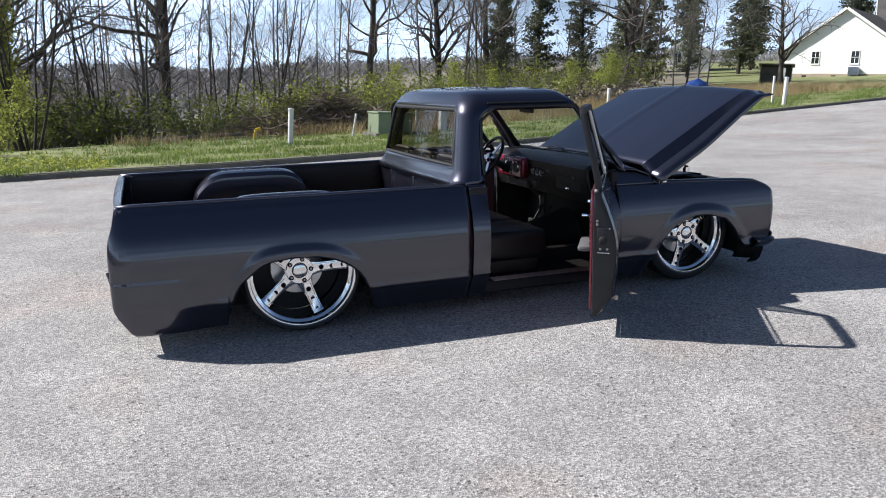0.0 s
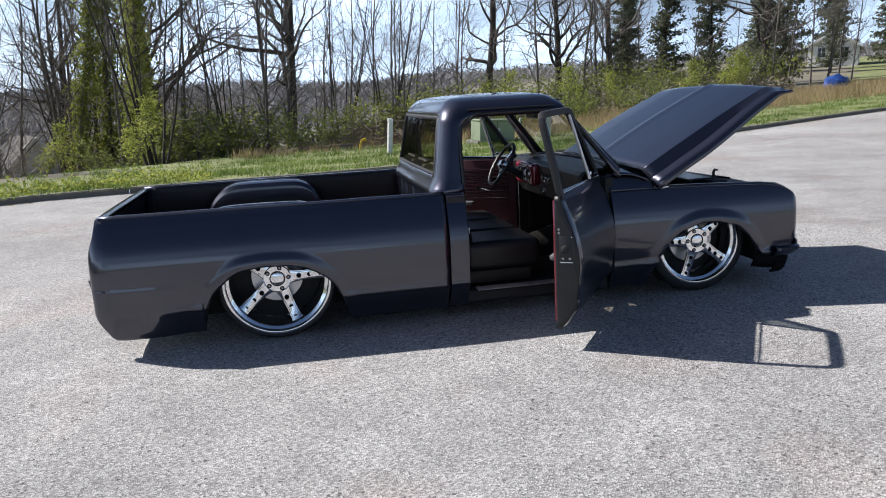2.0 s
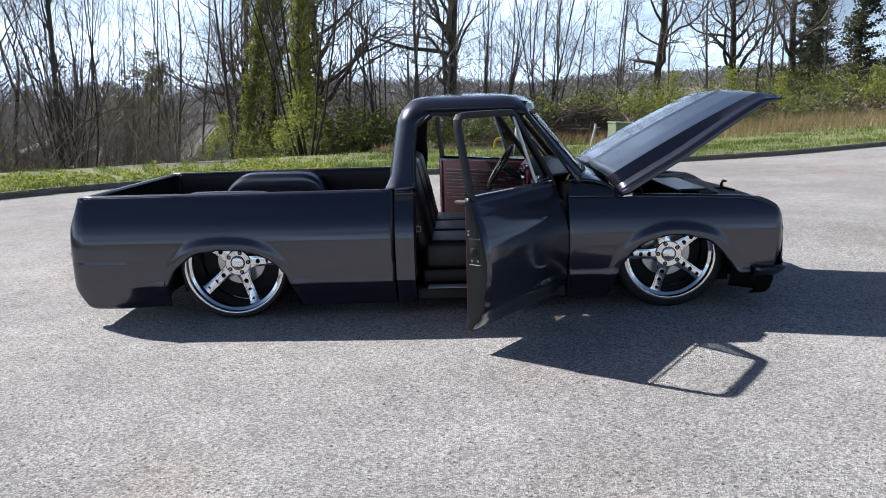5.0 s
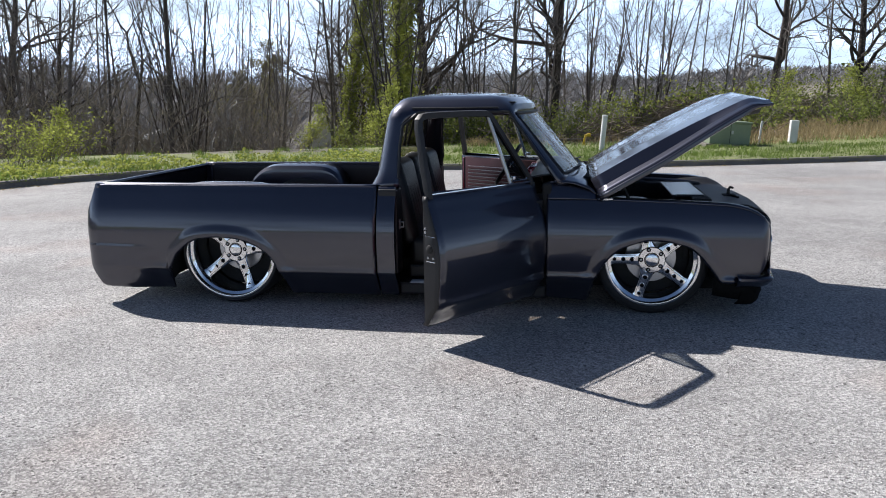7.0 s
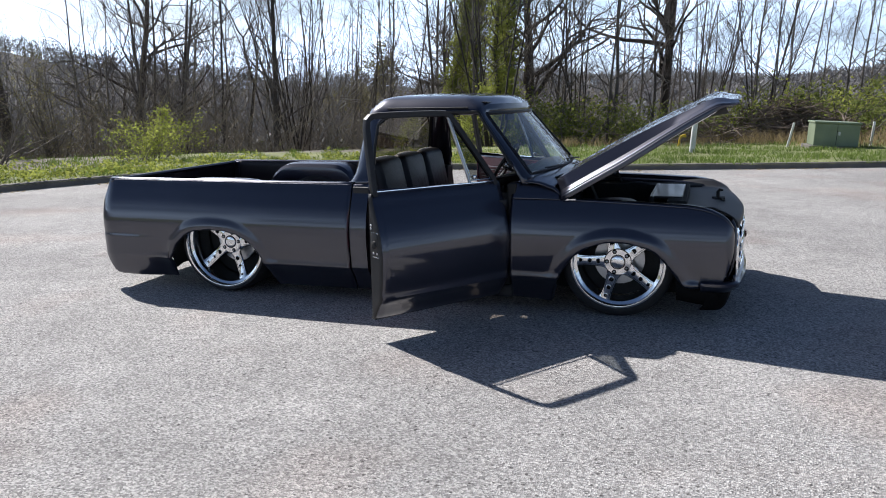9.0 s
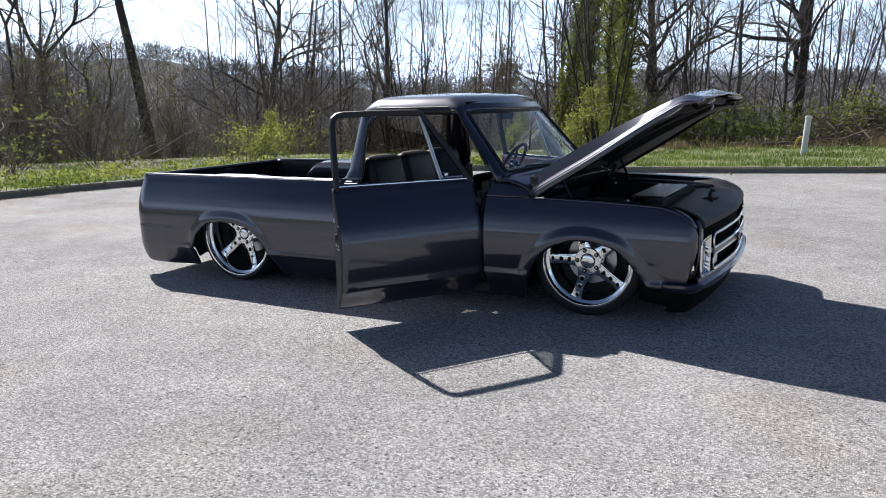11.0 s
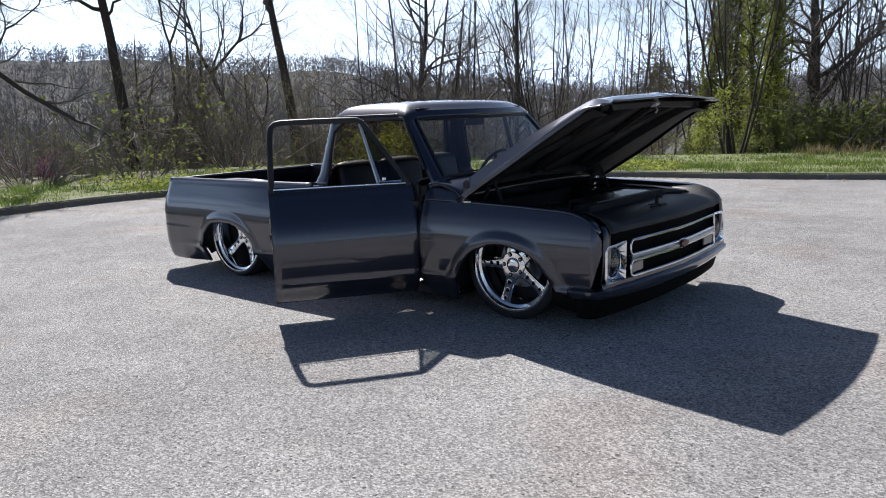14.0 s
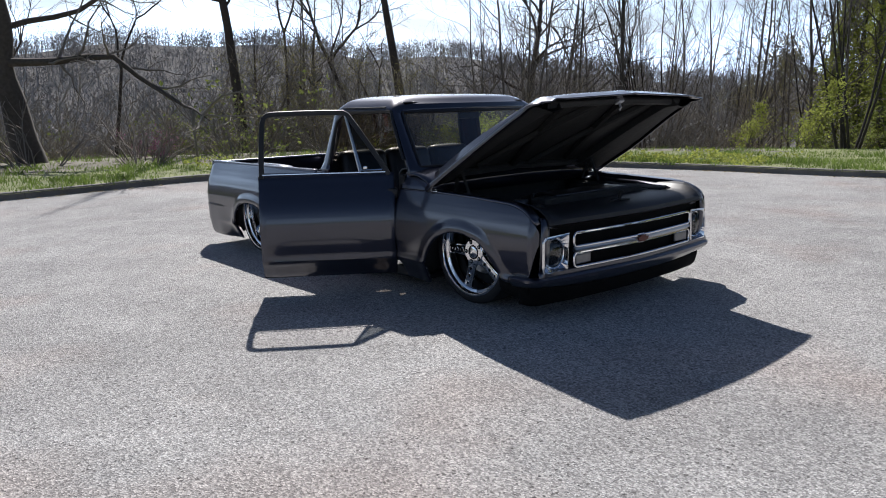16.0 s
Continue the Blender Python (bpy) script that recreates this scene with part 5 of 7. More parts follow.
    part("cap_seat", lathe([(0.043, s * (a_hub + 0.0268)), (0.0495, s * (a_hub + 0.0268))], 40), SHADE_BLACK, w)
    part("centre_cap", lathe([(0.001, s * (a_hub + 0.033)), (0.034, s * (a_hub + 0.0325)), (0.040, s * (a_hub + 0.030)), (0.043, s * (a_hub + 0.024))], 36), CHROME, w, "", True)
    return w


build_wheel(2.921, 0.757, -1, 0.302, 0.362, 0.055, 0.105, 36)
build_wheel(2.921, 0.757, 1, 0.302, 0.362, 0.055, 0.105, 60)
build_wheel(0.0, 0.765, -1, 0.333, 0.372, 0.120, 0.160, 3)
build_wheel(0.0, 0.765, 1, 0.333, 0.372, 0.120, 0.160, 10)


# ---- kerb: cast lengths with open joints ----
kerb = new("kerb")
tagged(kerb, "low weathered concrete kerb round the turning lot", "kerb", kind="structure")


def kerb_piece(points):
    rows = []
    for i, p in enumerate(points):
        d = (points[min(i + 1, len(points) - 1)] - points[max(i - 1, 0)]).normalized()
        out = Vector((-d.y, d.x))
        row = []
        for o, z in ((0.0, -0.12), (0.006, 0.0), (0.02, 0.085), (0.035, 0.12), (0.06, 0.13), (0.14, 0.13), (0.165, 0.12), (0.17, -0.05)):
            q = p + out * o
            row.append(SITE @ Vector((q.x, q.y, height(q.x, q.y) + z)))
        rows.append(row)
    bm = sheet(rows)
    bm.faces.new(list(bm.verts)[:8])
    bm.faces.new(list(reversed(list(bm.verts)[-8:])))
    bmesh.ops.recalc_face_normals(bm, faces=bm.faces)
    return bm


# even spacing along the kerb, then 2.4 m lengths
walked, fine = 0.0, [KERB[0]]
for a, b in zip(KERB, KERB[1:]):
    seg = (b - a).length
    k = 0.0
    while walked + (seg - k) >= 0.4:
        k += 0.4 - walked
        walked = 0.0
        fine.append(a.lerp(b, k / seg))
    walked += seg - k
for i in range(0, len(fine) - 6, 6):
    pts = [p.copy() for p in fine[i:i + 7]]
    pts[-1] = pts[-2].lerp(pts[-1], 0.985)
    part("kerb_stone", kerb_piece(pts), CONCRETE, kerb)


# ---- plants ----
class Wood:
    """Gathers tapered limbs and leaves into one mesh."""

    def __init__(self):
        self.v, self.f = [], []

    def limb(self, pts, radii, sides):
        base, up = len(self.v), None
        n = len(pts)
        for i in range(n):
            p = pts[i]
            d = pts[min(i + 1, n - 1)] - pts[max(i - 1, 0)]
            if d.length < 1e-6:
                d = Vector((0, 0, 1))
            d.normalize()
            if up is None:
                up = d.orthogonal().normalized()
            up = (up - d * up.dot(d)).normalized()
            w = d.cross(up)
            for k in range(sides):
                a = 6.2832 * k / sides
                self.v.append(p + (up * math.cos(a) + w * math.sin(a)) * radii[i])
        for i in range(n - 1):
            for k in range(sides):
                a, b = base + i * sides + k, base + i * sides + (k + 1) % sides
                self.f.append((a, b, b + sides, a + sides))

    def leaf(self, p, size, rng):
        a = Vector((rng.gauss(0, 1), rng.gauss(0, 1), rng.gauss(0, 0.6))).normalized()
        b = a.cross(Vector((rng.gauss(0, 1), rng.gauss(0, 1), rng.gauss(0, 1)))).normalized()
        c = a.cross(b) * size * 0.18
        k = len(self.v)
        self.v += [p, p + a * size * 0.5 + b * size * 0.32 + c, p + a * size, p + a * size * 0.5 - b * size * 0.32 + c]
        self.f += [(k, k + 1, k + 2), (k, k + 2, k + 3)]

    def mesh(self, name, material, smooth_shade=True):
        me = bpy.data.meshes.new(name)
        me.from_pydata([tuple(p) for p in self.v], [], self.f)
        me.materials.append(material)
        if smooth_shade:
            me.shade_smooth()
        return me


def wander(rng, start, way, length, n, bend, lift=0.0):
    pts, p, d = [start.copy()], start.copy(), way.normalized()
    for _ in range(n):
        d = (d + Vector((rng.gauss(0, bend), rng.gauss(0, bend), rng.gauss(0, bend * 0.7) + lift))).normalized()
        p = p + d * (length / n)
        pts.append(p.copy())
    return pts


def fork(rng, d, angle):
    side = d.orthogonal().normalized()
    side.rotate(Matrix.Rotation(rng.uniform(0, 6.2832), 3, d))
    return (d * math.cos(angle) + side * math.sin(angle)).normalized()


def grow(rng, trunk, crown, p, d, length, r, depth, crook, lift=0.02, open_=1.0):
    """A crooked limb that divides again and again into finer ones."""
    n = 4 if depth > 1 else 3
    pts = wander(rng, p, d, length, n, crook, lift)
    (trunk if depth > 2 else crown).limb(pts, [max(0.006, r * (1 - 0.38 * i / n)) for i in range(n + 1)], 6 if r > 0.06 else 4 if r > 0.025 else 3)
    if depth == 0:
        return
    end = (pts[-1] - pts[-2]).normalized()
    for _ in range(2 if rng.random() < 0.7 else 3):
        grow(rng, trunk, crown, pts[-1], fork(rng, end, rng.uniform(0.22, 0.75) * open_), length * rng.uniform(0.58, 0.88), r * rng.uniform(0.48, 0.64), depth - 1, crook, lift, open_)
    for _ in range(2):
        g = rng.uniform(0.35, 0.95) * n
        q = pts[int(g)].lerp(pts[min(n, int(g) + 1)], g % 1)
        grow(rng, trunk, crown, q, fork(rng, (pts[min(n, int(g) + 1)] - pts[int(g)]).normalized(), rng.uniform(0.6, 1.15)), length * rng.uniform(0.35, 0.65), r * rng.uniform(0.28, 0.42), max(0, depth - 2), crook, lift, open_)


def make_tree(seed, tall, r0, limbs, spread, low, crooked=0.05, stems=1, lean=0.0, leaves=0, leaf_size=0.16, leaf_mat=None, twig_n=6, bark=None, base_name="tree", vine=0, wide=(0.6, 1.15), rise=0.05, tilt=(0, 0), forks=0):
    """A bare or leafing tree: trunk with limbs, and a crown of twigs (and leaves) as a part of its own."""
    rng = random.Random(seed)
    trunk, crown, green = Wood(), Wood(), Wood()
    for st in range(stems):
        ang = rng.uniform(0, 6.28)
        way = Vector((math.cos(ang) * lean * (1 if stems > 1 else 0.3), math.sin(ang) * lean * (1 if stems > 1 else 0.3), 1))
        way += Vector((tilt[0], tilt[1], 0))
        foot = Vector((rng.gauss(0, 0.15), rng.gauss(0, 0.15), -0.5)) if stems > 1 else Vector((0, 0, -0.5))
        h = tall * rng.uniform(0.8, 1.05)
        n = 12
        pts = wander(rng, foot, way, h, n, min(0.045, crooked * 0.7), 0.02)
        rad = [r0 * (1 - 0.93 * (i / n) ** 0.9) * (1.35 if i == 0 else 1) for i in range(n + 1)]
        trunk.limb(pts, rad, 8)
        if vine:
            for _ in range(vine):
                f = rng.random() * 0.86
                i = f * n
                p = pts[int(i)].lerp(pts[min(n, int(i) + 1)], i % 1)
                spread_v = rad[int(i)] + abs(rng.gauss(0, 0.36)) * (1.0 - 0.4 * f)
                a = rng.uniform(0, 6.28)
                q = p + Vector((math.cos(a) * spread_v, math.sin(a) * spread_v, rng.gauss(0, 0.3)))
                for _ in range(3):
                    green.leaf(q + Vector((rng.gauss(0, 0.1), rng.gauss(0, 0.1), rng.gauss(0, 0.1))), leaf_size * rng.uniform(0.7, 1.3), rng)
        for k in range(limbs):
            f = low + (0.97 - low) * ((k + rng.random()) / limbs) ** 1.35
            i = f * n
            p = pts[int(i)].lerp(pts[min(n, int(i) + 1)], i % 1)
            d = (pts[min(n, int(i) + 1)] - pts[int(i)]).normalized()
            r = min(rad[min(n, int(i))] * rng.uniform(0.30, 0.62), r0 * 0.5)
            ln = tall * spread * (1.15 - f * 0.8) * rng.uniform(0.5, 1.2)
            if forks:
                grow(rng, trunk, crown, p, fork(rng, d, rng.uniform(*wide)), ln * 0.50, r, forks if p.z < 9.5 else forks - 2, crooked * 1.9, rise * 0.8)
                continue
            lp = wander(rng, p, fork(rng, d, rng.uniform(*wide)), ln, 6, crooked * 2.6, rise)
            trunk.limb(lp, [max(0.010, r * (1 - 0.86 * j / 6)) for j in range(7)], 5)
            fine_here = p.z < 8.5
            for j in range(twig_n if fine_here else 2):
                g = rng.uniform(0.15, 1.0) * 6
                q = lp[int(g)].lerp(lp[min(6, int(g) + 1)], g % 1)
                td = fork(rng, (lp[min(6, int(g) + 1)] - lp[max(0, int(g) - 1)]).normalized(), rng.uniform(0.35, 0.95))
                tl = ln * rng.uniform(0.22, 0.55)
                tp = wander(rng, q, td, tl, 3, crooked * 3.0, 0.06)
                tr = max(0.0065, r * 0.24)
                crown.limb(tp, [tr * (1 - 0.7 * m / 3) for m in range(4)], 3)
                for _ in range(3 if fine_here else 1):
                    g2 = rng.uniform(0.2, 1.0) * 3
                    q2 = tp[int(g2)].lerp(tp[min(3, int(g2) + 1)], g2 % 1)
                    d2 = fork(rng, td, rng.uniform(0.4, 1.0))
                    t2 = wander(rng, q2, d2, tl * rng.uniform(0.3, 0.6), 2, crooked * 3, 0.05)
                    crown.limb(t2, [tr * 0.55, tr * 0.45, tr * 0.28], 3)
                    if fine_here:
                        q3 = t2[rng.randint(0, 1)].lerp(t2[2], rng.random())
                        crown.limb([q3, q3 + fork(rng, d2, rng.uniform(0.3, 1.0)) * tl * rng.uniform(0.12, 0.3)], [tr * 0.36, tr * 0.2], 3)
                    for _ in range(leaves):
                        green.leaf(t2[-1] + Vector((rng.gauss(0, 0.22), rng.gauss(0, 0.22), rng.gauss(0, 0.2))), leaf_size * rng.uniform(0.6, 1.3), rng)
    tree = new(base_name)
    a = new("trunk", trunk.mesh("trunk", bark or BARK))
    b = new("crown", crown.mesh("crown", TWIG))
    a.parent = b.parent = tree
    if green.f:
        c = new("foliage", green.mesh("foliage", leaf_mat or LEAF, False))
        c.parent = tree
    return tree


def make_conifer(seed, tall, wide):
    rng = random.Random(seed)
    trunk, needles = Wood(), Wood()
    pts = wander(rng, Vector((0, 0, -0.4)), Vector((0, 0, 1)), tall, 8, 0.02)
    trunk.limb(pts, [0.2 * (1 - 0.9 * i / 8) for i in range(9)], 6)
    n = int(tall * 11)
    for k in range(n):
        f = 0.10 + 0.9 * k / n
        p = Vector((pts[int(f * 7.99)].x, pts[int(f * 7.99)].y, -0.4 + tall * f))
        ln = wide * (1 - f) ** 0.75 * rng.uniform(0.5, 1.1) + 0.25
        a = rng.uniform(0, 6.28)
        d = Vector((math.cos(a), math.sin(a), rng.uniform(-0.05, 0.45)))
        bp = wander(rng, p, d, ln, 3, 0.12)
        trunk.limb(bp, [0.03, 0.022, 0.015, 0.006], 3)
        for _ in range(int(16 + ln * 22)):
            g = rng.random() ** 0.7 * 3
            q = bp[int(g)].lerp(bp[min(3, int(g) + 1)], g % 1)
            needles.leaf(q + Vector((rng.gauss(0, 0.14), rng.gauss(0, 0.14), rng.gauss(0, 0.1))), rng.uniform(0.16, 0.32), rng)
    tree = new("cedar_tree")
    a, b = new("trunk", trunk.mesh("trunk", BARK_DARK)), new("foliage", needles.mesh("foliage", NEEDLES, False))
    a.parent = b.parent = tree
    return tree


def make_shrub(seed, tall, wide, leaves, mat, size=0.11, name="shrub"):
    rng = random.Random(seed)
    stems, green = Wood(), Wood()
    for k in range(11):
        a = rng.uniform(0, 6.28)
        d = Vector((math.cos(a) * wide / tall * 0.9, math.sin(a) * wide / tall * 0.9, 1)) * rng.uniform(0.5, 1)
        sp = wander(rng, Vector((math.cos(a) * wide * 0.2, math.sin(a) * wide * 0.2, -0.2)), d, tall * rng.uniform(0.6, 1.1), 5, 0.16, 0.02)
        stems.limb(sp, [0.022 * (1 - 0.8 * i / 5) for i in range(6)], 3)
        for j in range(6):
            g = rng.uniform(1, 5)
            q = sp[int(g)].lerp(sp[min(5, int(g) + 1)], g % 1)
            tp = wander(rng, q, fork(rng, (sp[-1] - sp[0]).normalized(), rng.uniform(0.4, 1.2)), tall * rng.uniform(0.12, 0.35), 3, 0.2)
            stems.limb(tp, [0.009, 0.007, 0.005, 0.003], 3)
            for _ in range(leaves):
                t = tp[rng.randint(1, 3)]
                green.leaf(t + Vector((rng.gauss(0, 0.1), rng.gauss(0, 0.1), rng.gauss(0, 0.1))), size * rng.uniform(0.6, 1.4), rng)
    ob = new(name)
    a = new("woody_base", stems.mesh("woody_base", TWIG))
    a.parent = ob
    if green.f:
        b = new("foliage", green.mesh("foliage", mat, False))
        b.parent = ob
    return ob


def stand(ob, x, y, turn=0.0, size=1.0, sink=0.0):
    p = on_land(x, y, 0.12 - sink)
    return Matrix.Translation(p) @ Matrix.Rotation(radians(turn), 4, "Z") @ Matrix.Diagonal((size, size, size, 1))


def plant(ob, x, y, turn=0.0, size=1.0, first=False):
    m = stand(ob, x, y, turn, size)
    if first:
        ob.matrix_basis = m
        return ob
    c = copy_thing(ob, m)
    c.matrix_basis = m
    return c


rng = random.Random(7)
# old trees with heavy crooked limbs
OAKS = [make_tree(11, 21, 0.38, 22, 0.40, 0.18, 0.125, bark=BARK_DARK, forks=3), make_tree(12, 22, 0.34, 20, 0.38, 0.19, 0.12, bark=BARK_DARK, forks=3), make_tree(13, 20, 0.36, 24, 0.42, 0.15, 0.14, bark=BARK_DARK, forks=3)]
for o in OAKS:
    tagged(o, "tall old bare oak with dark crooked limbs", "tree", "old trees at the wood's edge")
spots = [(0, 0.6, 45.8, 20, 1.0), (2, -7.4, 44.4, 250, 1.05), (2, -30.0, 33.9, 130, 0.95), (1, -27.7, 36.2, 10, 0.72), (1, 16.3, 55.6, 60, 1.0), (2, 21.4, 53.3, 200, 0.9), (1, 27.6, 58.0, 310, 1.0), (0, 36.8, 50.0, 40, 0.95),
         (0, -24.6, 14.7, 80, 0.45), (2, -27, 13.6, 300, 0.42), (2, -30, 20.5, 100, 0.45), (2, 44.9, 41.9, 190, 0.6), (0, -13.5, 48, 70, 0.8)]
used = set()
for k, x, y, turn, size in spots:
    plant(OAKS[k], x, y, turn, size, first=k not in used)
    used.add(k)
# two old trunks on the verge, both leaning the same way
for seed, tall, r, low, tilt, x, y in ((151, 17, 0.235, 0.36, (-0.13, -0.16), -21.0, 9.75), (152, 22, 0.34, 0.52, (-0.21, -0.23), -24.9, 21.0)):
    leaner = make_tree(seed, tall, r, 13, 0.17, low, 0.26, bark=BARK_DARK, tilt=tilt, forks=3)
    tagged(leaner, "leaning dark bare trunk with a few twisted limbs", "tree", "old trees at the wood's edge")
    plant(leaner, x, y, 0, 1.0, True)
# a leaning tree on the bank that forks low into two spreading leaders, and thinner ones near it
def make_forked(seed, h, r, lean, leaders, depth):
    rng_ = random.Random(seed)
    trunk, crown = Wood(), Wood()
    pts = wander(rng_, Vector((0, 0, -0.5)), Vector((*lean, 1)), h, 6, 0.05)
    trunk.limb(pts, [r * (1.3 if i == 0 else 1 - 0.06 * i) for i in range(7)], 8)
    for dx, dy, ln, k in leaders:
        grow(rng_, trunk, crown, pts[-1], Vector((dx, dy, 1)), ln, r * k, depth, 0.16, 0.05, 1.05)
    for _ in range(3):
        q = pts[rng_.randint(2, 5)]
        grow(rng_, trunk, crown, q, fork(rng_, Vector((0, 0, 1)), rng_.uniform(0.8, 1.2)), ln * 0.5, r * 0.25, 2, 0.2, 0.02)
    ob = new("tree")
    a, b = new("trunk", trunk.mesh("trunk", BARK_DARK)), new("crown", crown.mesh("crown", TWIG))
    a.parent = b.parent = ob
    return ob


for seed, h, r, lean, leaders, depth, x, y, turn in (
        (201, 9.5, 0.20, (-0.20, -0.22), ((-0.42, -0.46, 2.9, 0.62), (0.40, 0.44, 2.7, 0.58), (0.05, -0.1, 2.4, 0.4)), 5, -34.2, 25.2, 0),
        (202, 6.0, 0.11, (0.05, 0.06), ((-0.25, -0.28, 2.3, 0.6), (0.22, 0.3, 2.4, 0.6)), 4, -30.5, 22.6, 0),
        (203, 6.5, 0.085, (-0.05, 0.02), ((-0.3, -0.2, 2.2, 0.6), (0.3, 0.3, 2.2, 0.6)), 4, -23.2, 12.4, 0),
        (204, 7.0, 0.13, (0.08, 0.02), ((-0.3, -0.3, 2.5, 0.6), (0.3, 0.25, 2.5, 0.6)), 4, -20.5, 31.5, 0),
        (205, 4.5, 0.09, (0.03, 0.1), ((-0.3, -0.3, 2.0, 0.6), (0.35, 0.25, 2.0, 0.6)), 4, -24.0, 5.5, 0),
        (206, 4.5, 0.10, (0.0, 0.1), ((-0.3, -0.3, 2.2, 0.6), (0.35, 0.25, 2.0, 0.6)), 4, -27.0, 1.5, 0)):
    forked = make_forked(seed, h, r, lean, leaders, depth)
    tagged(forked, "bare forking tree with spreading crooked leaders on the bank", "tree", "forking trees on the bank")
    plant(forked, x, y, turn, 1.0, True)
# the leaning old tree beside the kerb: a short heavy trunk with long crooked limbs reaching over the verge
def make_old_oak():
    r_ = random.Random(31)
    trunk, crown = Wood(), Wood()
    along = Vector((0.65, 0.76, 0))
    bole = [Vector((0.25, 0.25, -0.4)), Vector((0.05, 0.05, 0.4)), Vector((-0.05, -0.05, 1.2)), Vector((-0.14, -0.16, 1.9)), Vector((-0.05, -0.1, 2.8)), Vector((-0.25, -0.3, 4.4)), Vector((-0.1, -0.2, 6.4))]
    trunk.limb([Vector(p) for p in spline(bole, 3)], [0.42] + list(np.linspace(0.30, 0.10, 18)), 10)
    arms = [(2.0, along + Vector((0.1, -0.1, 0.28)), 5.6, 0.15, -0.035), (3.4, along + Vector((0, 0, 0.5)), 6.2, 0.14, -0.02), (4.3, along * -1 + Vector((0.4, 0, 0.6)), 4.5, 0.12, 0.0),
            (2.7, Vector((-0.3, 0.9, 0.5)), 4.4, 0.11, 0.0), (4.9, along + Vector((0.3, -0.4, 0.9)), 4.4, 0.10, 0.02), (5.6, Vector((0.4, 0.6, 0.8)), 3.8, 0.09, 0.02), (3.0, Vector((0.2, -1, 0.5)), 3.5, 0.1, 0.0), (6.2, along * 0.4 + Vector((0, 0, 1)), 3.2, 0.09, 0.03)]
    line = [Vector(p) for p in spline(bole, 8)]
    for z, d, ln, r, lift in arms:
        foot = min(line, key=lambda p: abs(p.z - z))
        lp = wander(r_, foot, d, ln, 9, 0.27, lift)
        trunk.limb(lp, [r * 0.6 * (1 - 0.095 * j) for j in range(10)], 7)
        for j in range(15):
            g = r_.uniform(1.5, 9)
            q = lp[int(g)].lerp(lp[min(9, int(g) + 1)], g % 1)
            td = fork(r_, (lp[min(9, int(g) + 1)] - lp[int(g) - 1]).normalized(), r_.uniform(0.5, 1.1))
            tl = r_.uniform(0.7, 2.0)
            tp = wander(r_, q, td, tl, 5, 0.26, 0.02)
            tr = r * 0.22
            crown.limb(tp, [max(0.006, tr * (1 - 0.16 * m)) for m in range(6)], 4)
            for _ in range(6):
                t2 = wander(r_, tp[r_.randint(1, 5)], fork(r_, td, r_.uniform(0.5, 1.1)), tl * r_.uniform(0.25, 0.6), 3, 0.28, 0.02)
                crown.limb(t2, [0.008, 0.006, 0.005, 0.003], 3)
    ob = new("tree")
    p_, c_ = new("trunk", trunk.mesh("trunk", BARK_DARK)), new("crown", crown.mesh("crown", TWIG))
    p_.parent = c_.parent = ob
    return ob


near_oak = make_old_oak()
tagged(near_oak, "gnarled bare oak with long low limbs beside the kerb", "tree", "old trees at the wood's edge")
plant(near_oak, -16.2, 0.7, 0, 1.3, True)

# slender woodland trees
SLIM = [make_tree(40 + k, 15 + 2.5 * (k % 3), 0.060 + 0.016 * (k % 4), 22, 0.24, 0.12, 0.105, twig_n=7, wide=(0.4, 0.95), rise=0.07) for k in range(6)]
CLUMP = [make_tree(60 + k, 14, 0.048, 10, 0.19, 0.24, 0.08, stems=6, lean=0.26, twig_n=5, bark=BARK_DARK, wide=(0.35, 0.8), rise=0.08) for k in range(2)]
for o in SLIM:
    tagged(o, "slender leafless woodland tree with fine twigs", "tree", "slender trees of the wood")
for o in CLUMP:
    tagged(o, "clump of thin bare stems from one root", "tree", "many-stemmed trees of the wood")
first = set()
for x, y, k in ((-2.3, 31.5, 0), (3.3, 36.0, 1), (-13.9, 25.9, 0), (-15.5, 27.5, 1), (-4.2, 23.0, 1), (-19, 33, 0), (6, 38, 1), (-9, 31, 0)):
    plant(CLUMP[k], x, y, rng.uniform(0, 360), rng.uniform(0.9, 1.15), ("c", k) not in first)
    first.add(("c", k))
count = 0
while count < 88:
    az = rng.uniform(-42, 88)
    r = rng.uniform(27, 66)
    if az > 47 and rng.random() < 0.78:
        continue
    if az < -18 and r < 46 or az < -4 and rng.random() < 0.4:
        continue
    x, y = 2 - r * math.sin(radians(az)), r * math.cos(radians(az))
    if az < 5 and y < 30 and x > 0:
        continue
    k = rng.randrange(6)
    plant(SLIM[k], x, y, rng.uniform(0, 360), rng.uniform(0.75, 1.2), ("s", k) not in first)
    first.add(("s", k))
    count += 1

count = 0
while count < 16:
    az, r = rng.uniform(20, 50), rng.uniform(30, 60)
    plant(SLIM[rng.randrange(6)], 2 - r * math.sin(radians(az)), r * math.cos(radians(az)), rng.uniform(0, 360), rng.uniform(0.8, 1.1))
    count += 1

# trees wrapped in green climbers, young leafing trees, the pale willow
VINED = [make_tree(80, 17, 0.16, 16, 0.14, 0.4, 0.04, vine=2300, leaf_size=0.15, leaf_mat=LEAF, twig_n=4), make_tree(81, 16, 0.20, 14, 0.2, 0.35, 0.06, vine=1900, leaf_size=0.15, leaf_mat=LEAF, twig_n=5)]
for o in VINED:
    tagged(o, "tree trunk wrapped in bright green climbing leaves", "tree", "trees covered in climbers")
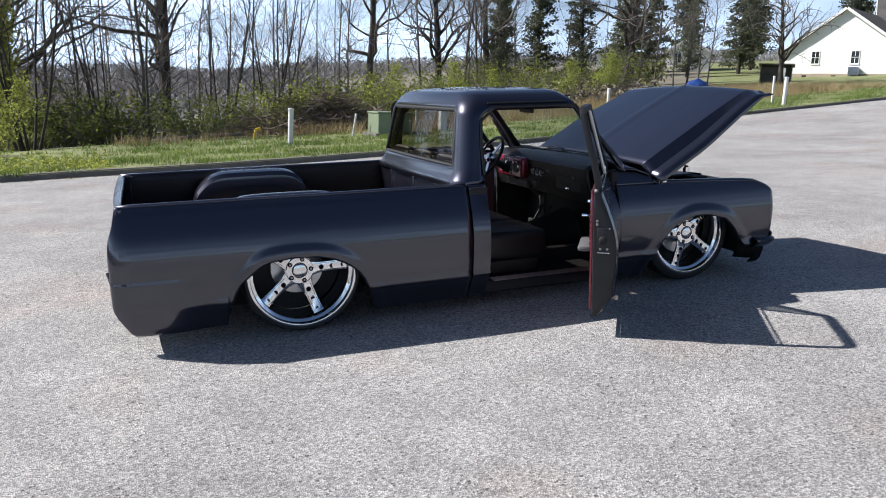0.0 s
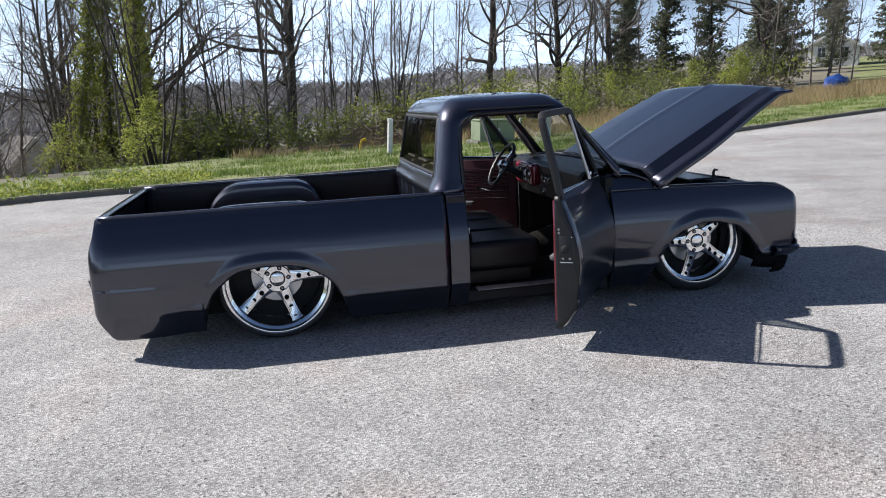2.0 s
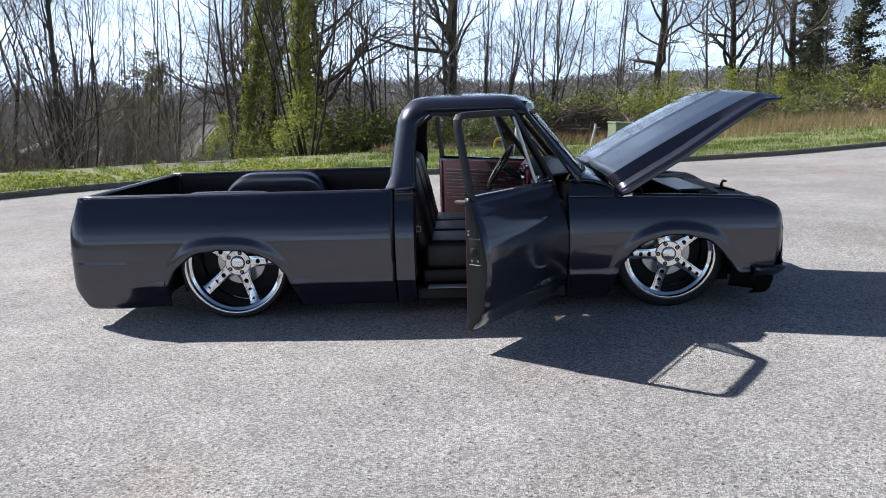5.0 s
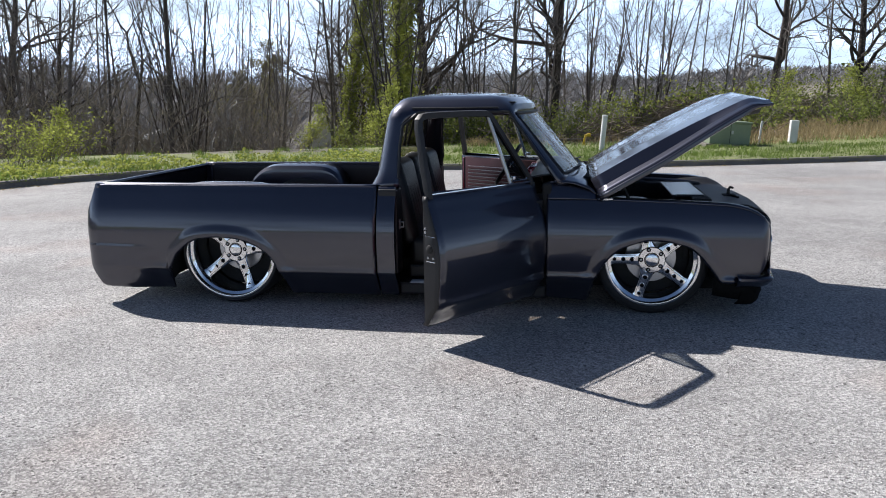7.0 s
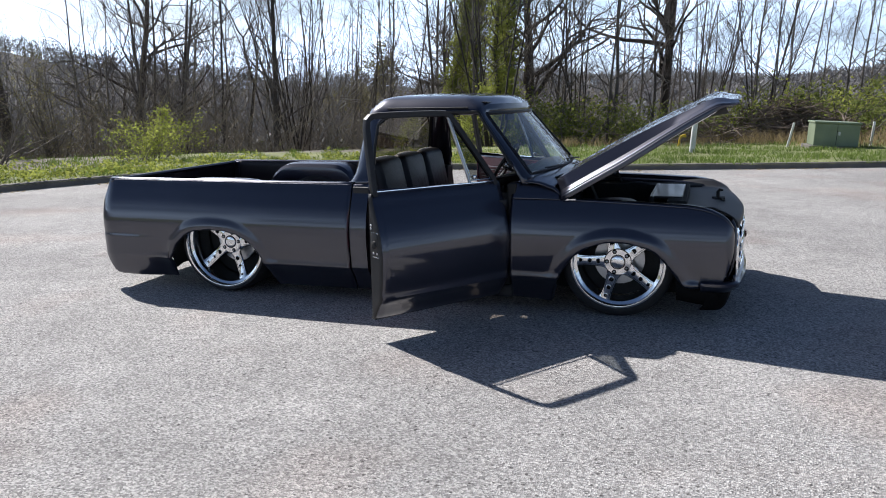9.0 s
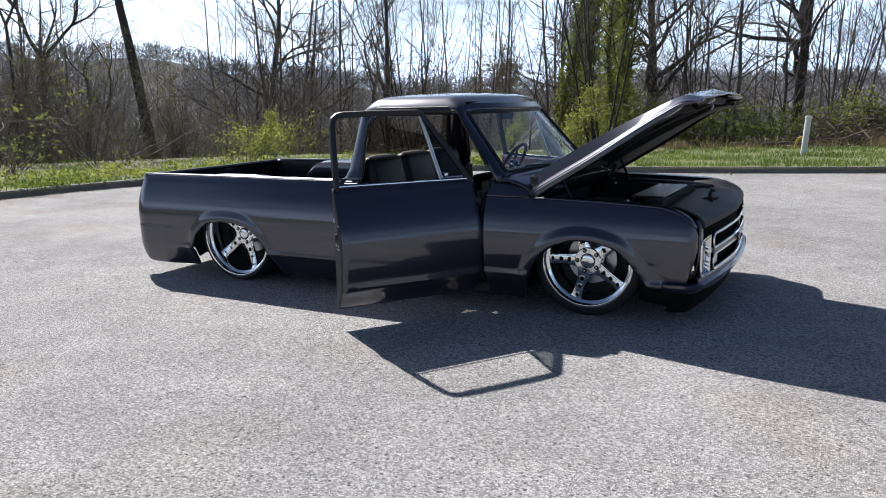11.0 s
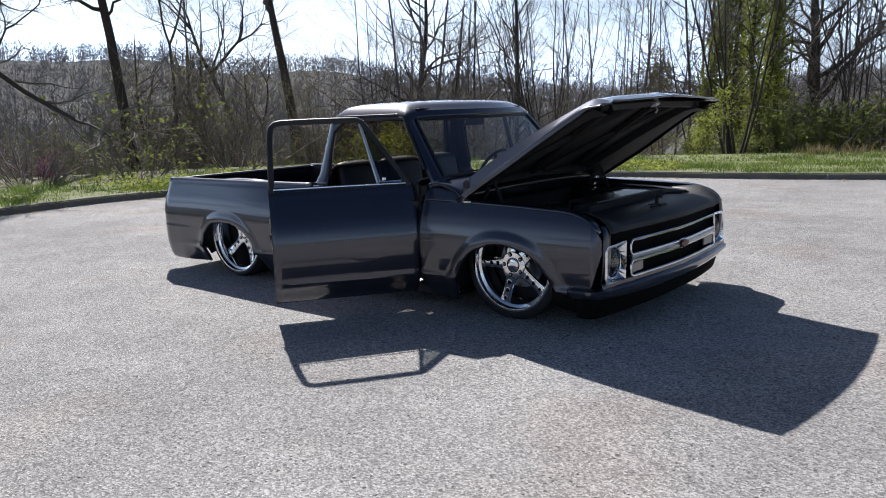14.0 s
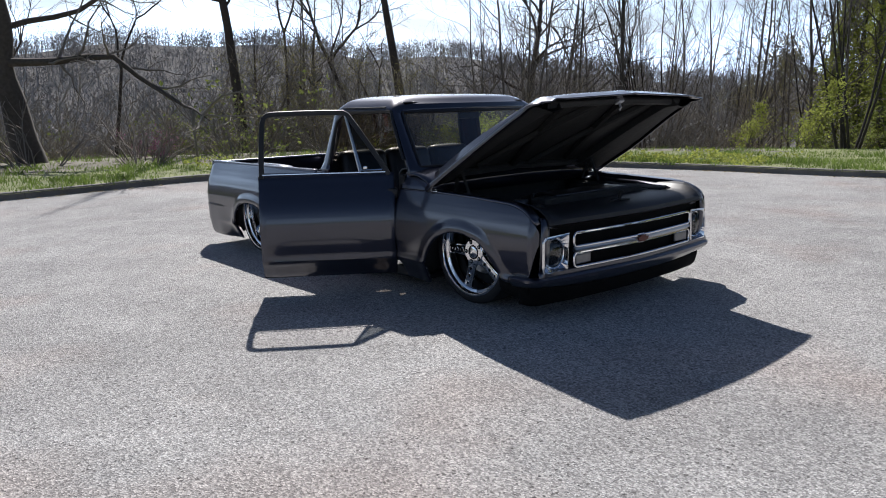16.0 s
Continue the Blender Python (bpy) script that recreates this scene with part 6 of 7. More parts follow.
for k, x, y, size in ((0, -7.4, 31.3, 1.0), (0, -6.3, 34.1, 1.05), (1, -6.9, 32.6, 0.9), (0, -8.6, 30.2, 0.8), (1, -5.0, 27.6, 0.75)):
    plant(VINED[k], x, y, rng.uniform(0, 360), size, ("v", k) not in first)
    first.add(("v", k))
YOUNG = make_tree(90, 5.0, 0.05, 20, 0.26, 0.15, 0.06, leaves=4, leaf_size=0.15, leaf_mat=LEAF, twig_n=5)
tagged(YOUNG, "young tree in fresh yellow-green leaf", "tree", "young leafing trees")
for i, (x, y, size) in enumerate(((15.2, 33.1, 0.72), (21.9, 34.2, 0.66), (18.6, 36, 0.6), (10, 34, 0.65), (-4.6, 21.0, 0.6), (-10.5, 11.5, 0.38), (25.5, 37, 0.7), (28.5, 40, 0.7), (-7.6, 22.5, 0.5), (13, 40, 0.8), (30.5, 43, 0.8))):
    plant(YOUNG, x, y, rng.uniform(0, 360), size, i == 0)
THICKET = make_tree(97, 5.0, 0.04, 12, 0.26, 0.12, 0.09, stems=7, lean=0.42, leaves=2, leaf_size=0.055, leaf_mat=LEAF_PALE, twig_n=7)
tagged(THICKET, "straggly thicket just coming into pale leaf", "tree", "thickets on the bank")
for i, (x, y, size) in enumerate(((-18.0, 11.6, 1.0), (-20.5, 9.6, 1.1), (-16.8, 14.6, 0.9), (-22.5, 13.8, 0.9))):
    plant(THICKET, x, y, rng.uniform(0, 360), size, i == 0)
WILLOW = make_tree(95, 11, 0.16, 30, 0.30, 0.15, 0.07, leaves=13, leaf_size=0.18, leaf_mat=LEAF_PALE, twig_n=6)
tagged(WILLOW, "round pale yellow-green willow beyond the bare trees", "tree")
plant(WILLOW, -24.5, 56, 0, 1.05, True)
CEDARS = [make_conifer(100, 16, 2.0), make_conifer(101, 10, 2.3), make_conifer(102, 12, 2.6)]
for o in CEDARS:
    tagged(o, "dark green cedar tree behind the bare trees", "tree", "cedars on the rise")
for k, x, y, size in ((0, 33.9, 60.7, 1.1), (1, 35.4, 71.1, 1.0), (2, 34.0, 52.7, 0.9), (1, 39.5, 51.4, 1.0), (0, 69.3, 72.3, 1.25), (2, 66, 80, 1.4), (2, 78, 66, 1.4), (0, 73, 76, 1.2), (2, 29, 58, 0.9), (2, 55, 66, 0.75), (1, 54, 76, 1.3), (0, 74, 62, 1.1), (2, 80, 56, 1.2), (1, 60, 85, 1.3), (1, 62, 66, 1.3)):
    plant(CEDARS[k], x, y, rng.uniform(0, 360), size, ("n", k) not in first)
    first.add(("n", k))

SHRUBS = [make_shrub(120, 1.9, 1.5, 7, LEAF), make_shrub(121, 1.6, 1.6, 9, LEAF_DARK), make_shrub(122, 1.7, 1.4, 0, LEAF, name="bare_shrub"), make_shrub(123, 2.2, 1.5, 4, LEAF_DARK)]
for o, t in zip(SHRUBS, ("bright green leafing shrub at the wood's edge", "dense dark green shrub at the wood's edge", "tangled bare brown brush at the wood's edge", "half-leafed spindly shrub at the wood's edge")):
    tagged(o, t, "shrub", "undergrowth along the wood")
count = 0
while count < 130:
    az = rng.uniform(-42, 92)
    r = rng.uniform(22, 44)
    x, y = 2 - r * math.sin(radians(az)), r * math.cos(radians(az))
    if az < 14 and r < 27 + max(0, -az) * 0.55:
        continue
    if az < -22 and r < 42:
        continue
    if 18 < az < 25 and r > 23:      # an open gap down to the valley
        continue
    w = (0.35, 0.3, 0.1, 0.25) if az < 25 else (0.06, 0.1, 0.6, 0.24)
    k = rng.choices(range(4), w)[0]
    plant(SHRUBS[k], x, y, rng.uniform(0, 360), rng.uniform(0.5, 1.15), ("b", k) not in first)
    first.add(("b", k))
    count += 1
for x, y, size, k in ((-10.4, 10.6, 0.6, 0), (-10.6, 11.6, 0.75, 0), (-10.0, 9.6, 0.45, 3), (-11.5, 12.9, 0.6, 0), (-11.2, 4.2, 0.5, 3), (-10.8, -3.0, 0.6, 2), (-12.5, 2.5, 1.1, 2), (-13, 5.5, 1.2, 2), (-12.6, 8, 1.2, 2), (-13.5, -1.5, 1.2, 2), (-14.5, 10, 1.3, 2), (-14, 0.5, 1.3, 2), (-15, 3.5, 1.4, 2), (-15.5, 7, 1.4, 3), (9.5, 27.5, 1.0, 0), (12.5, 28.5, 1.3, 1), (15.5, 30.5, 1.2, 1), (18.5, 32, 1.2, 1), (21.5, 36, 1.2, 1), (24, 39, 1.3, 1), (27, 42, 1.3, 1)):
    plant(SHRUBS[k], x, y, rng.uniform(0, 360), size)

# thicker olive undergrowth behind the verge
count = 0
while count < 34:
    az = rng.uniform(-14, 18)
    r = rng.uniform(26, 37)
    x, y = 2 - r * math.sin(radians(az)), r * math.cos(radians(az))
    k = rng.choices((0, 1, 3), (0.3, 0.45, 0.25))[0]
    plant(SHRUBS[k], x, y, rng.uniform(0, 360), rng.uniform(0.8, 1.5))
    count += 1
# tall bushes closing the view between the dry grass and the houses
count = 0
while count < 44:
    az = rng.uniform(-36, -7)
    r = rng.uniform(46, 60)
    x, y = 2 - r * math.sin(radians(az)), r * math.cos(radians(az))
    plant(SHRUBS[rng.choices((0, 1, 2, 3), (0.2, 0.4, 0.2, 0.2))[0]], x, y, rng.uniform(0, 360), rng.uniform(1.1, 1.9))
    count += 1
redbud = make_shrub(130, 1.2, 0.9, 9, REDBUD, 0.07, "redbud")
tagged(redbud, "small pink-flowering redbud beyond the kerb", "shrub")
plant(redbud, -15.7, 3.9, 0, 0.9, True)

# bare brush down the bank, too fine to count
brush = Wood()
count = 0
while count < 1250:
    az = rng.uniform(6, 112)
    r = 21 + 70 * rng.random() ** 1.3
    x, y = 2 - r * math.sin(radians(az)), r * math.cos(radians(az))
    if x > -10.2 and y < 14 or az < 25 and r < 30 or 18 < az < 24 and r < 50:
        continue
    p = on_land(x, y)
    h = rng.uniform(1.2, 3.8) * (1 + r / 60)
    for _ in range(5):
        a = rng.uniform(0, 6.28)
        sp = wander(rng, p + Vector((rng.gauss(0, 0.3), rng.gauss(0, 0.3), 0)), Vector((math.cos(a) * 0.8, math.sin(a) * 0.8, 1)), h * rng.uniform(0.4, 1.1), 3, 0.34)
        t = 0.007 + r * 0.00018
        brush.limb(sp, [t * 1.4, t, t * 0.8, t * 0.4], 3)
        for _ in range(5):
            q = sp[rng.randint(1, 3)]
            e = q + Vector((rng.gauss(0, 0.3), rng.gauss(0, 0.3), rng.uniform(0.1, 0.6))) * h * 0.35
            brush.limb([q, e], [t * 0.6, t * 0.35], 3)
    count += 1
bank = new("bank_brush", brush.mesh("bank_brush", BRUSH))
tagged(bank, "tangled bare brown brush down the bank", "brush", kind="stuff")

# the wooded valley and ridge: one mass of small bare trees
far = Wood()
for _ in range(330):
    az, r = rng.uniform(26, 114), rng.uniform(42, 110)
    h = rng.uniform(5.5, 9.0)
    p = on_land(2 - r * math.sin(radians(az)), r * math.cos(radians(az)))
    bole = wander(rng, p, Vector((0, 0, 1)), h * 0.45, 3, 0.06)
    far.limb(bole, [0.11, 0.10, 0.09, 0.08], 4)
    grow(rng, far, far, bole[-1], Vector((rng.gauss(0, 0.15), rng.gauss(0, 0.15), 1)), h * 0.30, 0.08, 2, 0.15, 0.04, 1.1)
    grow(rng, far, far, bole[-2], fork(rng, Vector((0, 0, 1)), 0.7), h * 0.24, 0.06, 1, 0.15, 0.04, 1.1)
count = 0
while count < 12500:
    az = rng.uniform(-45, 118)
    r = 92 + 410 * rng.random() ** 0.85
    x, y = 2 - r * math.sin(radians(az)), r * math.cos(radians(az))
    if az < 28 and r < 170 or az < -12 and r < 330:
        continue
    p = on_land(x, y)
    h = rng.uniform(6, 11) if az > 28 else rng.uniform(5, 8)
    top = p + Vector((rng.gauss(0, 0.4), rng.gauss(0, 0.4), h))
    far.limb([p, top], [0.16, 0.05], 3)
    # a round crown of fine twig sprays
    for _ in range(30):
        f = rng.uniform(0.12, 1.0)
        a = rng.uniform(0, 6.28)
        out = rng.random() ** 0.5 * h * 0.46 * math.sin(math.pi * min(0.95, 0.08 + f * 0.9)) ** 0.7
        q = p + Vector((math.cos(a) * out, math.sin(a) * out, h * f))
        d = Vector((math.cos(a) * 0.9 + rng.gauss(0, 0.5), math.sin(a) * 0.9 + rng.gauss(0, 0.5), 0.9)).normalized() * rng.uniform(0.8, 2.2)
        w = Vector((-d.y, d.x, rng.gauss(0, 0.5))).normalized() * rng.uniform(0.10, 0.30)
        k = len(far.v)
        far.v += [q - w, q + w, q + d]
        far.f.append((k, k + 1, k + 2))
    count += 1
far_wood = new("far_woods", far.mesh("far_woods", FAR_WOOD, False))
tagged(far_wood, "leafless woods covering the far slopes, greyed with haze in the colour", "woods", kind="stuff")

# grass on the verge
rng = random.Random(21)


def blades_at(x, y, count, tall, spread, store):
    for _ in range(count):
        px, py = x + rng.gauss(0, spread), y + rng.gauss(0, spread)
        p = on_land(px, py, 0.10)
        h = tall * rng.uniform(0.5, 1.4)
        a = rng.uniform(0, 6.28)
        w = Vector((math.cos(a), math.sin(a), 0)) * min(0.011, h * rng.uniform(0.06, 0.14))
        tip = Vector((rng.gauss(0, 0.35), rng.gauss(0, 0.35), 1)) * h
        k = len(store.v)
        store.v += [p - w, p + w, p + tip * 0.6 + w * 0.8, p + tip]
        store.f += [(k, k + 1, k + 2), (k, k + 2, k + 3)]


turf, straw = Wood(), Wood()
for i, p in enumerate(fine[:-1]):
    if p.y < -9 and p.x < 0 or p.x > 44:
        continue
    d = (fine[i + 1] - p).normalized()
    out = Vector((-d.y, d.x))
    near = 1.0 if p.x < 12 else 0.7
    for j in range(int(64 * near)):
        o = 0.06 + abs(rng.gauss(0, 1)) * 4.2 if rng.random() < 0.75 else rng.uniform(0.15, 11)
        q = p + d * rng.uniform(0, 0.4) + out * o
        blades_at(q.x, q.y, 10, 0.09 + 0.05 * (math.sin(q.x * 1.3) * math.cos(q.y * 1.7)), 0.10, turf)
    if p.x > 9:
        for j in range(26):
            q = p + d * rng.uniform(0, 0.4) + out * rng.uniform(5.5, 17)
            blades_at(q.x, q.y, 11, 0.42, 0.16, straw)
    elif p.x > -1:
        for j in range(5):
            q = p + d * rng.uniform(0, 0.4) + out * rng.uniform(8, 14)
            blades_at(q.x, q.y, 5, 0.3, 0.12, straw)
verge = new("verge_grass", turf.mesh("verge_grass", BLADES, False))
tagged(verge, "fresh green grass and clover on the verge", "grass", kind="stuff")
dry = new("dry_grass", straw.mesh("dry_grass", STRAW, False))
tagged(dry, "tall dry straw-coloured grass behind the verge", "grass", kind="stuff")

# low leafy cover spilling to the kerb on the shaded side
cover_leaves = Wood()
for i, p in enumerate(fine[:-1]):
    if not (p.x < -1.5 and p.y > 2.5):
        continue
    d = (fine[i + 1] - p).normalized()
    out = Vector((-d.y, d.x))
    for j in range(150):
        o = 0.1 + abs(rng.gauss(0, 1.5))
        q = p + d * rng.uniform(0, 0.4) + out * o
        lump = 0.16 + 0.14 * math.sin(q.x * 2.1 + 1) * math.sin(q.y * 1.7) + 0.06 * math.sin(q.x * 5 + q.y * 4)
        cover_leaves.leaf(on_land(q.x, q.y, 0.12 + max(0.02, lump) * rng.random()), rng.uniform(0.05, 0.11), rng)
cover_ob = new("ground_cover", cover_leaves.mesh("ground_cover", LEAF, False))
tagged(cover_ob, "leafy green ground cover spilling towards the kerb", "ground cover", kind="stuff")

# low brown scrub between the dry grass and the houses
scrub = Wood()
count = 0
while count < 420:
    az = rng.uniform(-36.5, -8)
    r = rng.uniform(38, 62)
    x, y = 2 - r * math.sin(radians(az)), r * math.cos(radians(az))
    if x > 40 and y < 45:
        continue
    p = on_land(x, y)
    h = rng.uniform(0.6, 1.5)
    for _ in range(6):
        a = rng.uniform(0, 6.28)
        sp = wander(rng, p + Vector((rng.gauss(0, 0.4), rng.gauss(0, 0.4), 0)), Vector((math.cos(a) * 0.9, math.sin(a) * 0.9, 1)), h * rng.uniform(0.5, 1.1), 3, 0.3)
        scrub.limb(sp, [0.022, 0.018, 0.014, 0.008], 3)
        for _ in range(4):
            q = sp[rng.randint(1, 3)]
            for _ in range(3):
                scrub.leaf(q + Vector((rng.gauss(0, 0.25), rng.gauss(0, 0.25), rng.gauss(0, 0.2))), rng.uniform(0.12, 0.3), rng)
    count += 1
scrub_ob = new("scrub", scrub.mesh("scrub", BRUSH, False))
tagged(scrub_ob, "low brown leafless scrub behind the dry grass", "scrub", kind="stuff")

# dead leaves blown against the kerb
litter = Wood()
for i, p in enumerate(fine[:-1]):
    if p.y < -9 or p.x > 25:
        continue
    d = (fine[i + 1] - p).normalized()
    out = Vector((-d.y, d.x))
    for j in range(int(10 + 8 * math.sin(i * 0.7))):
        q = p + d * rng.uniform(0, 0.4) - out * abs(rng.gauss(0, 0.16))
        c = on_land(q.x, q.y, 0.012)
        a = rng.uniform(0, 6.28)
        u, w = Vector((math.cos(a), math.sin(a), rng.gauss(0, 0.25))) * rng.uniform(0.015, 0.045), Vector((-math.sin(a), math.cos(a), rng.gauss(0, 0.25))) * rng.uniform(0.01, 0.025)
        k = len(litter.v)
        litter.v += [c - u, c + w, c + u, c - w]
        litter.f.append((k, k + 1, k + 2, k + 3))
litter_ob = new("dead_leaves", litter.mesh("dead_leaves", STRAW, False))
tagged(litter_ob, "dry brown leaves blown against the kerb", "leaves", kind="stuff")


# ---- things on the verge and beyond ----
def thing(name, label, category, x, y, turn=0.0, group="", above=0.12):
    ob = new(name)
    ob.matrix_basis = Matrix.Translation(on_land(x, y, above)) @ Matrix.Rotation(radians(turn), 4, "Z")
    return tagged(ob, label, category, group)


def post(x, y, tall, r, label, lean=0.0, square=False, cap=True):
    ob = thing("marker_post", label, "post", x, y, 0, "marker posts on the verge")
    if square:
        bm = block(-r, r, -r, r, -0.3, tall, r * 0.2)
    else:
        bm = lathe([(r, -0.3), (r, tall - 0.01), (r * 0.96, tall)], 16, "z")
    bm.transform(Matrix.Rotation(radians(lean), 4, "Y"))
    part("shaft", bm, PVC, ob, "", not square)
    if cap:
        bm = lathe([(r * 1.12, tall - 0.05), (r * 1.14, tall), (r * 0.9, tall + 0.015), (0.001, tall + 0.02)], 16, "z")
        bm.transform(Matrix.Rotation(radians(lean), 4, "Y"))
        part("cap", bm, PVC, ob, "", True)
    return ob


post(3.08, 16.7, 1.0, 0.075, "white plastic pipe marker post standing in the grass", 1.5)
post(9.1, 20.4, 0.72, 0.12, "short square pale post standing in the grass", 0, True, False)
post(5.8, 20.2, 0.75, 0.035, "thin white stake leaning in the grass", 9, False, False)
post(8.1, 20.4, 0.72, 0.035, "thin white stake standing in the grass", 2, False, False)
post(21.2, 28.7, 0.95, 0.075, "white plastic pipe marker post in dry grass", 0)
post(25.8, 21.8, 1.25, 0.08, "white plastic pipe marker post beside the road", 1)
post(27.6, 24.4, 1.25, 0.05, "thin white marker post beside the road", 0)

# pad-mounted cabinet
cab_box = thing("utility_cabinet", "green metal utility cabinet on a concrete pad", "utility box", 6.95, 19.7, 4)
part("pad", block(-0.72, 0.72, -0.62, 0.62, -0.2, 0.06, 0.01), CONCRETE, cab_box)
part("housing", block(-0.60, 0.60, -0.5, 0.5, 0.06, 0.70, 0.02), BOX_GREEN, cab_box)
part("lid", block(-0.63, 0.63, -0.53, 0.53, 0.70, 0.76, 0.02), BOX_GREEN, cab_box)
part("door_seam", block(-0.006, 0.006, -0.506, -0.498, 0.10, 0.68), UNDER, cab_box)
part("lock", block(0.03, 0.09, -0.52, -0.498, 0.38, 0.48, 0.006), STEEL, cab_box)

# yellow marker and pale log
mk = thing("valve_marker", "small bent yellow metal marker in the grass", "marker", 2.6, 20.6, 0)
part("stem", tube(smooth_line([(0, 0, -0.1), (0.02, 0, 0.2), (0.08, 0, 0.34), (0.2, 0.02, 0.38)], 4), 0.035, 8), YELLOW, mk, "", True)
part("flag", block(0.02, 0.22, -0.02, 0.02, 0.30, 0.36, 0.01), YELLOW, mk)
lg = thing("fallen_log", "pale fallen log lying behind the grass", "log", 1.6, 23.4, 20)
part("bole", tube(smooth_line([(-1.3, 0, 0.05), (0, 0.05, 0.12), (1.2, -0.02, 0.2)], 4), [0.07] * 4 + [0.06] * 5, 9), STICKS, lg, "", True)

# heap of cut branches
heap = Wood()
hr = random.Random(5)
base = on_land(6.4, 25.4, 0.1)
for k in range(900):
    a, rr = hr.uniform(0, 6.28), abs(hr.gauss(0, 1.0))
    q = base + Vector((math.cos(a) * rr * 2.2, math.sin(a) * rr * 0.9, max(0.02, 1.5 - rr * 0.6) * hr.random()))
    d = Vector((hr.gauss(0, 1), hr.gauss(0, 0.7), hr.gauss(0, 0.28)))
    ln = hr.uniform(0.4, 1.8)
    t = hr.uniform(0.008, 0.035)
    heap.limb(wander(hr, q - d.normalized() * ln / 2, d, ln, 3, 0.12), [t, t * 0.9, t * 0.7, t * 0.4], 4)
pile = new("brush_pile", heap.mesh("brush_pile", STICKS))
tagged(pile, "heap of cut dead branches behind the verge", "brush pile", kind="stuff")

# blue tarpaulin over something low
tp = thing("covered_load", "low load wrapped in a blue tarpaulin", "tarpaulin", 34.7, 38.8, 30)
bm = bmesh.new()
bmesh.ops.create_icosphere(bm, subdivisions=3, radius=1.0)
for v in bm.verts:
    n_ = noise.noise(v.co * 2.2) * 0.18
    v.co = Vector((v.co.x * (1.0 + n_), v.co.y * (0.7 + n_), max(-0.25, v.co.z * (0.62 + n_)) + 0.25))
part("sheet", bm, TARP, tp, "", True)


# ---- houses ----
def window(parent, x, z, w, h, y=0.0):
    win = part("window", block(x - w / 2 - 0.07, x + w / 2 + 0.07, y - 0.05, y + 0.01, z - 0.07, z + h + 0.07, 0.01), WHITE_PAINT, parent)
    for k in range(2):
        part("pane", block(x - w / 2, x + w / 2, y - 0.058, y - 0.046, z + k * (h / 2 + 0.02), z + k * (h / 2 + 0.02) + h / 2 - 0.02), WINDOW_DARK, win)
    part("sill", block(x - w / 2 - 0.1, x + w / 2 + 0.1, y - 0.09, y + 0.0, z - 0.11, z - 0.06, 0.01), WHITE_PAINT, win)
    part("mullion", block(x - 0.02, x + 0.02, y - 0.064, y - 0.05, z, z + h), WHITE_PAINT, win)
    return win


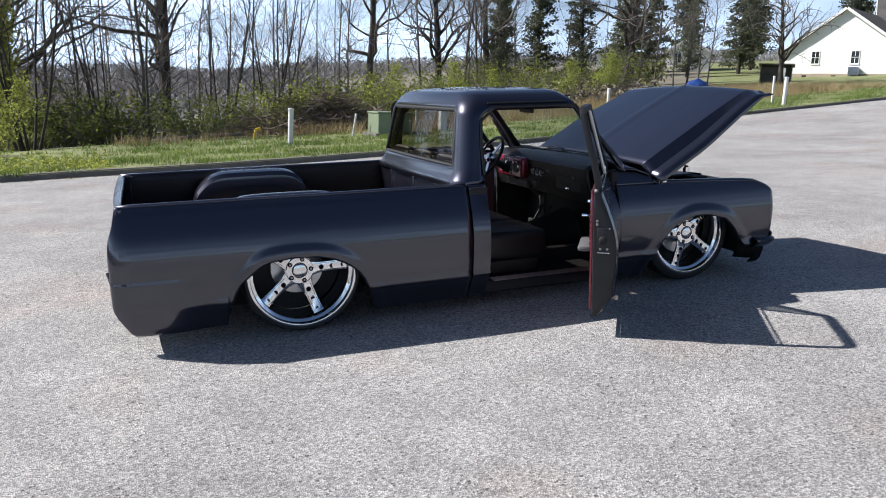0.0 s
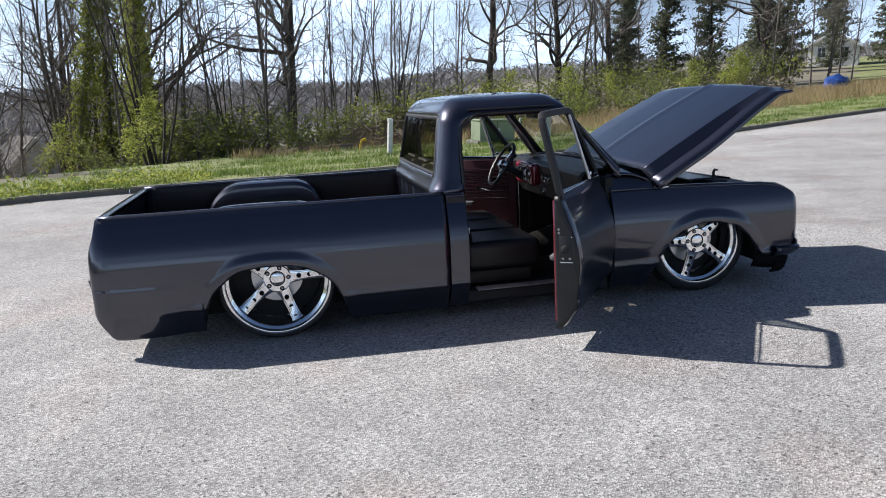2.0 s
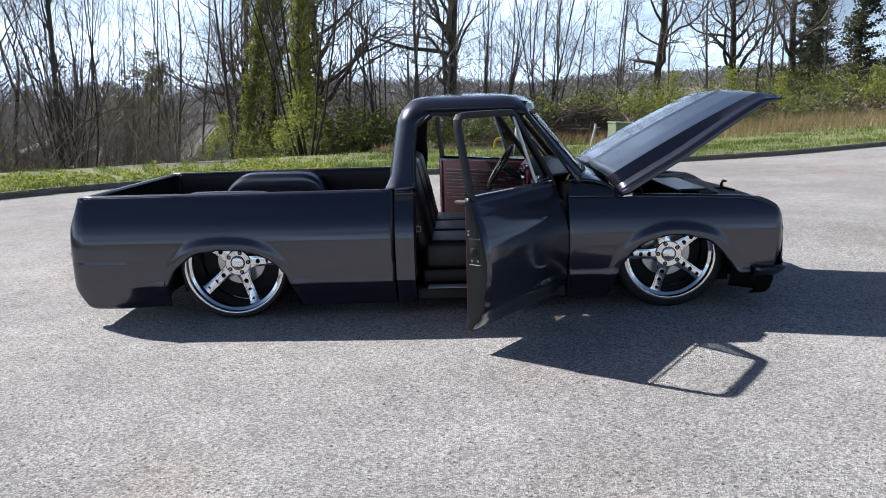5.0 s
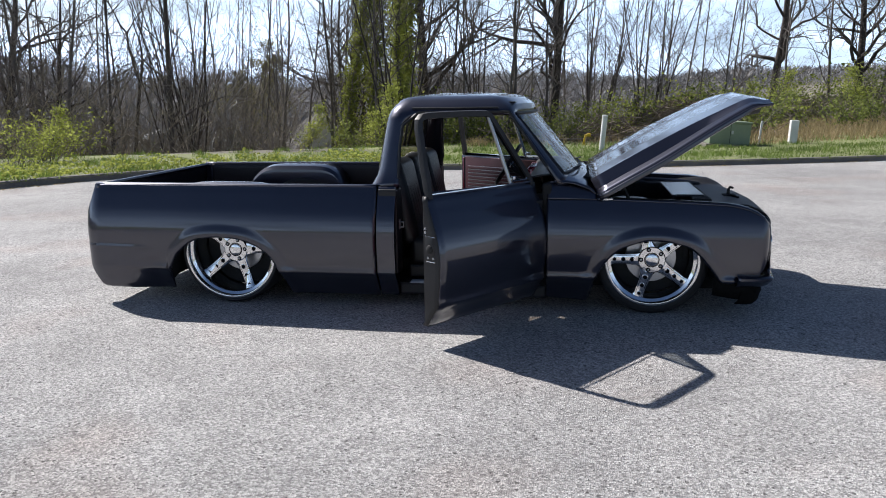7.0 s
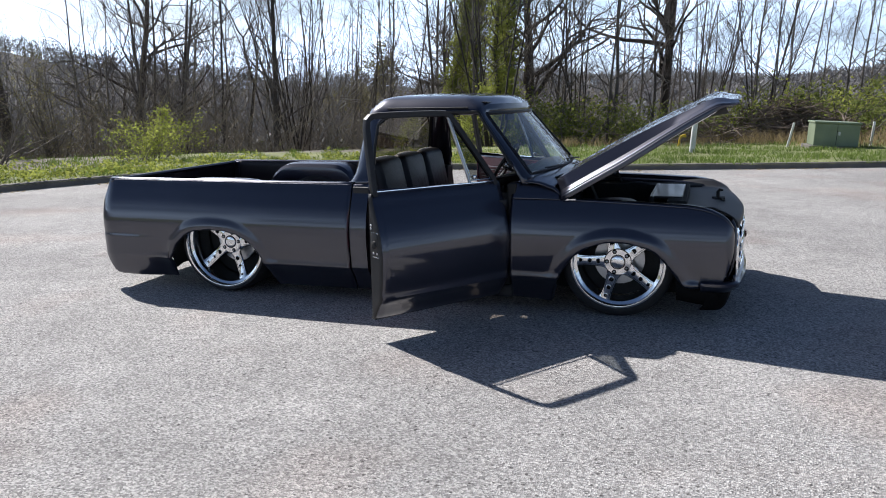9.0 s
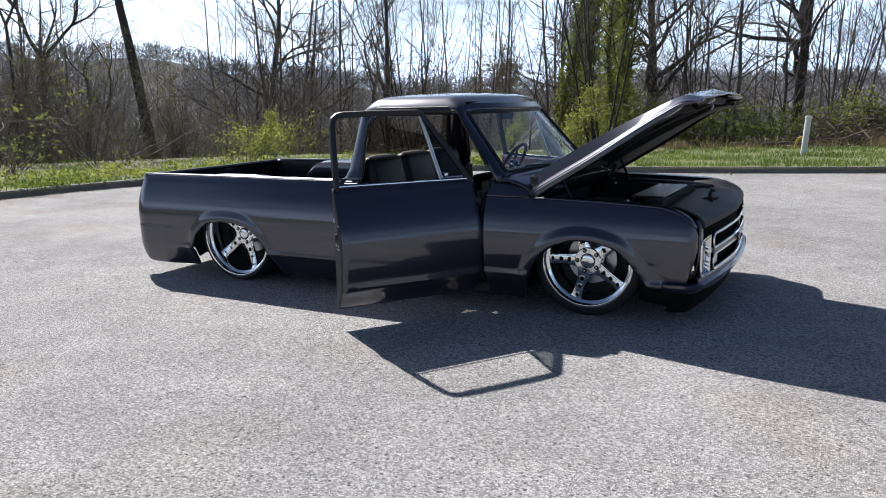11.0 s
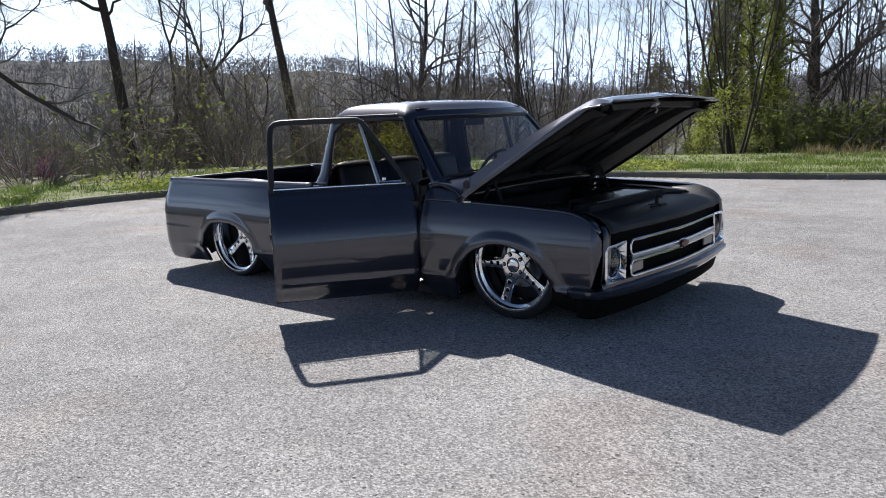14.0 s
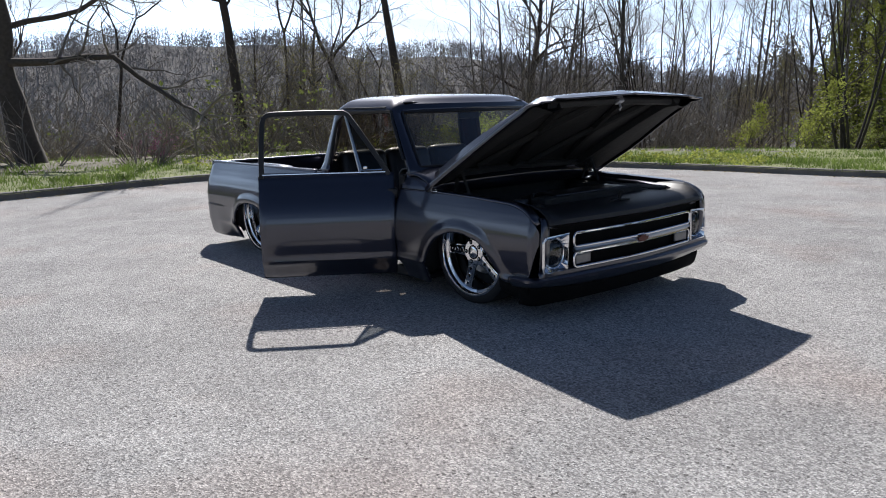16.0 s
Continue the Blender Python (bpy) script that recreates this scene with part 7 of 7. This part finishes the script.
def house(x, y, turn, wide, deep, eave, ridge, label, detail=True, above=0.0, wall=None):
    ob = thing("house", label, "house", x, y, turn, above=above)
    h = wide / 2
    out = [(-h, 0.0), (h, 0.0), (h, eave), (0, ridge), (-h, eave)]
    bm = bmesh.new()
    front = [bm.verts.new((a, 0, b)) for a, b in out]
    back = [bm.verts.new((a, deep, b)) for a, b in out]
    bm.faces.new(front)
    bm.faces.new(list(reversed(back)))
    for i in range(5):
        bm.faces.new((front[i], back[i], back[(i + 1) % 5], front[(i + 1) % 5]))
    bmesh.ops.recalc_face_normals(bm, faces=bm.faces)
    part("wall", bm, wall or WHITE_PAINT, ob)
    slope = math.atan2(ridge - eave, h)
    for s in (-1, 1):
        ln = h / math.cos(slope) + 0.45
        bm = block(0, ln, -0.4, deep + 0.4, 0.0, 0.16, 0.01)
        bm.transform(Matrix.Translation((0, 0, ridge + 0.01)) @ Matrix.Rotation(slope if s > 0 else math.pi - slope, 4, "Y") @ (Matrix.Identity(4) if s > 0 else Matrix.Diagonal((1, 1, -1, 1))))
        roof = part("roof", bm, SHINGLE, ob, "grey shingle roof slope")
        bm = block(0, ln, -0.44, -0.40, -0.06, 0.17, 0.005)
        bm.transform(Matrix.Translation((0, 0, ridge + 0.01)) @ Matrix.Rotation(slope if s > 0 else math.pi - slope, 4, "Y") @ (Matrix.Identity(4) if s > 0 else Matrix.Diagonal((1, 1, -1, 1))))
        part("bargeboard", bm, WHITE_PAINT, roof, "white bargeboard")
    if detail:
        for i in range(int(eave / 0.2)):
            part("siding_board", block(-h - 0.01, h + 0.01, -0.022, -0.002, 0.55 + 0.2 * i, 0.55 + 0.2 * i + 0.185, 0.004), wall or WHITE_PAINT, ob)
        part("foundation", block(-h - 0.03, h + 0.03, -0.03, deep + 0.03, -1.0, 0.52, 0.01), BLOCKWORK, ob, "tan block foundation")
        for vx in (-3.2, -0.6, 2.6):
            part("crawl_vent", block(vx - 0.2, vx + 0.2, -0.05, -0.028, 0.2, 0.4, 0.006), UNDER, ob)
        window(ob, -2.35, 1.45, 0.62, 1.05, -0.02)
        window(ob, 1.05, 1.45, 0.62, 1.05, -0.02)
    else:
        for vx in (-h * 0.45, h * 0.45):
            window(ob, vx, eave * 0.45, 0.8, 1.1, -0.01)
    return ob


house(58.4, 48.8, -66, 10.2, 9.0, 2.55, 6.15, "white sided single-storey house with grey gable roof", above=-0.2)
house(67.4, 53.2, -136, 9.0, 14.0, 2.6, 6.9, "white sided house wing with grey shingle roof", False, above=0.0)
ac = thing("air_conditioner", "grey outdoor air-conditioning unit beside the house", "air conditioner", 58.5, 47.6, -46)
part("casing", block(-0.42, 0.42, -0.42, 0.42, 0.05, 0.78, 0.03), STEEL, ac)
for k in range(8):
    part("louvre", block(-0.38, 0.38, -0.435, -0.42, 0.12 + k * 0.08, 0.15 + k * 0.08, 0.004), UNDER, ac)
house(59.2, 86.4, -35, 5, 6, 2.2, 3.6, "white house seen far off between the trees", False, above=0.5)
house(64.0, 77.5, -40, 5.4, 6, 2.3, 3.9, "white house seen far off between the trees", False, above=0.2)
house(-33.5, 62.0, 25, 9, 8, 2.6, 4.6, "pale grey house down in the valley", False, above=0.4, wall=WEATHERED)
house(-1.6, 66.0, 5, 6, 8, 1.6, 4.0, "pale house half hidden below the trees", False, above=-3.1)
house(-15.4, 47.6, 28, 3.6, 7, 2.2, 4.4, "white house low behind the trees", False, above=-1.5)
# open shed
shed = thing("shed", "weathered grey open shed beside the house", "shed", 48.1, 45.8, -45)
shed.matrix_basis = shed.matrix_basis @ Matrix.Diagonal((0.55, 0.55, 0.62, 1))
part("wall", block(-2.2, 2.2, 2.2, 2.3, 0, 2.2), WEATHERED, shed)
for x in (-2.2, 2.1):
    part("side_wall", block(x, x + 0.1, 0, 2.3, 0, 2.3), WEATHERED, shed)
bm = block(-2.5, 2.5, -0.4, 2.7, 2.3, 2.42, 0.01)
bm.transform(Matrix.Rotation(radians(-5), 4, "X"))
part("roof", bm, WEATHERED, shed)
part("door", block(0.5, 1.3, -0.05, 0.0, 0, 1.9, 0.01), WHITE_PAINT, shed, "pale door left ajar")
